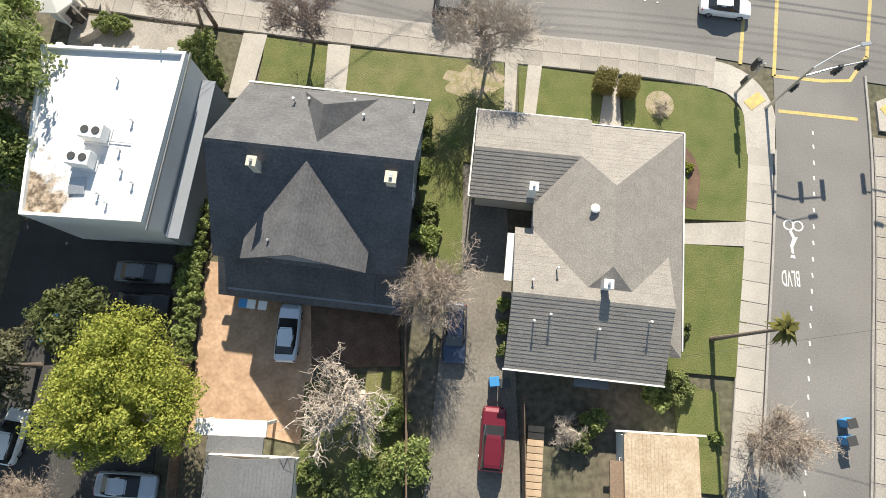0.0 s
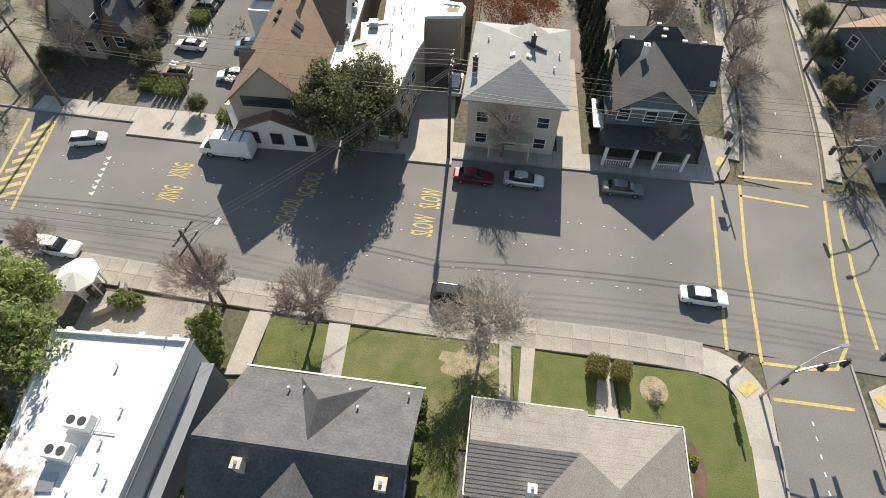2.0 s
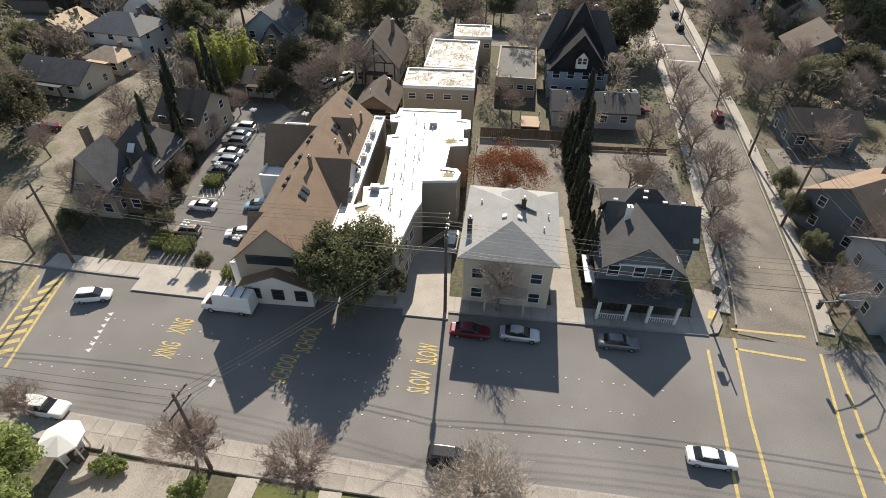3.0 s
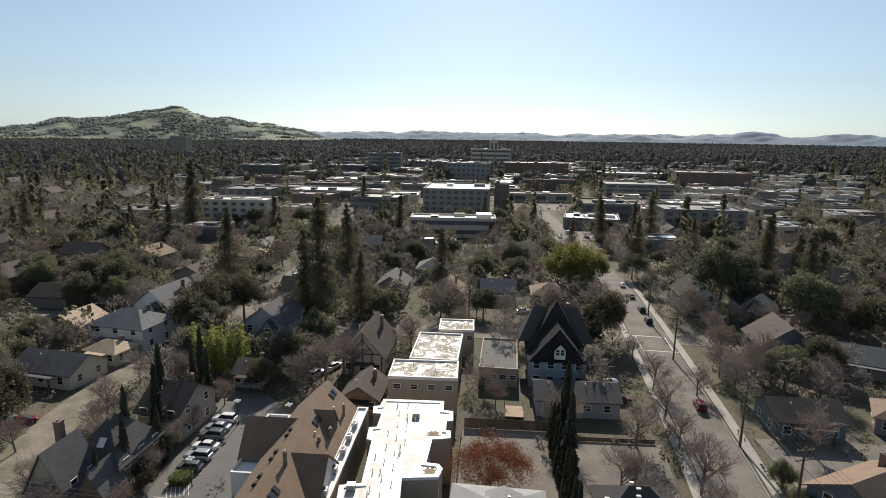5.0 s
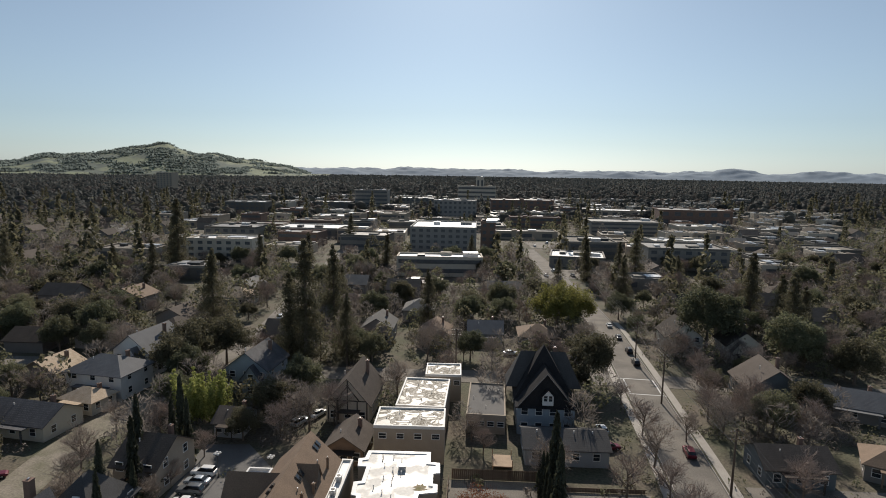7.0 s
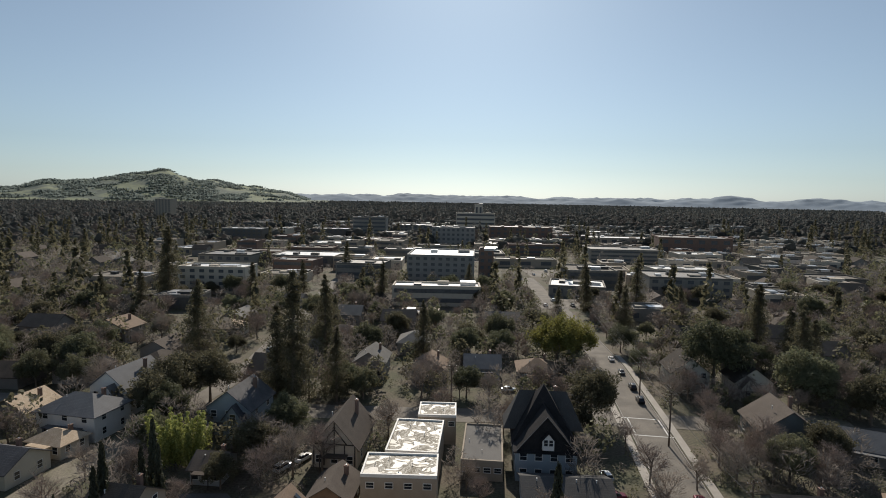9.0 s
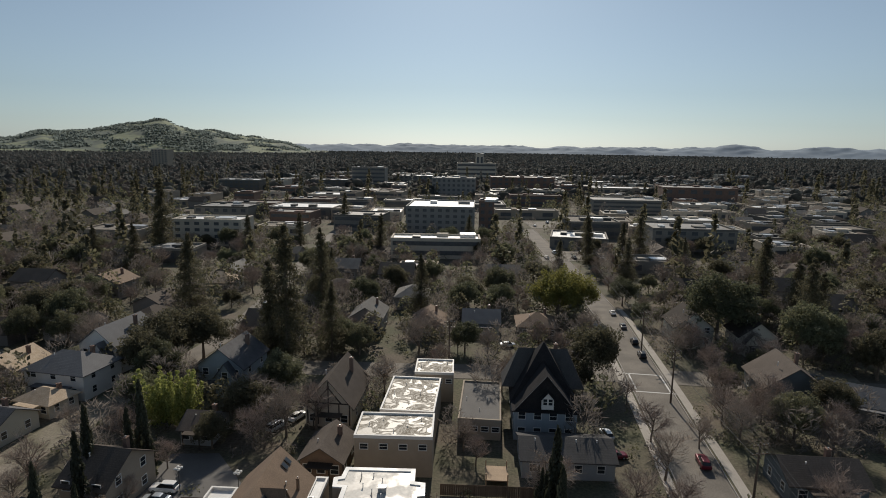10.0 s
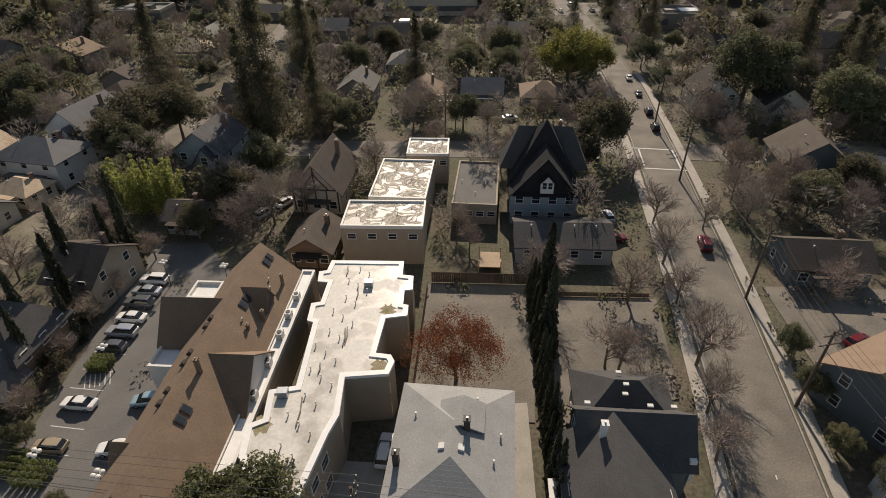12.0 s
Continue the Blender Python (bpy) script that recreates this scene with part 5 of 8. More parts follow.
car("hatch", WHITE, -36.9, 45.2, 8, "small white hatchback parked at the far curb")
car("van", WHITE, -22.0, 43.9, 172, "white cargo van with a roof rack parked at the curb")
for x, y in ((26.6, -5.3), (26.4, -6.4)):
    b = thing("wheelie_bin", pose(x, y, 0, 0, 0, 10), "blue wheeled bin at the kerbside", "bin", "wheeled bins")
    part("body", loft(((-0.28, 0.26, 0.05, 0.95), (0.3, 0.3, 0.0, 1.0)), BODY), BIN_BLUE, b)
    part("lid", bevelled(boxes((-0.32, 0.34, -0.32, 0.32, 1.0, 1.06)), 0.02), DARK_METAL, b)
for x, y, c in ((3.0, -2.3, BIN_BLUE), (3.7, -2.4, DARK_METAL), (-28.1, 2.6, BIN_BLUE), (-28.0, 1.8, BIN_BLUE), (-27.9, 1.1, BIN_BLUE)):
    b = thing("wheelie_bin", pose(x, y, 0.03, 0, 0, 5), "blue wheeled bin beside the drive" if c == BIN_BLUE else "dark wheeled bin beside the drive", "bin", "wheeled bins")
    part("body", loft(((-0.28, 0.26, 0.05, 0.95), (0.3, 0.3, 0.0, 1.0)), BODY), c, b)
    part("lid", bevelled(boxes((-0.32, 0.34, -0.32, 0.32, 1.0, 1.06)), 0.02), c, b)

# near trees
lime_leaf = leafy_mesh(3, 4.6, 2.9, 2.0, 460, 125, 0.10, LEAF_LIME, lump_r=0.62)
tree(-20.0, -2.7, trunk_mesh(4.5, 0.3), lime_leaf, "broad rounded tree with lime-green leaves")
green_leaf = leafy_mesh(5, 2.6, 2.0, 1.6, 80, 60, 0.16, LEAF_GREEN)
tree(-24.2, 1.9, trunk_mesh(3, 0.18), green_leaf, "dark green rounded tree behind the lime tree")
olive_leaf = leafy_mesh(8, 2.6, 2.2, 1.6, 80, 60, 0.16, LEAF_OLIVE)
tree(-28.6, -0.8, trunk_mesh(3, 0.18), olive_leaf, "olive-green tree at the yard's edge", 40)
big_leaf = leafy_mesh(9, 3.6, 4.2, 2.0, 170, 70, 0.18, LEAF_BRIGHT)
tree(-29.9, 18.4, trunk_mesh(6, 0.3), big_leaf, "tall bright green tree leaning over the white roof", 30, 1.08)
tree(-32.4, 23.6, trunk_mesh(6, 0.3), big_leaf, "bright green tree beside the white building", 160, 0.85)
tree(-30.2, 12.8, trunk_mesh(6, 0.3), big_leaf, "bright green tree beside the white building", 250, 0.8)
b1 = bare_tree_mesh(21, 3.0, trunk=0.13, levels=(10, 7, 6, 5, 3), first=0.4, ratio=0.64, spread=1.05, twig=TWIG_PALE, ball=(2.9, 2.1, 3.7, 1500, 0.7, 0.008))
b2 = bare_tree_mesh(22, 3.0, 0.85, 0.12, (10, 7, 6, 5, 3), twig=TWIG_RED, first=0.5, ratio=0.52, ball=(2.0, 1.7, 3.3, 3200, 0.45, 0.008))
b3 = bare_tree_mesh(23, 2.4, 1.6, 0.22, (7, 6, 5, 4), bark=TWIG_PALE, twig=TWIG_PALE, bend=0.9, first=0.3, ratio=0.74)
b4 = bare_tree_mesh(24, 3.4, 1.0, 0.16, (9, 7, 6, 5, 3), first=0.3, ratio=0.6, ball=(2.3, 2.2, 3.5, 1800, 0.7, 0.009))


def bare(x, y, ms, label, rot=0, s=1.0, group="", name="bare_tree", z=0.0):
    return tree(x, y, ms[0], ms[1], label, rot, s, name, "tree", group, z, "twig_crown")


bare(3.3, 21.9, b1, "leafless street tree with a wide twig crown", 10, 1.25, "street trees")
bare(-10.4, 24.3, b2, "leafless street tree with reddish twigs", 60, 1.3, "street trees")
bare(-19.3, 25.4, b2, "leafless street tree beside the utility pole", 200, 1.4, "street trees")
bare(-1.0, 3.2, b4, "dense leafless tree over the drive", 30, 1.1)
bare(-6.0, -3.0, b3, "gnarled pale leafless tree in the back garden", 0, 1.5)
slab([(-10.0, -2.2), (-3.2, -1.4), (-3.3, -12.5), (-10.4, -12.5)], 0.055, 0.1, "garden", LAWN_DRY, "sunlit rough grass of a back garden", "garden")
bare(7.3, -5.4, b3, "small pale leafless tree", 120, 0.55)
bare(20.2, -6.0, b4, "leafless tree over the pavement", 200, 0.95, "street trees")
bare(-26.5, -9.5, b4, "leafless tree in the yard corner", 20, 0.9)
bare(-35.5, 9.5, b4, "leafless tree beside the white building", 70, 0.9)
tree(-33.4, 4.8, trunk_mesh(4, 0.25), olive_leaf, "olive-green tree at the yard's edge", 200, 1.35)
tree(-33.0, -3.6, trunk_mesh(4, 0.25), olive_leaf, "olive-green tree at the yard's edge", 300, 1.25)
bare(-35.0, 30.5, b2, "leafless street tree at the curb", 10, 0.9, "street trees")

# palm
pm_ = thing("palm_tree", pose(18.4, 0.4, 0, 0, 0, 0), "tall slender palm with a small tuft of fronds", "tree")
bm = bmesh.new()
add_tube(bm, [(0, 0, -0.2), (0.05, 0, 3), (0.15, 0, 6), (0.2, 0, 8.6)], [0.2, 0.13, 0.11, 0.1], 8)
part("trunk", bm, BARK, pm_)
rng = np.random.default_rng(5)
V, F = [], []
for k in range(46):
    a, e = rng.random() * 6.283, rng.uniform(-0.5, 1.2)
    L = rng.uniform(0.8, 1.25)
    p = np.array((math.cos(a) * math.cos(e), math.sin(a) * math.cos(e), math.sin(e)))
    q = np.array((-math.sin(a), math.cos(a), 0))
    for s in range(4):
        f0, f1 = s / 4, (s + 1) / 4
        dz0, dz1 = -0.5 * L * f0 * f0, -0.5 * L * f1 * f1
        w0, w1 = 0.16 * math.sin(math.pi * min(f0 + 0.15, 1)), 0.16 * math.sin(math.pi * min(f1 + 0.1, 1))
        i = len(V)
        V += [p * L * f0 + q * w0 + (0.2, 0, 8.6 + dz0), p * L * f0 - q * w0 + (0.2, 0, 8.6 + dz0), p * L * f1 - q * w1 + (0.2, 0, 8.6 + dz1), p * L * f1 + q * w1 + (0.2, 0, 8.6 + dz1)]
        F.append((i, i + 1, i + 2, i + 3))
part("fronds", fast_mesh("fronds", np.array(V), np.array(F), LEAF_WILLOW), None, pm_)

# hedges and shrubs
for k, (y, r) in enumerate(((12.2, 0.6), (10.2, 0.9), (9.0, 0.9), (7.8, 0.9), (6.4, 1.0), (5.2, 1.0), (4.0, 0.9), (2.6, 0.85), (1.2, 0.85), (-0.2, 0.8), (-2.0, 0.8), (-3.6, 0.8))):
    shrub(-18.0 - 0.03 * (12 - y), y, r, 1.6, LEAF_BRIGHT, k, "clipped rounded hedge shrub along the driveway", "hedge_shrub", 40, 0.1, group="hedge along the driveway")
for k, (x, y, r, h) in enumerate(((-19.2, 23.3, 1.4, 1.6), (-18.3, 21.2, 1.3, 1.5), (-17.6, 18.0, 0.8, 1.0), (-17.8, 16.2, 0.8, 1.3), (-17.6, 14.4, 0.8, 1.2), (-27.2, 26.0, 0.8, 1.0), (-25.9, 25.8, 0.8, 1.0))):
    shrub(x, y, r, h, LEAF_BRIGHT, k, "bright green leafy shrub", "shrub", 40, 0.12)
for k, (x, y, r, h) in enumerate(((-1.6, 17.0, 0.7, 0.7), (-1.4, 15.2, 0.5, 0.5), (-1.7, 13.0, 0.5, 0.5), (-1.5, 9.8, 0.9, 0.8), (-1.4, 8.0, 1.0, 0.9), (-1.9, 18.4, 0.5, 0.5), (15.3, -2.8, 1.3, 1.1), (14.0, -3.2, 1.1, 1.1), (9.6, -5.0, 0.9, 1.2), (8.6, -6.3, 0.7, 0.9), (3.9, 1.4, 0.5, 0.8), (3.9, 3.0, 0.5, 0.8), (16.2, 1.0, 0.6, 0.7), (-2.9, -7.3, 1.6, 1.6), (-9.4, -8.0, 0.9, 0.8), (-8.4, -9.2, 1.1, 0.9), (-5.5, -8.4, 1.4, 1.2), (17.9, -6.2, 0.4, 0.6), (3.8, -0.2, 0.5, 0.7), (-4.0, -4.4, 1.2, 0.9))):
    shrub(x, y, r, h, LEAF_GREEN if k % 3 == 0 else LEAF_BRIGHT, k, "green garden shrub beside a house", "shrub", 34, 0.12)
for x, y, r in ((12.3, 20.0, 1.0), (14.1, 19.6, 0.9)):
    h = solid("box_hedge", cached("boxhedge", lambda: fast_mesh("box_hedge", *leaf_cards(np.random.default_rng(3), np.stack(np.meshgrid(np.linspace(-0.45, 0.45, 4), np.linspace(-0.45, 0.45, 4), np.linspace(0.15, 1.2, 4)), -1).reshape(-1, 3), np.full(64, 0.22), 90, 0.06), LEAF_BOX)), LEAF_BOX, pose(x, y, 0.1, 0, 0, -12) @ Matrix.Scale(r * 1.25, 4), "clipped square box hedge flanking the path", "shrub", "box hedges at the path")
patch = [(2.2 + (2.3 + 0.5 * math.sin(a * 1.9)) * math.cos(a * 0.35), 20.6 + (1.3 + 0.35 * math.cos(a * 2.7)) * math.sin(a * 0.35)) for a in range(18)]
slab(patch, 0.138, 0.1, "bare_patch", BARE_PATCH, "bare dry patch in the lawn under the street tree", "soil")
# round flower bed with a small tree and mulch
slab([(16.6 + 1.1 * math.cos(a * 0.4), 18.4 + 1.2 * math.sin(a * 0.4)) for a in range(16)], 0.15, 0.1, "flower_bed", BARE_PATCH, "round bed of pale soil in the lawn", "bed", kind="")
bare(16.6, 18.2, b3, "small pruned leafless tree in a round bed", 40, 0.32)
bm = bmesh.new()
along(curve_line(((14.2, 15.4), (16.0, 15.2), (17.9, 14.5), (18.6, 12.6), (18.0, 10.0)), 0.5), 0.9, 0.15, bm, 0.1)
solid("flower_bed", bm, MULCH, Matrix.Identity(4), "curved mulch bed along the corner house", "bed")
for k in range(9):
    t = k / 8
    shrub(14.6 + 3.6 * t, 15.3 - 2.2 * t * t, 0.35, 0.45, LEAF_LIME if k > 5 else LEAF_OLIVE, k, "low plant in the curved bed", "bed_plant", 26, 0.09)
# board fences
FENCE_PLANK = mesh_of("board", boxes((-0.115, 0.115, -0.012, 0.012, 0, 1.7)), WOOD_FENCE)


def fence(a, b, label, step=0.25, h=1.0):
    a, b = Vector(a), Vector(b)
    L, ang = (b - a).length, math.degrees(math.atan2(b.y - a.y, b.x - a.x))
    f = thing("board_fence", pose(a.x, a.y, 0, 0, 0, ang), label, "fence")
    for k in range(int(L / step)):
        o = part("board", FENCE_PLANK, WOOD_FENCE, f)
        o.location.x, o.scale = (k + 0.5) * step, (step / 0.25, 1, h)
    for z in (0.35, 1.4):
        part("rail", boxes((0, L, 0.014, 0.06, z * h, z * h + 0.09)), WOOD_FENCE, f)
    return f


fence((-3.0, 4.0), (-2.9, -11.0), "weathered board fence beside the asphalt drive")
fence((4.9, -3.2), (4.6, -12.0), "weathered board fence at the garden", 0.35)
fence((-18.0, -0.5), (-18.2, -10.0), "board fence along the driveway", 0.35)
st = thing("timber_steps", pose(5.6, -7.4, 0, 0, 0, 84), "weathered timber steps and boardwalk", "steps")
for k in range(12):
    s_ = part("board", bevelled(boxes((-0.2, 0.2, -0.55, 0.55, 0, 0.05)), 0.01), DECK, st)
    s_.location = (k * 0.45 - 3.0, 0, 0.15)
# traffic signals and street lamps at the crossing


def signal(x, y, rot, h, arm, label, lamp=True):
    s = thing("traffic_signal", pose(x, y, 0.1, 0, 0, rot), label, "traffic signal", "traffic signals")
    bm = bmesh.new()
    add_tube(bm, [(0, 0, 0), (0, 0, 0.3), (0, 0, h)], [0.16, 0.11, 0.08], 8)
    part("pole", bm, METAL, s)
    bm = bmesh.new()
    add_tube(bm, [(0, 0, h - 1.2), (arm * 0.4, 0, h - 0.7), (arm, 0, h - 0.5)], [0.07, 0.06, 0.04], 8)
    part("arm", bm, METAL, s)
    if lamp:
        bm = bmesh.new()
        add_tube(bm, [(0, 0, h - 0.1), (arm * 0.35, 0.4, h + 0.7), (arm * 0.7, 0.6, h + 0.8)], [0.05, 0.04, 0.035], 6)
        part("lamp_arm", bm, METAL, s)
        l = part("lamp_head", bevelled(boxes((-0.35, 0.35, -0.14, 0.14, -0.06, 0.08)), 0.03), METAL, s)
        l.location = (arm * 0.7 + 0.3, 0.6, h + 0.8)
    for px, pz in ((arm - 0.2, h - 0.9), (0.2, h - 2.6), (arm * 0.55, h - 1.0)):
        hd = part("signal_head", bevelled(boxes((-0.16, 0.16, -0.12, 0.12, -0.5, 0.5)), 0.02), DARK_METAL, s)
        hd.location = (px, 0, pz)
        for k in (-0.32, 0, 0.32):
            bm = bmesh.new()
            add_tube(bm, [(0, -0.12, k), (0, -0.26, k)], [0.11, 0.12], 8)
            part("visor", bm, DARK_METAL, hd)
    return s


signal(24.8, 18.0, 10, 5.8, 4.2, "galvanised traffic signal pole with a mast arm")
signal(22.6, 19.3, 100, 4.2, 0.8, "traffic signal post with lamp heads", False)
signal(28.2, 41.6, 150, 5.6, 1.2, "traffic signal post at the far corner", False)
signal(41.0, 40.5, 190, 6.0, 5.0, "traffic signal with a long mast arm")
signal(36.0, 17.6, 160, 5.8, 4.6, "galvanised traffic signal at the opposite corner")
up = utility_pole(-18.4, 25.9, 10.4, 72, "weathered wooden utility pole with crossarm and lamp")
bm = bmesh.new()
add_tube(bm, [(0, 0, 8.2), (2.31 * 0.5, -1.15 * 0.5, 8.9), (2.31, -1.15, 9.0)], [0.05, 0.04, 0.035], 6)
part("lamp_arm", bm, METAL, up)
part("lamp_head", bevelled(boxes((2.31 - 0.35, 2.31 + 0.35, -1.15 - 0.15, -1.15 + 0.15, 8.92, 9.08)), 0.04), TRIM, up)
utility_pole(0.7, 43.4, 12.4, 82, "tall wooden utility pole with transformer", transformer=True)
utility_pole(-42, 50.8, 11.5, 80, "wooden utility pole at the corner")
utility_pole(44.5, 37.0, 11.5, 80, "wooden utility pole beyond the crossing")
for k in (-1.05, -0.45, 0.45, 1.05):
    for a, b in (((-42, 50.8), (0.7, 43.4)), ((0.7, 43.4), (44.5, 37.0))):
        wire((a[0] + 0.15 * k, a[1] + k, 11.3), (b[0] + 0.15 * k, b[1] + k, 12.2 if b[0] < 10 else 11.3), 0.8)
for z in (8.6, 9.0):
    wire((-42, 50.6, z), (0.7, 43.2, z), 0.7, r=0.025)
    wire((0.7, 43.2, z), (44.5, 36.8, z), 0.7, r=0.025)
for k in (-0.6, 0, 0.6):
    wire((-18.4, 25.9 + k, 9.9), (0.7, 43.3, 11 + k * 0.4), 0.5)
    wire((-18.4, 25.9 + k, 9.9), (-60, 33 + k, 9.9), 0.7)
wire((14.0, -1.0, 3.6), (34.0, 1.5, 8.5), 0.4)

LEAF_OAK = leaf_mat("evergreen_oak_leaves", (0.185, 0.19, 0.095), (0.095, 0.105, 0.052), 0.4)
# ---- across the street ----
h3 = thing("house", pose(7.8, 50.3, 0, 0, 0, -8), "two-storey cream house with a light grey hipped roof", "house")
mass(h3, 0, 0, 9.0, 11.8, 6.9, 8.6, hip=True, wall=STUCCO_CREAM, roof=SHINGLE_LIGHT, over=0.6, win=(3, 4), storeys=2, ends=(-2.2, 1.2))
mass(h3, 0.6, 2.2, 3.4, 2.6, 0.2, 0.95, "y", wall=SHINGLE_LIGHT, roof=SHINGLE_LIGHT, over=0.25, win=(0, 0), base=7.85)
chimney(h3, 1.1, 0.8, 7.8, 9.5, DARK_TRIM, 0.5)
chimney(h3, -4.3, -2.2, 6.0, 8.6, DARK_TRIM, 0.5)
for x, y in ((-0.75, -1.2), (0.75, -1.2)):
    v = part("skylight", bevelled(boxes((-0.26, 0.26, -0.3, 0.3, 0, 0.2)), 0.03), TRIM, h3)
    v.matrix_basis = pose(x, y, 8.3, 0, 20 if x > 0 else -20, 0)
for x, y, z in ((3.9, 1.0, 7.0), (3.4, -1.6, 7.1), (-3.4, 2.4, 7.1), (1.8, 4.4, 7.2)):
    vent_pipe(h3, x, y, z, 0.5)
part("porch", boxes((-2.2, 2.2, -7.5, -5.9, 2.6, 2.8), (-2.1, -1.9, -7.4, -7.2, 0, 2.6), (1.9, 2.1, -7.4, -7.2, 0, 2.6)), STUCCO_CREAM, h3)

h4 = thing("house", pose(22.6, 50.0, 0, 0, 0, -6), "craftsman house with grey cross-gabled roof and deep front porch", "house")
mass(h4, -1.3, -1.7, 8.0, 6.6, 5.0, 7.9, "y", wall=SIDING_GREEN, roof=SHINGLE_SLATE, over=0.6, win=(3, 2), storeys=2)
mass(h4, 0.6, 2.3, 9.2, 5.6, 5.0, 7.9, "x", wall=SIDING_GREEN, roof=SHINGLE_SLATE, over=0.45, win=(0, 2), storeys=2)
mass(h4, 1.0, 7.0, 8.4, 6.2, 4.4, 6.7, hip=True, wall=SIDING_GREY, roof=SHINGLE_SLATE, over=0.5, win=(0, 2), storeys=1)
part("gable_beam", boxes((-3.6, 1.0, -5.2, -5.02, 5.15, 5.35)), TRIM, h4)
for a, b in ((-5.6, 2.9),):
    part("porch_roof", boxes((a, b, -8.3, -5.0, 2.75, 2.95)), SHINGLE_SLATE, h4)
for x in (-5.3, -2.4, -0.2, 2.6):
    part("porch_post", boxes((x - 0.15, x + 0.15, -8.2, -7.9, 0, 2.75)), TRIM, h4)
for a, b in ((-5.3, -2.4), (-0.2, 2.6)):
    part("porch_rail", boxes((a, b, -8.1, -8.02, 0.85, 0.95)), TRIM, h4)
    for k in range(12):
        x = a + (b - a) * (k + 0.5) / 12
        part("baluster", boxes((x - 0.03, x + 0.03, -8.09, -8.03, 0.25, 0.85)), TRIM, h4)
chimney(h4, -2.4, 0.4, 6.0, 8.7, TRIM, 0.5)
part("side_bay", bevelled(boxes((4.9, 5.5, -0.5, 1.6, 2.6, 5.4)), 0.03), TRIM, h4)
for x, y, z in ((-3.2, 3.6, 7.2), (2.2, 3.6, 7.2), (4.2, 3.6, 7.2), (0.6, 5.6, 6.3), (0.8, 6.5, 6.6), (0.6, 8.6, 5.9)):
    v = part("skylight", bevelled(boxes((-0.26, 0.26, -0.18, 0.18, 0, 0.16)), 0.03), TRIM, h4)
    v.location = (x, y, z)
part("side_awning", boxes((-6.6, -5.6, -5.4, -1.0, 2.6, 2.75)), TRIM, h4)

# stepped flat-roofed apartment building
fb = thing("apartment_building", pose(-3.0, 62.0, 0, 0, 0, 0), "long stepped apartment building with a glaring white flat roof", "building")
flat_block(fb, [(-6.7, -11.8), (-4.2, -16.2), (-1.4, -16.5), (0.3, -9.8), (1.0, -7.9), (1.0, -3.5), (5.1, -3.3), (5.6, -1.7), (5.2, -0.8), (3.7, -0.5), (4.4, 4.6), (6.7, 4.9), (6.8, 6.6), (6.2, 6.8), (6.3, 9.2), (7.2, 9.3), (7.3, 11.8), (6.0, 12.1), (6.1, 14.8), (-2.7, 15.4), (-3.0, 13.4), (-3.9, 13.2), (-3.8, 11.3), (-2.6, 11.1), (-2.9, 7.6), (-3.9, 7.4), (-3.9, 4.6), (-3.2, 4.3), (-3.4, -4.4), (-5.8, -4.8), (-5.6, -8.0), (-6.9, -8.6)], 6.4, STUCCO_TAN, MEMBRANE_WET, 0.16, MEMBRANE, rim=0.55)
for k in range(26):
    x, y = -4.6 + 3.4 * ((k * 0.618) % 1) + (k / 26) * 4.2, -13 + k * 1.06
    vent_pipe(fb, x, y, 6.43, 0.4, 0.055)
for k, (x, y, n) in enumerate(((-2.6, -9.0, 3.2), (0.5, 1.0, 2.4), (1.0, 8.0, 2.0), (0.3, 0.6, 2.6), (-0.6, 12.4, 1.8), (-1.6, -3.0, 1.4))):
    bm = bmesh.new()
    add_tube(bm, [(x, y, 6.42), (x, y, 6.56), (x + 0.12, y + n * 0.5, 6.56), (x, y + n, 6.56), (x, y + n, 6.42)], 0.06, 6)
    part("roof_pipe", bm, DARK_METAL, fb)
for x, y in ((4.2, -2.2), (4.6, 6.0), (-5.6, -8.6)):
    bm = bmesh.new()
    rim_ = [(x + (0.8 + 0.3 * math.sin(3.1 * k + x)) * math.cos(k * 0.393), y + (1.0 + 0.35 * math.cos(2.3 * k)) * math.sin(k * 0.393)) for k in range(16)]
    bm.faces.new([bm.verts.new((u_, v_, 6.437)) for u_, v_ in rim_])
    part("silt_patch", bm, BARE_PATCH, fb)
for x, y in ((2.2, 10.4), (-4.4, -5.4)):
    u = part("roof_unit", bevelled(boxes((-0.5, 0.5, -0.4, 0.4, 0, 0.7)), 0.03), METAL, fb)
    u.location = (x, y, 6.45)
for z in (1.6, 4.5):
    add_window(fb, pose(-2.8, -16.37, z, 0, 0, -6), 1.3, 1.2)
    for x in (2.0, 3.6, 4.6):
        add_window(fb, pose(x, -3.45 + 0.05 * x, z, 0, 0, 3), 1.0, 1.2)
    for y in (-15.2, -13.2, -11.2):
        add_window(fb, pose(-1.4 + (y + 16.5) * 0.254, y, z, 0, 0, 76), 1.2, 1.2)

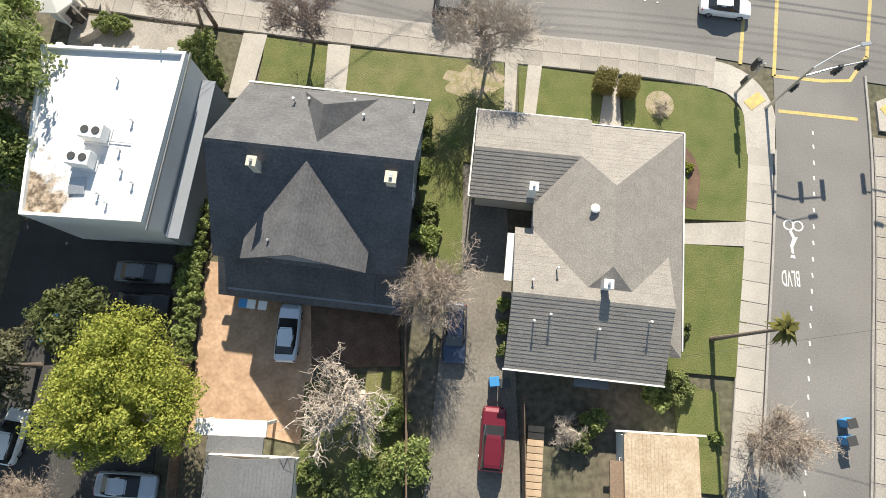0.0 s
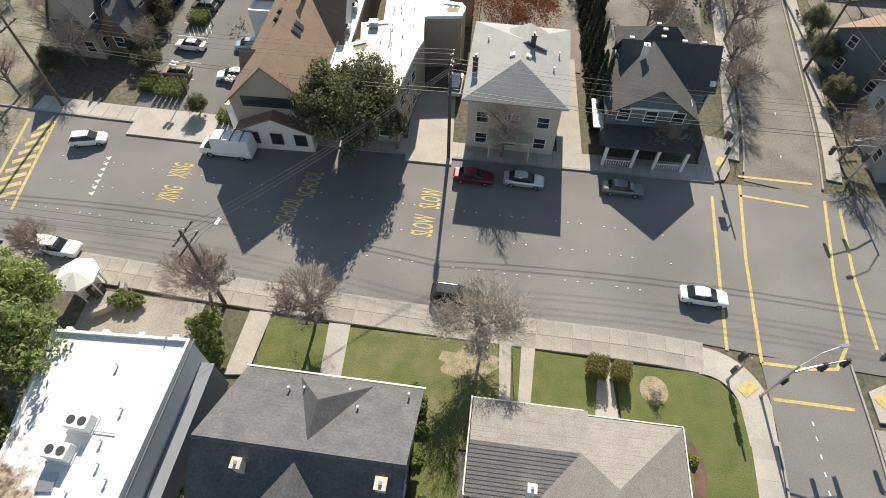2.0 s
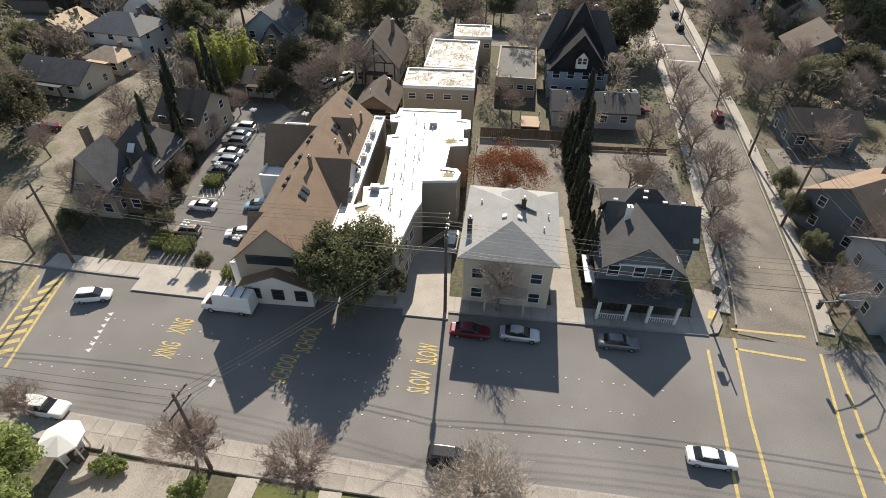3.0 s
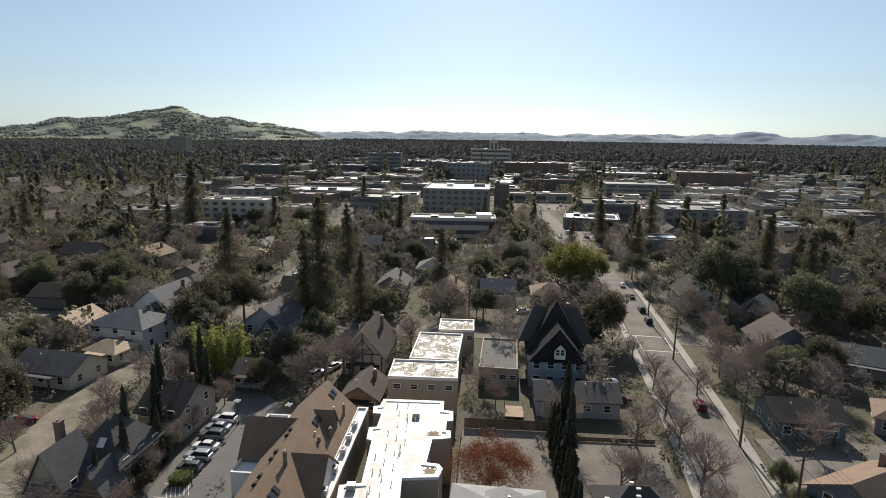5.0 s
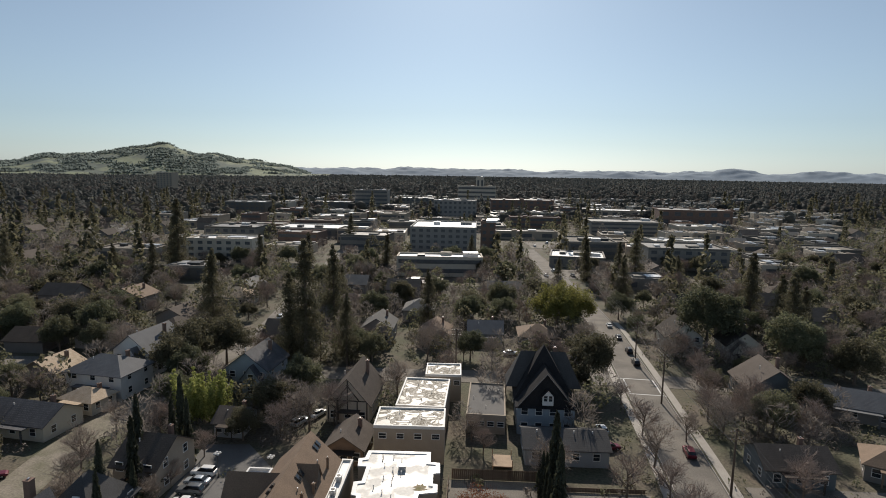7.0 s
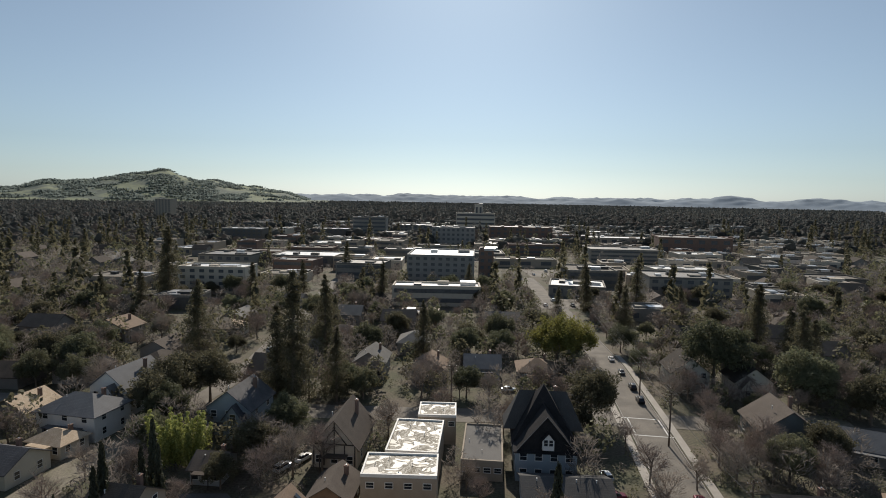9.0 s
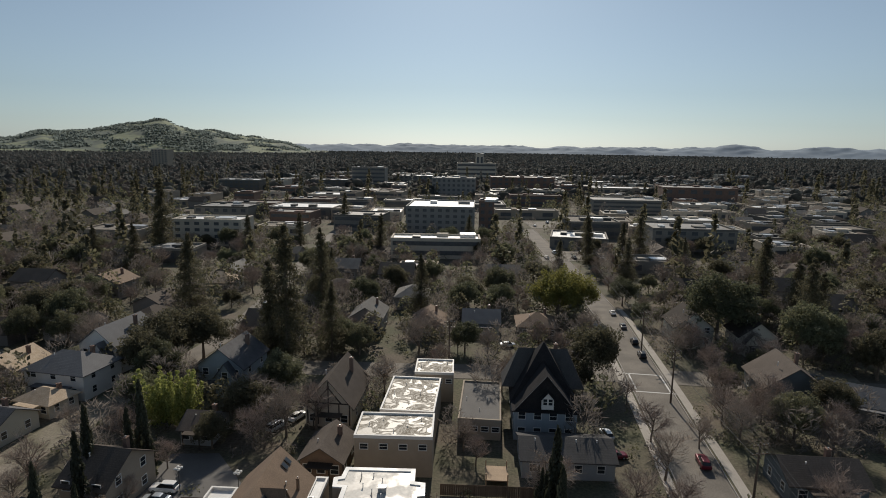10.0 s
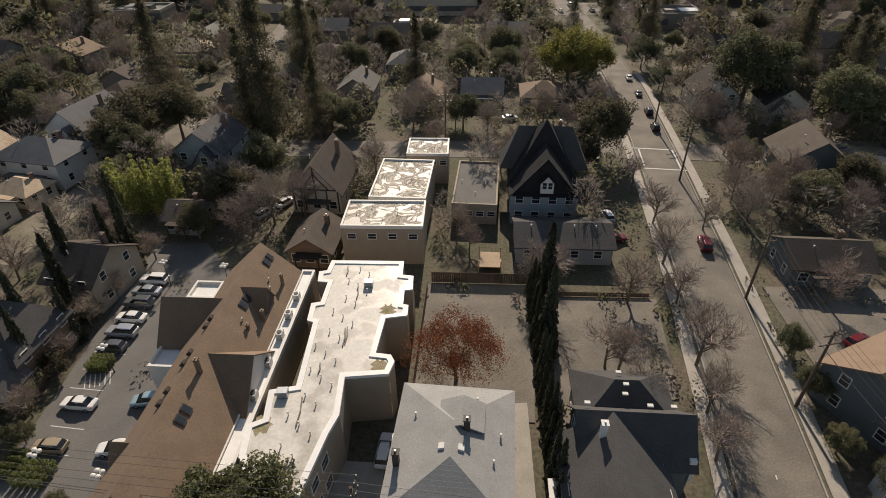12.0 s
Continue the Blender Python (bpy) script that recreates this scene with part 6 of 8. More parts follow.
for (cx, cy, w, d, r, hgt, lab) in ((0.1, 89.0, 11.2, 7.0, -4, 6.0, "cream apartment block with a ponded white flat roof"), (2.4, 100.4, 8.6, 13.0, -7, 5.6, "apartment block with a ponded white flat roof"), (6.5, 112.6, 7.2, 6.6, -4, 5.4, "small block with a ponded white flat roof"), (14.3, 103.0, 7.0, 15.0, -8, 3.2, "low building with a dull flat roof")):
    a = thing("apartment_building", pose(cx, cy, 0, 0, 0, r), lab, "building", "flat-roofed blocks")
    flat_block(a, rect_pts(w, d), hgt, STUCCO_TAN, MEMBRANE_POND if hgt > 4 else ASPHALT_LOT, 0.3, TRIM if hgt > 4 else STUCCO_TAN)
    for i in range(4):
        add_window(a, pose(-w / 2 + w * (i + 0.5) / 4, -d / 2 - 0.01, hgt - 1.4), 1.1, 0.8)
    for i in range(5):
        vent_pipe(a, -w * 0.35 + w * 0.17 * i, d * 0.3 * math.sin(i * 2.1), hgt + 0.02, 0.35, 0.05)

# long brown-roofed building
bb = thing("commercial_building", pose(-15.1, 63.1, 0, 0, 0, -5.3), "long brown-shingled building with skylights and a white side roof", "building")
mass(bb, 0, -1.9, 8.4, 31.6, 5.6, 9.6, "y", wall=STUCCO_TAN, roof=SHINGLE_BROWN, over=0.35, win=(0, 6), storeys=2)
mass(bb, 0.0, -18.0, 7.4, 1.6, 2.8, 4.4, "y", wall=STUCCO_WHITE, roof=SHINGLE_BROWN, over=0.3, win=(3, 0), storeys=1, trim=DARK_TRIM)
part("window_band", boxes((-3.0, 3.0, -17.78, -17.66, 4.7, 5.9)), WINDOW_GLASS, bb)
mass(bb, 2.71, -3.26, 4.4, 8.0, 5.4, 8.9, "x", wall=STUCCO_WHITE, roof=SHINGLE_BROWN, over=0.25, win=(0, 0))
mass(bb, 1.63, 6.28, 3.2, 2.6, 7.2, 9.2, "x", wall=DARK_TRIM, roof=SHINGLE_BROWN, over=0.15, win=(0, 0))
mass(bb, -4.4, 5.22, 6.8, 6.6, 4.6, 8.4, "x", wall=STUCCO_WHITE, roof=SHINGLE_BROWN, over=0.25, win=(1, 1), storeys=1)
mass(bb, -2.12, -11.75, 4.6, 3.4, 4.6, 6.9, "x", wall=STUCCO_WHITE, roof=SHINGLE_BROWN, over=0.25, win=(1, 1), storeys=1)
flat_block(bb, [(4.3, -17.0), (5.9, -17.0), (5.9, 14.6), (4.3, 14.6)], 5.1, STUCCO_TAN, MEMBRANE, 0.3, TRIM)
for x, y in [(-6.84, 11.52), (-5.98, 0.55), (-3.35, -15.88)]:
    flat_block(bb, rect_pts(3.4, 3.2), 4.0, STUCCO_WHITE, MEMBRANE, 0.45, TRIM, cx=x, cy=y)
for y in (-9.9, 4.8, 12.4):
    for k in (-0.55, 0.55):
        sk = part("skylight", boxes((-0.5, 0.5, -0.36, 0.36, 0, 0.1)), DARK_TRIM, bb)
        sk.matrix_basis = pose(1.3, y + k, 8.42, 0, 43.6, 0)
        part("pane", boxes((-0.42, 0.42, -0.28, 0.28, 0.1, 0.12)), WINDOW_GLASS, sk)
for y in (1.6, 0.4, -3.2, -4.6, -7.8, -9.2):
    o = part("roof_vent", bevelled(boxes((-0.3, 0.3, -0.28, 0.28, 0, 0.28)), 0.03), DARK_TRIM, bb)
    o.matrix_basis = pose(-0.9, y, 8.8, 0, -43.6, 0)
for x, y in [(2.43, 1.93), (3.23, 4.12), (2.91, 6.5), (3.36, 10.35)]:
    chimney(bb, x, y, 5.6, 7.9, SHINGLE_BROWN, 0.3)
chimney(bb, 0.91, -5.44, 8.4, 10.4, SHINGLE_BROWN, 0.35)
for k, (x, y) in enumerate(((2.5, 6.4), (2.9, 5.2), (2.2, 9.6), (2.6, 8.6), (1.8, 2.4))):
    vent_pipe(bb, x, y, 9.6 - 0.95 * x, 0.3, 0.06, False)
for y in (-5.2, -1.0, 3.0, 6.2, 9.4):
    u = part("roof_unit", bevelled(boxes((-0.35, 0.35, -0.45, 0.45, 0, 0.8)), 0.03), METAL, bb)
    u.location = (5.1, y, 5.15)
    bm = bmesh.new()
    add_tube(bm, [(0, 0, 0.8), (0, 0, 0.86)], 0.26, 10)
    part("fan_grille", bm, DARK_METAL, u)

# gabled office house left of the lot
hl = thing("house", pose(-40.0, 67.0, 0, 0, 0, -8), "steep-gabled stucco house with tall chimney and skylights", "house")
mass(hl, 0.4, 1.2, 7.2, 8.4, 4.8, 8.9, "x", hip=True, wall=WOOD_FENCE, roof=SHINGLE_SLATE, over=0.4, win=(2, 3), storeys=2)
mass(hl, -1.6, -5.0, 5.0, 5.2, 4.2, 8.8, "y", wall=STUCCO_TAN, roof=SHINGLE_DARK, over=0.35, win=(2, 2), storeys=2)
mass(hl, 2.6, -4.4, 3.4, 3.6, 3.2, 6.0, "y", wall=WOOD_FENCE, roof=SHINGLE_DARK, over=0.3, win=(1, 1), storeys=1)
chimney(hl, -3.6, -2.6, 4.0, 9.9, BRICK_RED, 0.8)
for x, y, a in ((0.6, -1.6, 0),):
    s = part("skylight", boxes((-0.45, 0.45, -0.6, 0.6, 0, 0.12)), TRIM, hl)
    s.matrix_basis = pose(x + 0.4, y, 6.75, 44, 0, 0)

# more houses: x, y, rot, w, d, eave, ridge, axis, hip, wall, roof, storeys, words
HOUSES = (
    (-10.8, 106.0, -8, 8.0, 12.0, 4.0, 8.6, "y", False, STUCCO_CREAM, SHINGLE_MIX, 1, "half-timbered house with a brown gable roof"),
    (-9.8, 88.8, -8, 6.0, 7.5, 3.0, 5.0, "y", False, WOOD_FENCE, SHINGLE_MIX, 1, "small brown gabled cottage"),
    (58.6, 81.0, -7, 10.0, 7.2, 3.2, 5.2, "x", False, SIDING_GREEN, SHINGLE_MIX, 1, "slate-coloured bungalow with a porch rail"),
    (53.0, 58.0, 22, 12.0, 9.5, 4.8, 7.8, "x", False, SIDING_GREEN, SHINGLE_BROWN, 2, "green house with an orange-brown gable roof and dormer"),
    (50.0, 44.5, -6, 11.0, 9.0, 5.6, 8.6, "x", False, SIDING_GREY, SHINGLE_GREY, 2, "slate-blue house with a pillared porch"),
    (-66.5, 98.5, -14, 12.5, 8.0, 3.0, 5.2, "x", False, SIDING_CREAM, SHINGLE_DARK, 1, "bungalow with a dark shingle roof"),
    (-62.0, 107.0, -18, 7.5, 5.5, 2.8, 4.2, "x", True, STUCCO_CREAM, SHINGLE_SANDY, 1, "small cream garage with a sandy roof"),
    (-62.6, 116.0, -14, 13.0, 9.0, 5.2, 7.6, "x", True, STUCCO_WHITE, SHINGLE_GREY, 2, "white house with a grey hipped roof"),
    (-60.5, 129.0, -14, 9.0, 12.0, 6.0, 9.5, "y", False, STUCCO_WHITE, SHINGLE_GREY, 2, "white gabled house with a grey roof"),
    (-33.0, 118.0, -10, 9.0, 10.0, 5.6, 9.0, "y", False, SIDING_BLUE, SHINGLE_DARK, 2, "blue house with white trim and gabled bay"),
    (-37.5, 81.5, -12, 6.6, 9.0, 4.6, 7.4, "x", False, STUCCO_TAN, SHINGLE_MIX, 2, "tan two-storey house among cypresses"),
    (-31.0, 97.5, -8, 5.0, 6.0, 2.8, 4.4, "x", False, SIDING_GREY, SHINGLE_MIX, 1, "small grey shed beyond the parking lot"),
    (73.5, 110, -12, 11.0, 10.0, 4.0, 8.0, "y", False, SIDING_GREEN, SHINGLE_MIX, 1, "large gabled house with a weathered roof"),
    (86.0, 103, -30, 14.0, 8.0, 3.0, 5.2, "x", False, SIDING_MIX, SHINGLE_GREY, 1, "long low house with a grey roof"),
    (75.5, 80.0, -35, 9.0, 7.0, 3.0, 5.0, "x", True, SIDING_MIX, SHINGLE_BROWN, 1, "low house with a red-brown hipped roof"),
    (70.0, 142, -8, 9.0, 9.0, 5.0, 8.6, "y", False, SIDING_CREAM, SHINGLE_MIX, 2, "white gabled house among trees"),
    (82.5, 136, -8, 8.5, 8.0, 4.6, 7.8, "y", False, SIDING_CREAM, SHINGLE_MIX, 1, "cream gabled cottage among trees"),
    (19.5, 150, -6, 9.0, 8.0, 3.4, 5.8, "x", False, SIDING_GREY, SHINGLE_GREY, 1, "grey bungalow with a gabled porch"),
    (-9.5, 152, -6, 8.0, 10.0, 4.4, 7.0, "y", False, SIDING_MIX, SHINGLE_PALE, 1, "gabled house with a pale roof"),
    (1.5, 173, -6, 9.0, 10.0, 4.0, 6.4, "x", True, SIDING_MIX, SHINGLE_PALE, 1, "pale-roofed house among trees"),
    (33.5, 148, -6, 10.0, 9.0, 3.2, 5.4, "x", True, SIDING_MIX, SHINGLE_BROWN, 1, "brown-roofed bungalow"),
    (6.0, 150, -6, 8.0, 9.0, 3.2, 5.6, "y", False, SIDING_MIX, SHINGLE_BROWN, 1, "brown gabled bungalow"),
    (-92, 184, -12, 12.0, 9.0, 5.0, 7.6, "y", False, SIDING_MIX, SHINGLE_BROWN, 2, "tan house with a brown gable roof"),
    (-62, 192, -8, 13.0, 9.0, 3.4, 5.8, "x", True, SIDING_CREAM, SHINGLE_SANDY, 1, "bungalow with a sandy roof"),
    (-78, 122, -14, 9.0, 8.0, 3.2, 5.4, "y", False, SIDING_MIX, SHINGLE_SANDY, 1, "tan-roofed bungalow"),
    (-23, 211, -6, 10.0, 9.0, 4.0, 6.6, "x", False, SIDING_MIX, SHINGLE_PALE, 1, "grey-roofed house among trees"),
)
for x, y, r, w, d, e, rg, ax, hip, wl, rf, st_, lab in HOUSES:
    lab += " among gardens" if len(lab.split()) < 4 else ""
    h = thing("house", pose(x, y, 0, 0, 0, r), lab, "house")
    if "half-timbered" in lab:
        TIMBERED = h
    mass(h, 0, 0, w, d, e, rg, ax, hip, wl, rf, 0.5, win=(3, 2), storeys=st_)
    if e > 4.5 and not hip:
        q = 1 if x < 0 else -1
        mass(h, 0.18 * w * q, -d * 0.5, w * 0.42, d * 0.3, e * 0.75, (e + rg) * 0.46, "y", False, wl, rf, 0.35, win=(1, 0), storeys=st_)
    chimney(h, w * 0.22, d * 0.2, e, rg + 0.5, BRICK_RED, 0.6)
    vent_pipe(h, -w * 0.2, -d * 0.15, rg - 0.9, 0.5)
    part("porch_roof", boxes((-w * 0.3, w * 0.3, -d / 2 - 1.6, -d / 2, 2.4, 2.55), (-w * 0.28, -w * 0.25, -d / 2 - 1.5, -d / 2 - 1.4, 0, 2.4), (w * 0.25, w * 0.28, -d / 2 - 1.5, -d / 2 - 1.4, 0, 2.4)), rf, h)
for (a, b), (c, d) in (((-3.4, 4.2), (3.4, 4.2)), ((-2.2, 4.2), (0.2, 7.2)), ((2.2, 4.2), (-0.2, 7.2)), ((0, 1.2), (0, 8.0)), ((-3.6, 0.4), (-3.6, 4.1)), ((3.6, 0.4), (3.6, 4.1)), ((-1.8, 0.4), (-1.8, 4.1)), ((1.8, 0.4), (1.8, 4.1))):
    o = part("timber", boxes((0, math.dist((a, b), (c, d)), -0.06, 0.04, -0.1, 0.1)), DARK_TRIM, TIMBERED)
    o.matrix_basis = pose(a, -6.03, b, 0, -math.degrees(math.atan2(d - b, c - a)), 0)
th = thing("house", pose(24.6, 101.8, 0, 0, 0, -6.5), "tall pale-blue house under steep dark shingled gables", "house")
mass(th, 0, 0, 10.0, 14.0, 5.2, 6.6, "x", hip=True, wall=SIDING_BLUE, roof=SHINGLE_BLACK, over=0.4, win=(4, 3), storeys=2)
mass(th, 0.1, 2.0, 10.6, 10.8, 0.2, 9.0, hip=True, wall=SHINGLE_BLACK, roof=SHINGLE_BLACK, over=0.3, win=(0, 0), base=5.2, ends=(-1.6, -1.2))
mass(th, 0, -3.6, 9.4, 6.4, 0.2, 6.0, "y", wall=SHINGLE_BLACK, roof=SHINGLE_BLACK, over=0.35, win=(0, 0), base=5.2)
mass(th, 0.2, 2.6, 13.4, 5.0, 0.2, 5.6, hip=True, wall=SHINGLE_BLACK, roof=SHINGLE_SLATE, over=0.3, win=(0, 0), base=6.6)
mass(th, 0.2, -7.0, 1.9, 1.2, 1.6, 2.7, "y", wall=TRIM, roof=SHINGLE_BLACK, over=0.2, win=(0, 0), base=6.0)
for k in (-0.42, 0.42):
    add_window(th, pose(0.2 + k, -7.62, 7.0), 0.6, 1.0)
for half, low, top, y in ((4.95, 5.15, 11.2, -7.18),):
    for sgn in (-1, 1):
        bm = bmesh.new()
        add_prism(bm, [(sgn * half, low), (0, top - 0.1), (0, top + 0.03), (sgn * half, low + 0.13)], y, y + 0.05, "y")
        part("barge_board", bm, SHINGLE_GREY, th)
chimney(th, 2.6, 4.0, 8.0, 12.6, BRICK_RED, 0.6)
# low annex
gf = thing("annex", pose(25.2, 88.0, 0, 0, 0, -5), "grey flat-roofed annex with white fascia", "building")
mass(gf, 0, 0, 13.2, 7.6, 3.0, 4.5, "x", wall=SIDING_GREY, roof=SHINGLE_SLATE, over=0.4, win=(0, 1), storeys=1)
for i in range(4):
    add_window(gf, pose(-5 + 3.2 * i, -3.82, 1.7), 1.0, 1.1)
    vent_pipe(gf, -4.5 + 3 * i, -0.8, 4.1, 0.4, 0.07)

# parked cars
k = 0
for x, y, r, kd, c, lab in ((-30.6, 61.6, 172, "sedan", WHITE, "white sedan in the parking lot"), (-31.0, 69.9, 172, "hatch", GREYP, "grey hatchback in the parking lot"), (-30.9, 72.4, 172, "suv", SILVER, "pale SUV in the parking lot"), (-30.9, 75.0, 172, "sedan", WHITE, "white sedan in the parking lot"), (-31.1, 77.8, 172, "suv", GREYP, "grey SUV in the parking lot"), (-31.1, 80.2, 172, "sedan", SILVER, "silver sedan in the parking lot"), (-31.0, 82.6, 172, "suv", WHITE, "white SUV in the parking lot"), (-23.6, 61.8, 185, "hatch", TEAL, "pale blue car nosed to the building"), (-24.2, 56.0, 185, "sedan", WHITE, "white car nosed to the building"), (1.6, 54.6, 82, "suv", WHITE, "white pickup-like SUV in the driveway"), (-30.8, 56.4, 175, "hatch", paint("tan", (0.42, 0.34, 0.24), 0.2), "tan car behind a hedge"), (-37.6, 81.5, 60, "suv", BLUEP, "blue car beside the tan house"), (55.5, 67.1, 20, "hatch", paint("bright_red", (0.45, 0.03, 0.03), 0.1), "red car in a side drive"),
        (34.4, 96.0, 95, "hatch", SILVER, "silver hatchback in a drive"), (33.6, 89.6, 5, "sedan", REDP, "red car in a drive"), (46.3, 87.5, 78, "suv", REDP, "dark red SUV on the side street"), (56.0, 140, 80, "suv", BLACK, "dark SUV parked on the side street"), (57.6, 152, 80, "sedan", GREYP, "grey sedan parked on the side street"), (59.0, 164, 80, "sedan", WHITE, "white sedan parked on the side street"), (54.3, 131, 80, "suv", BLACK, "black SUV parked on the side street"), (66.0, 66.5, 20, "suv", WHITE, "white SUV in a side drive"), (64.5, 63.8, 20, "sedan", SILVER, "silver sedan in a side drive"), (-61.5, 82.0, 30, "sedan", REDP, "red car in a front drive"), (-64.5, 81.5, 70, "suv", GREYP, "grey SUV in a front drive"), (-50.0, 76.0, 80, "suv", BLACK, "dark car beside the hedge"), (82.5, 118.5, 10, "sedan", WHITE, "white car in a far drive"), (85.5, 118.0, 10, "sedan", GREYP, "grey car in a far drive"), (-17.5, 103, 60, "sedan", WHITE, "white car under bare trees"), (-20.2, 99.5, 60, "suv", SILVER, "silver car under bare trees"), (-40.5, 150, 85, "sedan", WHITE, "white car on the narrow street"), (-41.5, 172, 85, "suv", SILVER, "silver car on the narrow street"), (24.6, 138, 5, "sedan", SILVER, "silver car by the bungalow")):
    car(kd, c, x, y, r, lab, 0.03, size=0.82)

def globe_lamp(x, y):
    """A lot lamp: post, crossed arms and four white globes."""
    g = thing("globe_lamp", pose(x, y, 0.03, 0, 0, 30), "lot lamp post with four white glass globes", "street lamp", "globe lamps in the lot")
    bm = bmesh.new()
    add_tube(bm, [(0, 0, 0), (0, 0, 0.25), (0, 0, 3.7)], [0.12, 0.06, 0.05], 8)
    part("post", bm, DARK_METAL, g)
    for k in range(4):
        dx, dy = 0.36 * math.cos(k * math.pi / 2), 0.36 * math.sin(k * math.pi / 2)
        bm = bmesh.new()
        add_tube(bm, [(0, 0, 3.6), (dx, dy, 3.66), (dx, dy, 3.75)], 0.025, 6)
        part("arm", bm, DARK_METAL, g)
        bm = bmesh.new()
        add_tube(bm, [(dx, dy, 3.72), (dx, dy, 3.78), (dx, dy, 3.9), (dx, dy, 4.0), (dx, dy, 4.06)], [0.08, 0.19, 0.24, 0.18, 0.06], 10)
        part("globe", bm, TRIM, g)
    return g


for x, y in ((-29.2, 66.3), (-29.0, 53.2), (-22.4, 50.9), (-28.6, 81.8), (-20.4, 80.7)):
    globe_lamp(x, y)


def clipped_hedge(x, y, w, d, h, rot):
    rr = np.random.default_rng(int(x * 7) % 97)
    cs = np.stack(np.meshgrid(np.linspace(-w / 2, w / 2, 5), np.linspace(-d / 2, d / 2, 4), np.linspace(0.2, h, 3)), -1).reshape(-1, 3)
    me = fast_mesh("box_hedge", *leaf_cards(rr, cs, np.full(len(cs), 0.3), 90, 0.08), LEAF_GREEN)
    solid("box_hedge", me, LEAF_GREEN, pose(x, y, 0.0, 0, 0, rot), "clipped green hedge block in the parking lot", "shrub", "clipped hedges in the lot")


for x, y, w, d in ((-31.0, 67.2, 2.0, 1.6), (-30.6, 53.4, 2.6, 2.0), (-33.2, 54.5, 1.4, 2.2), (-22.6, 48.6, 2.6, 1.2)):
    clipped_hedge(x, y, w, d, 1.0, -6)
# trees across the street
ever = leafy_mesh(31, 4.9, 3.7, 1.4, 300, 85, 0.17, LEAF_OAK, lump_r=0.75)
tree(-9.2, 45.0, trunk_mesh(5, 0.35), ever, "large dark evergreen oak beside the brown building", 0, 1.05)
tree(-4.6, 44.6, trunk_mesh(2.5, 0.14), leafy_mesh(33, 1.6, 1.6, 1.6, 40, 40, 0.14, LEAF_OLIVE), "small evergreen at the curb")
rust = leafy_mesh(35, 4.6, 1.9, 2.6, 300, 60, 0.085, LEAF_RUST, lump_r=0.8)
rb = bare_tree_mesh(36, 2.7, 1.1, 0.2, (6, 5, 5, 4), twig=TWIG_RED)
rt = tree(8.8, 63.6, rb[0], rust, "spreading tree with sparse rust-red leaves", 0, 1.1)
part("twig_crown", rb[1], None, rt)
LOT_BUSH = [leafy_mesh(37 + i, 1.7, 1.3, 0.2, 46, 44, 0.13, m) for i, m in enumerate((LEAF_OLIVE, LEAF_DARK))]
MTR_SMALL = trunk_mesh(1.6, 0.08)
CYPRESS = conifer_mesh(41, 14, 1.25, LEAF_CYPRESS, 60, 11, 0.02)
TR = trunk_mesh(5, 0.16)
for k in range(21):
    tree(16.6 + 0.13 * k + 0.25 * (k % 2), 48.2 + 1.5 * k, TR, CYPRESS, "dark columnar cypress in a row", k * 70, 0.42 + 0.05 * (k * 7 % 4), group="cypress row")
for x, y, q in ((19.6, 71.6, 1.05), (19.0, 66.5, 0.92), (20.3, 76.5, 0.6)):
    tree(x, y, TR, CYPRESS, "tall dark columnar cypress in a row", x * 40 % 360, q, group="cypress row")
for k, (x, y, s) in enumerate(((-37.0, 66.0, 0.72), (-38.8, 69.9, 0.85), (-35.6, 71.5, 0.6), (-37.6, 75.5, 0.9), (-39.6, 81.0, 0.95), (-36.2, 84.5, 0.8), (-38.2, 62.0, 0.55), (-37.4, 90.5, 0.9), (-34.8, 86.5, 0.75))):
    tree(x, y, TR, CYPRESS, "dark columnar cypress beside the parking lot", k * 50, s, group="cypresses at the lot")
for k in range(11):
    tree(-35.2 - 0.12 * k - 0.6 * (k % 3), 57.5 + 3.0 * k, MTR_SMALL, LOT_BUSH[k % 2], "dark evergreen shrub along the parking lot", k * 67, 0.75 + 0.13 * (k * 5 % 4), "shrub", "shrub", "shrubs along the lot")
BAMBOO = plume_mesh(43, 4.8, 2.6, 5.5, 9.8, 40, LEAF_BAMBOO)
tree(-38.6, 102.5, TR, BAMBOO, "dense pale green bamboo clump")
MIDTREE = [leafy_mesh(50 + i, 3.8, 3.9, 0.5, 170, 110, 0.15, m) for i, m in enumerate((LEAF_MID, LEAF_OLIVE, LEAF_DARK))]
REDWOOD = [ragged_conifer(60 + i, 28, 4.8 + 0.5 * i, LEAF_DARK) for i in range(2)]
RTR, MTR = trunk_mesh(24, 0.45), trunk_mesh(4, 0.22)
MB = [bare_tree_mesh(70 + i, 4.6, 1.05, 0.2, (8, 6, 6, 4), twig=(TWIG, TWIG_RED, TWIG_RED)[i], first=0.3, ball=(3.0, 2.7, 4.8, 800, 0.9, 0.013)) for i in range(3)]
for k, (x, y, s) in enumerate(((-24.5, 127, 1.08), (-53.0, 148, 0.88), (-104, 247, 1.15), (-25, 171, 0.82), (-66, 238, 0.66), (-39, 329, 0.72), (-13, 247, 0.66), (-154, 215, 0.76), (73, 236, 0.68), (94, 234, 0.78), (99, 159, 0.84), (98, 139, 0.76), (-28.5, 129, 0.8), (104, 143, 0.6), (88, 237, 0.6))):
    tree(x, y, RTR, REDWOOD[k % 2], "tall ragged dark redwood tree", k * 80, s, group="redwoods")
WILLOW = leafy_mesh(58, 4.0, 3.9, 0.4, 170, 110, 0.15, LEAF_WILLOW)
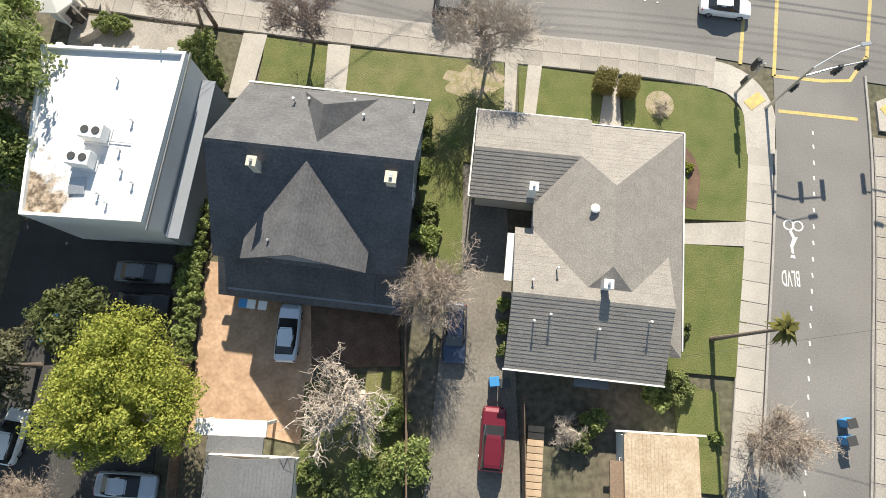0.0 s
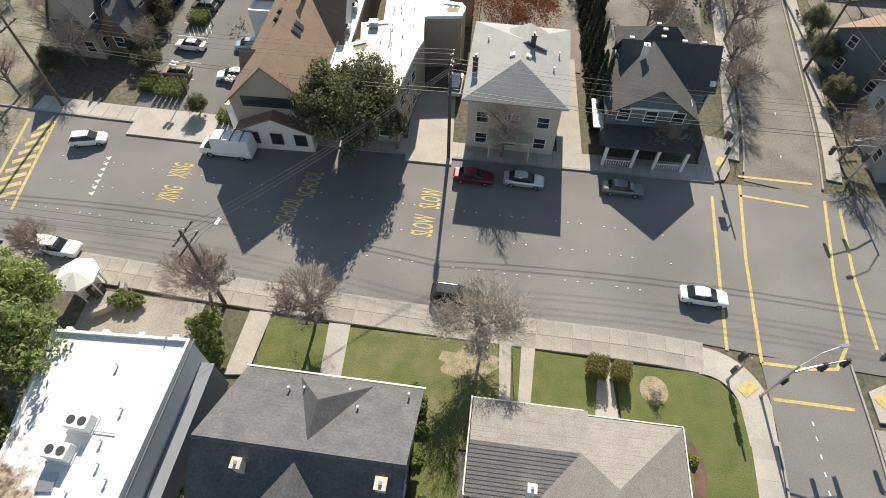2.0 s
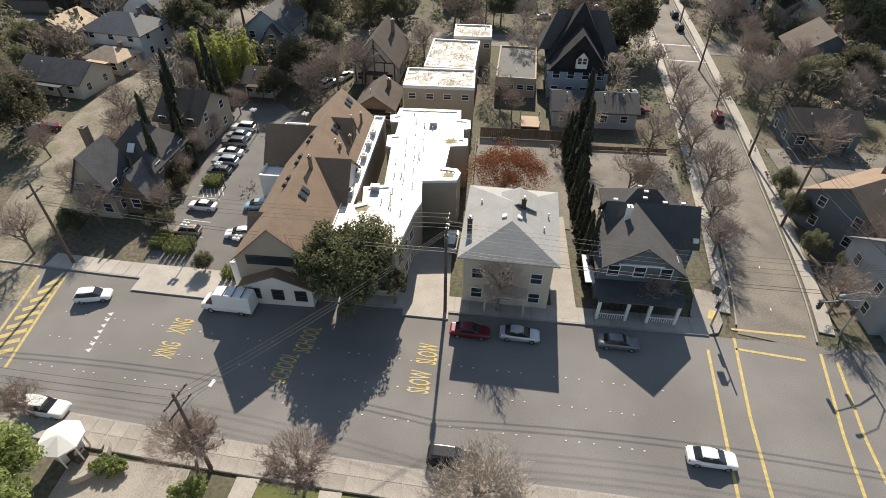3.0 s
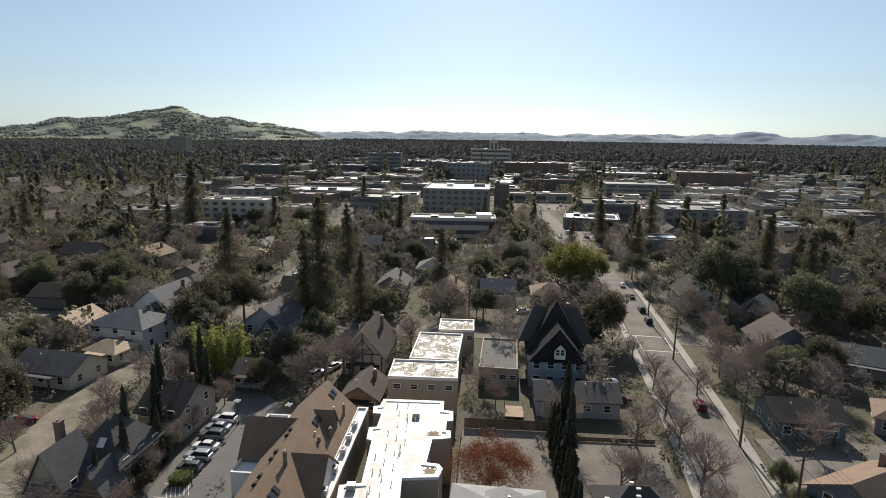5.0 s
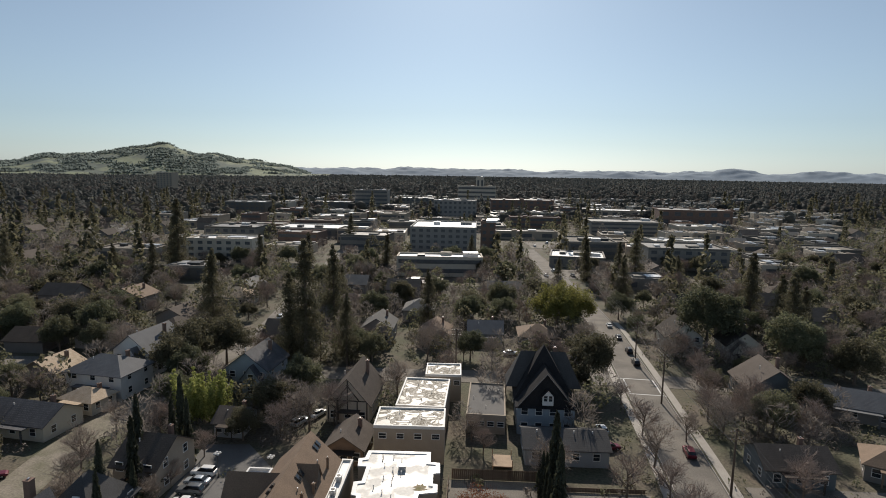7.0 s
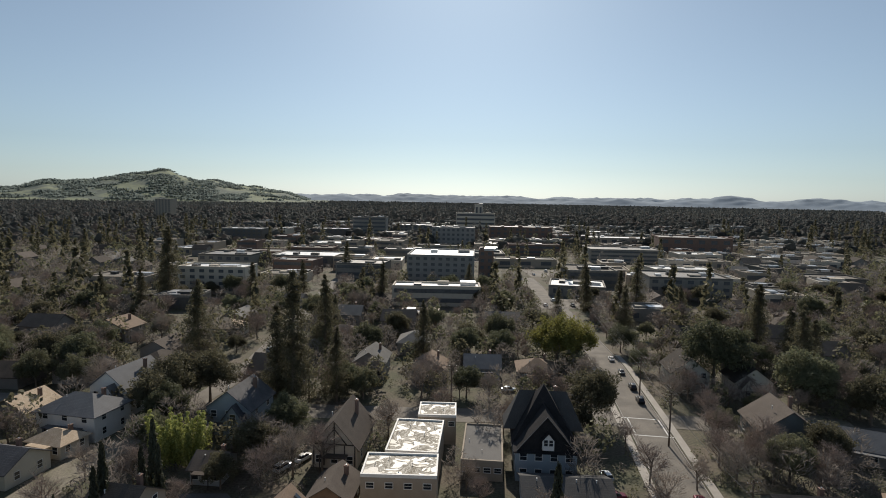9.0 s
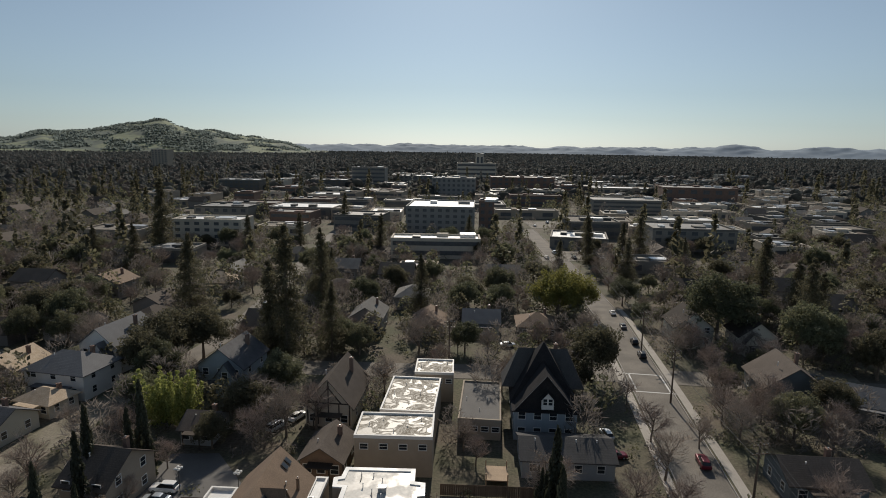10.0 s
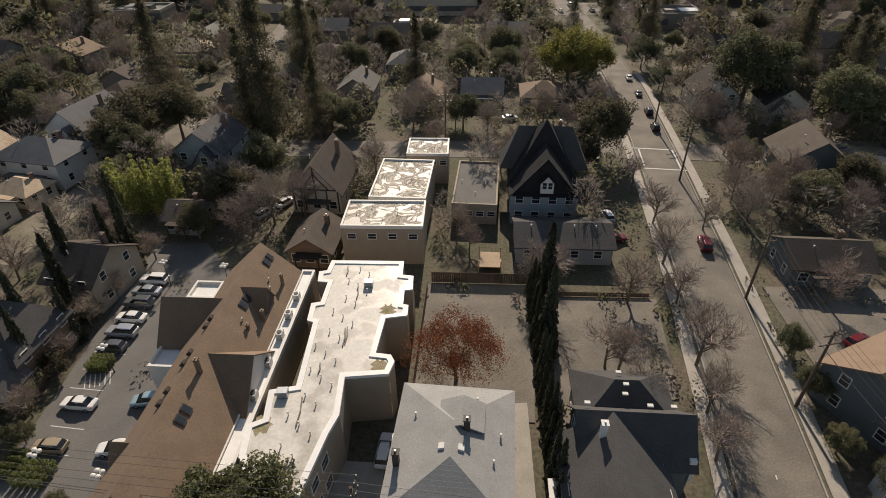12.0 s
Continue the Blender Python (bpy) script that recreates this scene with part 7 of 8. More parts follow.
tree(41.5, 158, MTR, WILLOW, "broad yellow-green tree beside the street", 20, 1.7)
tree(48.0, 163, MTR, WILLOW, "broad yellow-green tree beside the street", 120, 1.4)
for k, (x, y, s, m) in enumerate(((38.5, 118, 1.45, 2), (77, 141, 2.1, 0), (-50, 126, 1.5, 2), (-44, 131, 1.4, 2), (-82, 148, 1.4, 0), (-91, 152, 1.3, 2), (-25.5, 101, 1.0, 2), (-51, 121, 1.3, 2), (-47, 117, 1.1, 0), (92, 128, 1.6, 0), (99, 118, 1.3, 2), (28, 178, 1.3, 1), (18, 172, 1.1, 2), (-10, 133, 0.9, 1), (14, 134, 0.9, 0), (45.9, 59.9, 0.5, 0), (46.8, 66, 0.45, 0), (44.2, 53, 0.4, 1), (-44, 56, 0.45, 0), (-33.6, 57.2, 0.32, 1), (-26.5, 49.8, 0.3, 1), (-28.6, 93.5, 0.7, 2), (46.5, 49, 0.5, 0), (-105, 150, 1.2, 0), (-88, 140, 1.1, 1), (-84, 103, 0.9, 0), (-96, 118, 1.2, 2))):
    tree(x, y, MTR, MIDTREE[m], ("dense green tree", "olive-green tree", "dark evergreen tree")[m] + " among the houses", k * 40, s, group="broadleaf evergreens")
for k, (x, y, s) in enumerate(((62, 94, 1.0), (56, 100, 0.9), (63, 118, 1.0), (6.2, 43.6, 0.95), (22.5, 44.0, 0.6), (32.5, 52.5, 0.8), (34.0, 58, 0.85), (35.6, 64.5, 1.1), (31.3, 75.6, 0.9), (38.7, 83.5, 1.0), (37.4, 75, 0.8), (41.0, 94, 0.9), (25.4, 64.6, 0.85), (26.8, 64.2, 0.8), (23.4, 82.6, 0.6), (-18, 97, 1.1), (-13.5, 99, 1.1), (-22.5, 94, 0.9), (-45.5, 62, 0.9), (-34.9, 60.5, 0.55), (-35.5, 68.0, 0.6), (-35.3, 74.0, 0.6), (-34.6, 79.5, 0.55), (-42.0, 58.0, 0.8), (-44.0, 72.0, 0.9), (-47.5, 52.5, 0.9), (-50, 84, 0.9), (-51, 96, 0.8), (-33, 88, 0.6), (49, 51, 0.9), (46, 46, 0.8), (41.5, 43.5, 0.8), (56, 74, 0.9), (55, 93, 1.0), (65, 101, 1.1), (60, 108, 1.0), (10.5, 92, 0.7), (12.0, 88, 0.6), (8, 124, 0.8), (-68, 132, 1.3), (-80, 150, 1.3), (-37, 134, 0.9), (60, 128, 1.0), (66, 132, 1.0), (-73, 110, 0.9), (22, 118, 0.8), (35.5, 131, 0.8), (78, 122, 1.0), (-88, 165, 1.2), (70, 92, 1.0), (-60, 165, 1.2), (48, 92, 0.7), (-71, 82, 0.9), (-57, 74, 0.7))):
    bare(x, y, MB[k % 3], "leafless winter tree with brown twigs", k * 47, s, "leafless trees")
for x, y, h, r in ((46.6, 75.6, 10.5, 10), (50.6, 108, 10.5, 10), (54.5, 132, 10.5, 10), (43.5, 58.5, 10.5, 10), (-22, 131, 10, 0), (10, 127, 10, 0)):
    utility_pole(x, y, h, r, "wooden utility pole with crossarms on the side street")
for (x0, y0), (x1, y1) in (((44.5, 37.0), (43.5, 58.5)), ((43.5, 58.5), (46.6, 75.6)), ((46.6, 75.6), (50.6, 108)), ((50.6, 108), (54.5, 132)), ((54.5, 132), (62, 190))):
    for q in (-1.0, -0.4, 0.4, 1.0):
        wire((x0 + q, y0, 10.3), (x1 + q, y1, 10.3), 0.5)
    wire((x0, y0, 8.0), (x1, y1, 8.0), 0.5, r=0.03)
# raised timber beds, dark board fence and deck in the yards
fence((6.4, 81.0), (20.0, 79.8), "dark board fence behind the asphalt yard", 0.3)
fence((3.9, 59.5), (5.9, 79.5), "board fence along the asphalt yard", 0.3)
fence((21.6, 77.4), (34.6, 76.4), "low timber edging behind the paved yard", 0.4, 0.4)
fence((18.4, 57.5), (21.2, 78.0), "board fence beside the cypresses", 0.35, 0.9)
dk = thing("deck", pose(14.6, 84.5, 0, 0, 0, -6), "small raised timber deck", "deck")
part("platform", boxes((-1.6, 1.6, -1.8, 1.8, 0.8, 0.95)), DECK, dk)
for x in (-1.5, 1.5):
    for y in (-1.7, 1.7):
        part("post", boxes((x - 0.07, x + 0.07, y - 0.07, y + 0.07, 0, 1.9)), DECK, dk)

slab([(78, 112), (92, 108), (96, 122), (80, 125)], 0.03, 0.1, "parking_lot", PALE_STREET, "pale paved drive with parked cars", "parking lot")
slab([(73, 68), (80, 62), (86, 72), (75, 78)], 0.036, 0.1, "parking_lot", PALE_STREET, "pale gravel drive among houses", "parking lot")
for k, (x, y, s) in enumerate(((34.2, -3.5, 0.62), (34.6, 2.2, 0.7), (35.4, 8.0, 0.62))):
    tree(x, y, MTR, MIDTREE[k % 2], "dark evergreen tree beyond the side street pavement", k * 100, s, group="broadleaf evergreens")

# ---- trees and houses filling the blocks ----
for x, y, r in ((-3.6, 50, 8), (-3, 72, 9), (-16, 48, 7), (-15, 76, 8), (-31, 60, 9), (-31, 75, 9), (-31, 88, 7), (10, 69, 9), (24, 68, 8), (57, 66, 10), (14, 103, 8), (2, 100, 9), (0, 89, 8), (23, 91, 8), (24, 104, 9), (60, 66, 8), (10, 86, 6), (14, 92, 6), (28, 88, 6), (34, 96, 5), (-4, 82, 6), (30, 84, 6), (-20, 86, 5)):
    TAKEN.append((x, y, r))
LINES = [(CROSS_FAR, 5.6), (ALLEY, 5.0), (BACK_STREET, 5.0)]


def free(x, y, r):
    if any((x - a) ** 2 + (y - b) ** 2 < (c + r) ** 2 for a, b, c in TAKEN):
        return False
    for line, w in LINES:
        if any((x - p[0]) ** 2 + (y - p[1]) ** 2 < (w + r * 0.4) ** 2 for p in line):
            return False
    if y < 56 + 0.14 * abs(x) - 0.14 * x:
        return False
    return abs(x) < 0.9 * y + 20


rng = np.random.default_rng(77)
# houses farther off, from four built ones
MODELS = []
for k, (w, d, e, rg, ax, hip, wl, rf, lab) in enumerate(((10, 9, 3.1, 5.4, "x", False, SIDING_MIX, SHINGLE_MIX, "bungalow with a weathered gable roof among trees"), (9, 11, 3.1, 5.2, "y", True, SIDING_MIX, SHINGLE_MIX, "bungalow with a hipped roof among trees"), (9, 11, 5.4, 8.2, "y", False, SIDING_MIX, SHINGLE_MIX, "two-storey gabled house among trees"), (12, 8, 3.0, 5.0, "x", False, SIDING_MIX, SHINGLE_PALE, "long low house with a pale roof among trees"))):
    h = thing("house", pose(-140 - 20 * k, 150 + 9 * k, 0, 0, 0, -8), lab, "house", "houses in the far blocks")
    mass(h, 0, 0, w, d, e, rg, ax, hip, wl, rf, 0.5, win=(2, 0), storeys=1)
    MODELS.append(h)
n = 0
while n < 84:
    y = 138 + 300 * rng.random()
    x = (rng.random() * 2 - 1) * (0.85 * y + 10)
    if -70 < x < 190 and y > 250:
        continue
    if not free(x, y, 5.5):
        continue
    TAKEN.append((x, y, 7.0))
    copy_thing(MODELS[int(rng.integers(4))], pose(x, y, 0, 0, 0, -8 + 90 * int(rng.integers(4)) + rng.normal(0, 3)))
    n += 1
# scattered trees
n = 0
tries = 0
while n < 400 and tries < 12000:
    tries += 1
    y = 55 + 230 * rng.random()
    x = (rng.random() * 2 - 1) * (0.9 * y + 15)
    if not free(x, y, 1.0):
        continue
    TAKEN.append((x, y, 1.8))
    kk = rng.random()
    s = 0.6 + 0.6 * rng.random()
    if kk < 0.52:
        bare(x, y, MB[n % 3], "leafless winter tree with brown twigs", n * 47 % 360, s, "leafless trees")
    elif kk < 0.9:
        m = int(rng.integers(3))
        tree(x, y, MTR, MIDTREE[m], ("dense green tree", "olive-green tree", "dark evergreen tree")[m] + " among the houses", n * 40 % 360, s, group="broadleaf evergreens")
    elif y > 130 and n % 2:
        tree(x, y, RTR, REDWOOD[n % 2], "tall dark redwood among houses", n * 80 % 360, 0.45 + 0.4 * rng.random(), group="redwoods")
    n += 1
# low shrubs and garden growth between the houses
for tag, m, cnt, lab in (("underbrush", LEAF_OLIVE, 900, "olive-green shrubs and hedges in the gardens"), ("brush", TWIG_GREY, 700, "brown leafless brush in the gardens")):
    C_ = []
    while len(C_) < cnt:
        y = 55 + 200 * rng.random()
        x = (rng.random() * 2 - 1) * (0.9 * y + 15)
        if free(x, y, -1.5):
            C_.append((x, y, 0.5))
    C_ = np.array(C_)
    V, F = leaf_cards(rng, C_, 0.7 + 0.8 * rng.random(cnt), 34, 0.22)
    V[:, 2] = np.abs(V[:, 2])
    tagged(part(tag, fast_mesh(tag, V, F, m), m), lab, "shrubs", kind="stuff")


# ---- downtown ----
def block(x, y, rot, w, d, h, wall, roof, label, storeys, cols, name="office_building", band=False, parapet=0.8):
    b = thing(name, pose(x, y, 0, 0, 0, rot), label, "building", "downtown buildings")
    flat_block(b, rect_pts(w, d), h, wall, roof, parapet, wall, rim=0.6)
    fh = h / storeys
    for s in range(storeys):
        if band:
            o = part("window", boxes((-w / 2 + 0.8, w / 2 - 0.8, -d / 2 - 0.12, -d / 2 + 0.1, s * fh + fh * 0.4, s * fh + fh * 0.85)), FAR_GLASS, b)
        else:
            me = cached(("bw", round(w / cols * 0.5, 1), round(fh * 0.5, 1)), lambda: mesh_of("window", boxes((-w / cols * 0.25, w / cols * 0.25, -0.1, 0.1, -fh * 0.25, fh * 0.25)), FAR_GLASS))
            for i in range(cols):
                o = part("window", me, FAR_GLASS, b)
                o.location = (-w / 2 + w * (i + 0.5) / cols, -d / 2, s * fh + fh * 0.55)
    for k in range(2 + int(w) % 3):
        q = (k * 0.618 + w * 0.37) % 1
        uw, ud, uh = 1.2 + 2.2 * q, 1.0 + 1.8 * ((q * 7) % 1), 0.8 + 0.9 * ((q * 3) % 1)
        u = part("roof_unit", boxes((-uw, uw, -ud, ud, 0, uh), (-uw * 0.4, uw * 0.3, -ud - 0.5, -ud, 0, uh * 0.6)), (METAL, wall, DARK_METAL)[k % 3], b)
        u.location = (w * (-0.38 + 0.76 * q), d * (-0.32 + 0.64 * ((q * 5) % 1)), h)
    return b


block(-54, 660, -4, 38, 24, 22, FACADE, MEMBRANE_GREY, "striped office block with dark window bands", 5, 1, band=True)
block(36, 545, -4, 41, 22, 17.5, STUCCO_DULL, MEMBRANE_GREY, "broad grey-white hospital wing", 4, 9)
block(84, 812, -4, 55, 24, 24, STUCCO_CREAM, MEMBRANE, "white hospital block with window bands", 4, 1, band=True)
block(88, 806, -4, 11, 12, 37, STUCCO_CREAM, MEMBRANE, "pale stair tower of the hospital", 2, 2)
block(16, 320, -6, 36, 38, 15.2, STUCCO_DULL, MEMBRANE, "five-storey apartment building with a white roof", 5, 9, "apartment_building")
block(39, 306, -6, 8, 8, 18.5, BRICK_RED, MEMBRANE_GREY, "taller brick stair tower of the apartment building", 5, 2, "apartment_building")
block(-94, 278, -4, 32, 16, 11.7, STUCCO_CREAM, MEMBRANE, "cream apartment block with a white roof", 4, 7, "apartment_building")
block(-72, 392, -6, 46, 30, 6, FACADE, MEMBRANE, "long low hall with a white roof", 1, 8, "warehouse")
block(-118, 372, -6, 34, 26, 8, FACADE, MEMBRANE_GREY, "low hall with a dull roof", 2, 6, "warehouse")
block(-172, 575, -4, 40, 24, 12, FACADE, MEMBRANE, "office block at the edge of downtown", 3, 8)
block(253, 508, -12, 62, 36, 13.5, BRICK_RED, MEMBRANE_GREY, "broad red-brown department store", 2, 6, "store")
block(133, 275, -8, 38, 26, 10, FACADE, MEMBRANE_GREY, "grey flat-roofed office block", 3, 7)
block(212, 585, -10, 60, 30, 7, STUCCO_TAN, MEMBRANE, "long tan store with a pale roof", 1, 6, "store")
block(3, 208, -6, 14, 12, 4.2, STUCCO_TAN, MEMBRANE, "small block with a white roof among trees", 1, 3, "store")
block(160, 430, -6, 54, 30, 9, FACADE, MEMBRANE_GREY, "grey parking structure downtown", 3, 1, "parking_structure", True)
block(118, 640, -5, 70, 34, 14, BRICK_RED, MEMBRANE_GREY, "wide brick office block downtown", 3, 10)
block(0, 690, -5, 40, 30, 12, FACADE, MEMBRANE, "pale flat office block downtown", 3, 7)
block(-480, 1090, -5, 30, 24, 34, STUCCO_TAN, MEMBRANE_GREY, "tall pale slab block below the hill", 9, 5)
block(-95, 640, -5, 40, 24, 9, FACADE, MEMBRANE, "low pale office block downtown", 2, 7)
BIG = [(-54, 660, 26), (36, 545, 26), (84, 812, 40), (20, 320, 30), (-94, 278, 20), (-480, 1090, 24), (-72, 392, 28), (-118, 372, 22), (-172, 575, 26), (253, 508, 40), (133, 275, 24), (212, 585, 36), (3, 208, 10), (160, 430, 34), (118, 640, 42), (0, 690, 26), (-95, 640, 26)]
n = 0
tries = 0
while n < 118 and tries < 6000:
    tries += 1
    y = 225 + 680 * rng.random()
    x = -60 + rng.normal() * 60 + (y - 200) * (rng.random() - 0.2) * 0.95
    w, d, hh = 14 + 30 * rng.random(), 12 + 20 * rng.random(), (4.2, 4.5, 5.0, 5.5, 8)[int(rng.integers(5))]
    r = max(w, d) * 0.62
    if abs(x) > 0.8 * y or any((x - a) ** 2 + (y - b) ** 2 < (c + r) ** 2 for a, b, c in BIG) or not free(x, y, r * 0.6):
        continue
    BIG.append((x, y, r))
    block(x, y, -6 + rng.normal(0, 3), w, d, hh, (FACADE, STUCCO_TAN, BRICK_RED, STUCCO_CREAM)[int(rng.integers(4))], (MEMBRANE, MEMBRANE_GREY, ASPHALT_OLD, MEMBRANE_GREY)[int(rng.integers(4))], ("flat-roofed low store downtown", "flat-roofed downtown office building")[hh > 5], max(1, int(hh / 3.5)), 3, ("store", "office_building")[hh > 5], hh > 5)
    n += 1
# low stores and lots spreading east of downtown
n = 0
tries = 0
while n < 48 and tries < 5000:
    tries += 1
    y = 185 + 480 * rng.random()
    x = y * (0.32 + 0.45 * rng.random())
    w, d, hh = 14 + 26 * rng.random(), 12 + 18 * rng.random(), (4.2, 4.8, 5.5)[n % 3]
    r = max(w, d) * 0.62
    if any((x - a) ** 2 + (y - b) ** 2 < (c + r) ** 2 for a, b, c in BIG) or not free(x, y, r * 0.6):
        continue
    BIG.append((x, y, r))
    block(x, y, -10 + rng.normal(0, 3), w, d, hh, (FACADE, STUCCO_TAN, STUCCO_CREAM)[n % 3], (MEMBRANE, MEMBRANE_GREY, ASPHALT_OLD, MEMBRANE_GREY)[n // 3 % 4], "flat-roofed low store downtown", 1, 2, "store")
    n += 1
# parking lots and streets downtown
for x, y, w, d in ((70, 250, 30, 22), (95, 350, 50, 30), (60, 420, 46, 26), (-20, 440, 40, 24), (170, 350, 40, 40), (250, 520, 60, 40), (60, 600, 60, 30)):
    slab([(x - w / 2, y - d / 2), (x + w / 2, y - d / 2), (x + w / 2, y + d / 2), (x - w / 2, y + d / 2)], 0.03, 0.1, "parking_lot", ASPHALT_OLD, "pale asphalt parking lot downtown", "parking lot")
    for k in range(5):
        car(("sedan", "suv")[k % 2], (WHITE, SILVER, GREYP, BLACK)[k % 4], x - w / 2 + 3 + k * (w - 6) / 4, y - d / 4 + (k % 2) * d / 2, 90, ("white", "silver", "grey", "black")[k % 4] + " car parked downtown in a row", 0.03, "cars downtown", True)


# ---- far woods ----
def blobs(c, h, wide, seed, keep=1.0):
    """Faceted uneven crowns, for trees too far off for blades."""
    g = np.random.default_rng(seed)
    p = (1 + 5 ** 0.5) / 2
    iv = np.array([(-1, p, 0), (1, p, 0), (-1, -p, 0), (1, -p, 0), (0, -1, p), (0, 1, p), (0, -1, -p), (0, 1, -p), (p, 0, -1), (p, 0, 1), (-p, 0, -1), (-p, 0, 1)]) / 1.9
    fi = np.array([(0, 11, 5), (0, 5, 1), (0, 1, 7), (0, 7, 10), (0, 10, 11), (1, 5, 9), (5, 11, 4), (11, 10, 2), (10, 7, 6), (7, 1, 8), (3, 9, 4), (3, 4, 2), (3, 2, 6), (3, 6, 8), (3, 8, 9), (4, 9, 5), (2, 4, 11), (6, 2, 10), (8, 6, 7), (9, 8, 1)])
    n = len(c)
    V = iv[None] * (0.62 + 0.6 * g.random((n, 12, 1))) * np.stack([h * wide, h * wide, h * 0.5], -1)[:, None, :]
    V = V + c[:, None, :] + np.stack([0 * h, 0 * h, h * 0.5], -1)[:, None, :]
    F = (fi[None] + (np.arange(n) * 12)[:, None, None]).reshape(-1, 3)
    return V.reshape(-1, 3), F[g.random(len(F)) < keep]



def woods(seed, count, y0, y1, spread, h0, h1, cards, conifer, power=1.0, twigs=False):
    """Many small far trees as loose blades: tall narrow ones, rounded ones, or bare ones of thin upright twigs."""
    g = np.random.default_rng(seed)
    y = y0 + (y1 - y0) * g.random(count * 3) ** power
    x = (g.random(count * 3) * 2 - 1) * (spread * y + 40)
    ok = np.ones(len(x), bool)
    for a, b, c in BIG:
        ok &= (x - a) ** 2 + (y - b) ** 2 > (c * 1.0) ** 2
        ok &= ~((np.abs(x - a * y / b) < c * 0.75) & (y < b) & (y > b - 60) & (g.random(len(x)) < 0.75))
    for a, b, c in TAKEN:
        ok &= (x - a) ** 2 + (y - b) ** 2 > (c * 0.75) ** 2
    for line, w in LINES:
        for p in line[::3]:
            ok &= (x - p[0]) ** 2 + (y - p[1]) ** 2 > (w + 2) ** 2
    x, y = x[ok][:count], y[ok][:count]
    n = len(x)
    h = h0 + (h1 - h0) * g.random(n) ** 1.5
    if cards < 26:
        c = np.repeat(np.stack([x, y, 0 * x], -1), 2, 0) + g.normal(0, 1, (2 * n, 3)) * np.array((2.2, 2.2, 0))
        return blobs(c, np.repeat(h, 2) * (0.7 + 0.4 * g.random(2 * n)), 0.5 if not conifer else 0.22, seed)
    t = g.random((n, cards))
    a = g.random((n, cards)) * 6.283
    if conifer:
        rad = h[:, None] * 0.17 * (1 - t) + 0.3
        z = h[:, None] * (0.08 + 0.9 * t)
    else:
        rad = h[:, None] * 0.55 * np.sqrt(np.clip(1 - (2 * t - 0.95) ** 2, 0.02, 1)) * (0.5 + 0.5 * g.random((n, cards)))
        z = h[:, None] * (0.12 + 0.86 * t)
    c = np.stack([x[:, None] + rad * np.cos(a) * 0.7, y[:, None] + rad * np.sin(a) * 0.7, z], -1).reshape(-1, 3)
    m = len(c)
    s = np.repeat(h, cards)[:, None] * (0.14 if not conifer else 0.12) * (0.6 + 0.8 * g.random((m, 1))) * (16 / cards) ** 0.4
    u = g.normal(size=(m, 3))
    if twigs:
        u = u * 0.45 + np.stack([np.cos(a), np.sin(a), 1.1 + 0 * a], -1).reshape(-1, 3) * 0.6
        s = s * 1.9
    u /= np.linalg.norm(u, axis=1)[:, None]
    w = np.cross(u, g.normal(size=(m, 3)))
    w /= np.linalg.norm(w, axis=1)[:, None]
    wide = 0.09 if twigs else 0.6
    V = np.stack([c - u * s, c + w * s * wide, c + u * s, c - w * s * wide], 1).reshape(-1, 3)
    V[:, 2] = np.maximum(V[:, 2], 0.0)
    return V, np.arange(4 * m).reshape(-1, 4)


# woods beyond 480 m: distance haze painted as pale grey leaf colour
HAZED_BROWN = leaf_mat("hazed_winter_twigs", (0.25, 0.235, 0.22), (0.21, 0.195, 0.185), 0.85)
HAZED_GREEN = leaf_mat("hazed_tree_crowns", (0.235, 0.25, 0.245), (0.19, 0.205, 0.20), 0.85)
# seed, trees, from, to, spread, heights, blades, conifer, material, words
WOODS = (
    (210, 1100, 85, 330, 0.9, 4.5, 9.0, 260, False, TWIG_GREY, "brown leafless trees filling the gardens"),
    (211, 380, 95, 330, 0.9, 4, 8, 170, False, LEAF_OLIVE, "olive-green trees filling the gardens"),
    (212, 260, 95, 330, 0.9, 5, 10, 170, False, LEAF_DARK, "dark evergreens filling the gardens"),
    (209, 3600, 480, 1500, 0.85, 7, 12, 20, False, HAZED_GREEN, "distant mixed woods of the town"),
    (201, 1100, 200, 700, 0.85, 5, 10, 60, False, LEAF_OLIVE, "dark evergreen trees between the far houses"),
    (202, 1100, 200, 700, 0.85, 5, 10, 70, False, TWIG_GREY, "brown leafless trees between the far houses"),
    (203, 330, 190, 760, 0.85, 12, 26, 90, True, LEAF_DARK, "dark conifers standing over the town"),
    (204, 3400, 480, 1900, 0.85, 7, 12, 20, False, HAZED_GREEN, "distant evergreen woods"),
    (205, 3600, 480, 1900, 0.85, 7, 11, 20, False, HAZED_BROWN, "distant brown winter trees"),
    (206, 1600, 500, 2200, 0.85, 11, 23, 36, True, LEAF_HAZED, "distant dark conifers"),
    (207, 26000, 1200, 4300, 0.85, 6, 10, 8, False, HAZED_GREEN, "woods towards the horizon"),
    (208, 3000, 1300, 4300, 0.85, 9, 16, 12, True, LEAF_HAZED, "conifers towards the horizon"),
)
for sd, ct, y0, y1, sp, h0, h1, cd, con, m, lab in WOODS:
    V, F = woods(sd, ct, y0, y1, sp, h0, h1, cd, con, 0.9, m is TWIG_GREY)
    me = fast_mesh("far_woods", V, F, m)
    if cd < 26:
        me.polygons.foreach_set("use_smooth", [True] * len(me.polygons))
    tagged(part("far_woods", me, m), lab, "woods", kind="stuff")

# ---- hills ----
HILL = mat("grassy_hill", (0.19, 0.215, 0.135), 0.95, 0.18, 0.009, 0.03, 0.0, col2=(0.10, 0.125, 0.10), edge=0.05)
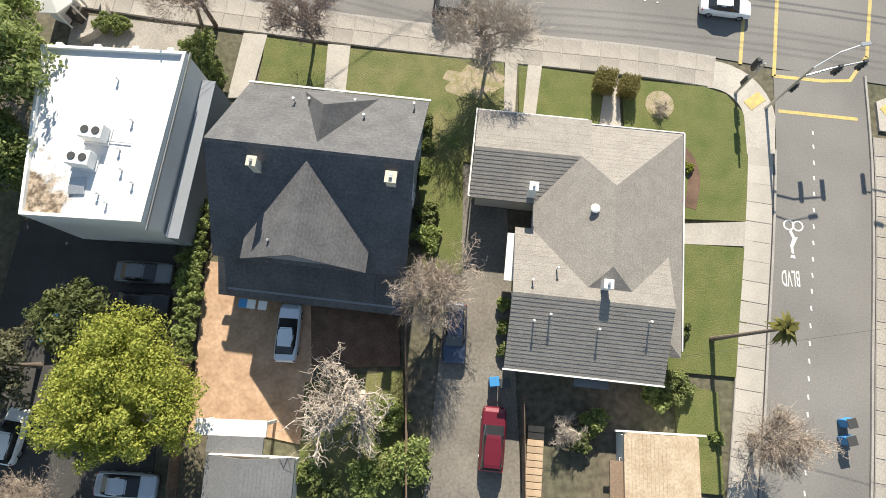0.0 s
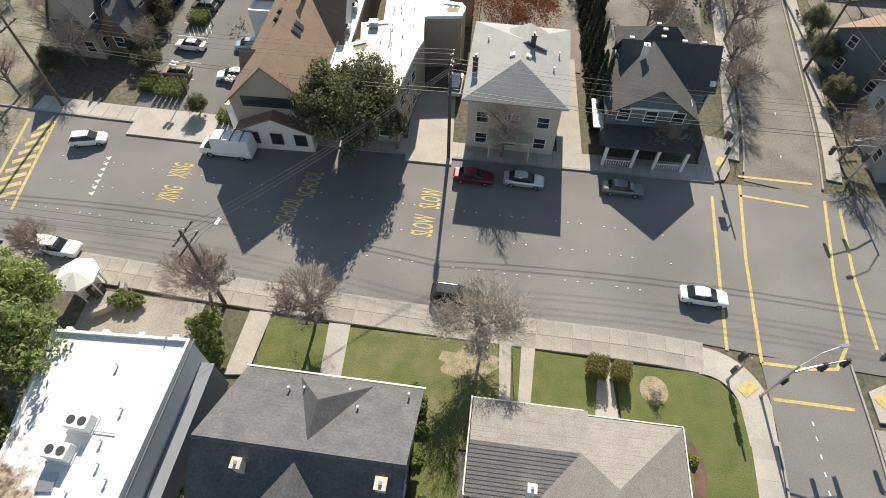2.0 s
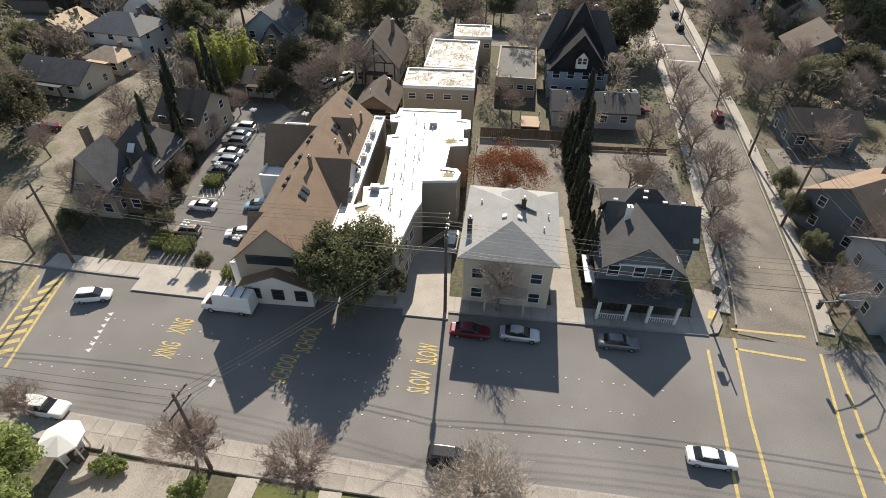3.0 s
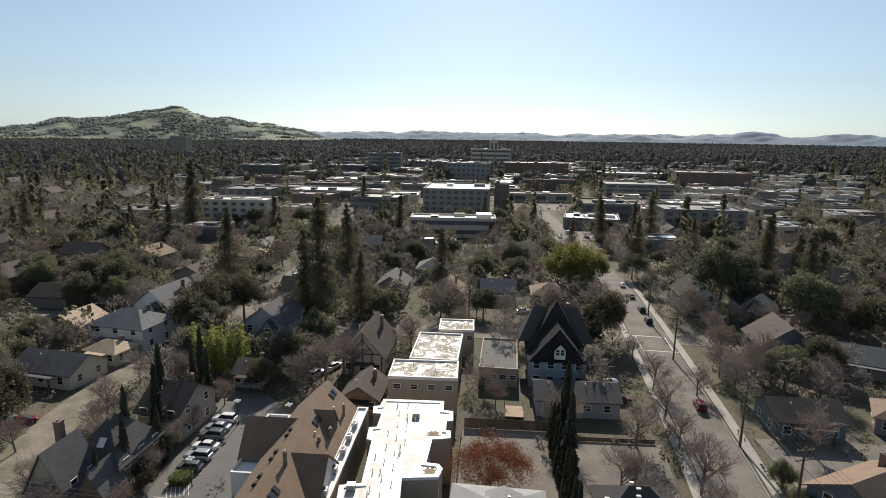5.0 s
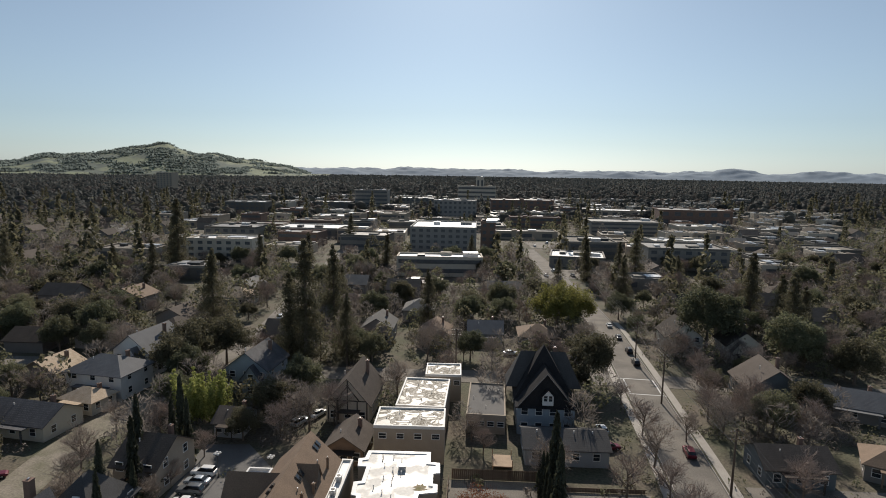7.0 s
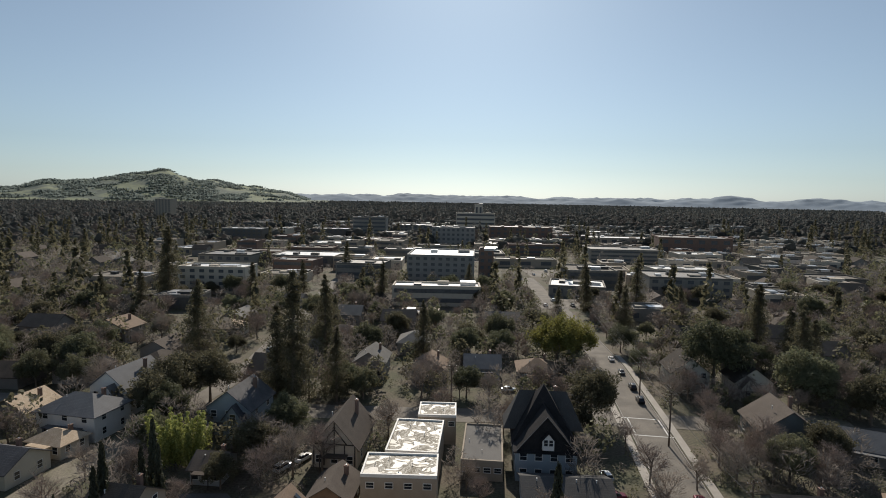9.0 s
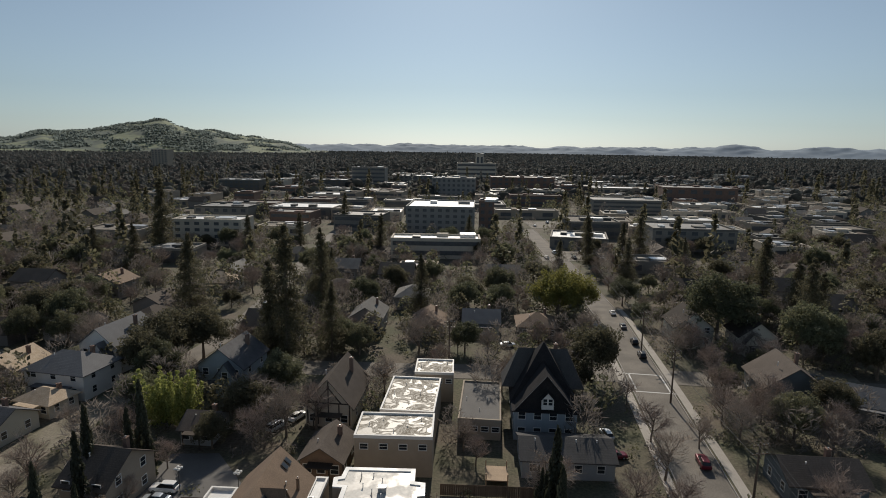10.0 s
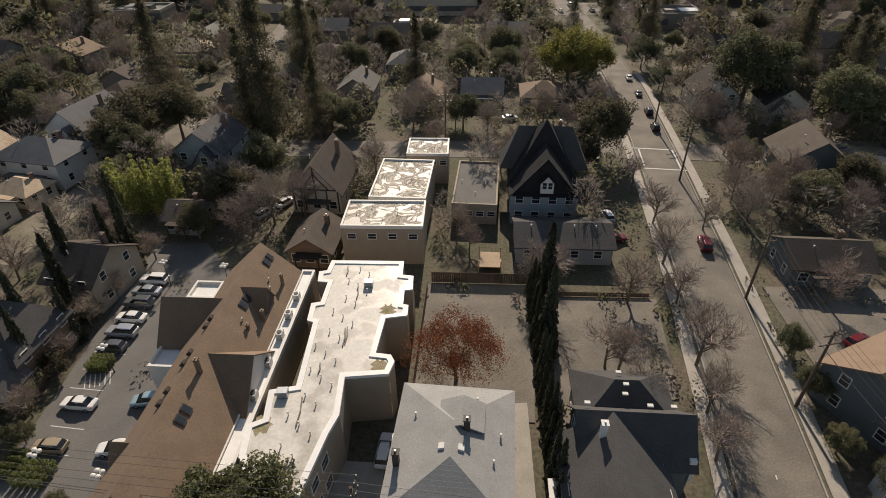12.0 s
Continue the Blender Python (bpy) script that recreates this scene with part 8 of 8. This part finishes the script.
# ridge: the haze before it is put into this blue-grey base colour
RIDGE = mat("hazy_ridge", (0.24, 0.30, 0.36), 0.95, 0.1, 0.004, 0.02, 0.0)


def hills(name, dist, depth, az0, az1, bumps, base, material, label, wob):
    """A range of hills: crest heights by bearing, shaped to fit the camera's view, rising to the middle of its depth.
    """
    na, nd = 300, 34
    az = np.linspace(az0, az1, na)
    prof = np.full(na, float(base))
    if wob < 0.2:
        prof = np.interp(az, [b[0] for b in bumps], [b[1] for b in bumps])
        prof = np.convolve(np.pad(prof, 2, mode="edge"), np.ones(5) / 5, "valid")
    else:
        for a, hgt, wd in bumps:
            prof = prof + hgt * np.exp(-((az - a) / wd) ** 2)
    V = []
    for i in range(na):
        for j in range(nd):
            t = j / (nd - 1)
            r = dist + depth * (t - 0.5)
            rise = math.sin(math.pi * min(t * 0.9, 1)) ** 1.3
            q = radians(az[i])
            p = Vector((r * math.sin(q), r * math.cos(q), 0))
            z = prof[i] * rise * (1 + wob * noise.noise(p * 0.0035)) + wob * 60 * noise.noise(p * 0.006) * rise + wob * 40 * noise.noise(p * 0.02) * rise
            V.append((p.x, p.y, max(z, -2) if 0 < j < nd - 1 else -5))
    F = [(i * nd + j, (i + 1) * nd + j, (i + 1) * nd + j + 1, i * nd + j + 1) for i in range(na - 1) for j in range(nd - 1)]
    me = fast_mesh(name, np.array(V), np.array(F), material)
    me.polygons.foreach_set("use_smooth", [True] * len(me.polygons))
    return tagged(part(name, me, material), label, "hills", kind="structure")


hills("hill", 3700, 1500, -52, -9, ((-52, 29), (-38.0, 36), (-35.9, 53), (-34.8, 55), (-33.7, 87), (-33.1, 104), (-32.3, 103), (-31.7, 93), (-30.5, 109), (-29.5, 110), (-28.2, 127), (-26.9, 141), (-25.8, 154), (-24.8, 167), (-24.2, 180), (-23.5, 172), (-22.9, 151), (-21.2, 122), (-20.0, 129), (-19.0, 110), (-17.8, 93), (-16.2, 86), (-14.7, 72), (-13.1, 55), (-12.0, 31), (-11.0, 8), (-9, 6)), 10, HILL, "green winter hill with dark oak patches", 0.10)
# oaks in groves on the slopes and along the crest of the hill, leaf colour paled for haze
HAZED_OAK = leaf_mat("hazed_oak_leaves", (0.185, 0.22, 0.21), (0.145, 0.175, 0.165), 0.8)
g = np.random.default_rng(77)
slope = bpy.data.objects["hill"].data
spots = []
for v in slope.vertices:
    grove = noise.noise(v.co * 0.0075) + 0.5 * noise.noise(v.co * 0.02)
    if v.co.z > 12 and grove > -0.04:
        spots.append(tuple(v.co))
spots = np.repeat(np.array(spots), 10, axis=0)
spots[:, :2] += g.normal(size=(len(spots), 2)) * (9, 12)
size = 4 + 4 * g.random((len(spots), 1))
spots[:, 2] += size[:, 0] * g.random(len(spots))
u = g.normal(size=spots.shape)
u /= np.linalg.norm(u, axis=1)[:, None]
w = np.cross(u, g.normal(size=spots.shape))
w /= np.linalg.norm(w, axis=1)[:, None]
V = np.stack([spots - u * size, spots + w * size * 0.7, spots + u * size, spots - w * size * 0.7], 1).reshape(-1, 3)
me = fast_mesh("hill_woods", V, np.arange(len(V)).reshape(-1, 4), HAZED_OAK)
tagged(part("hill_woods", me, HAZED_OAK), "oak groves on the green hill, haze put into their pale colour", "woods", kind="stuff")
hills("ridge", 4500, 500, -50, 52, ((-8, 12, 3), (-1, 14, 3), (4, 18, 1.5), (9, 16, 3), (15, 14, 2.5), (21, 16, 3), (28, 22, 4), (37, 20, 4)), 48, RIDGE, "long low ridge on the horizon, coloured blue-grey for haze", 0.3)
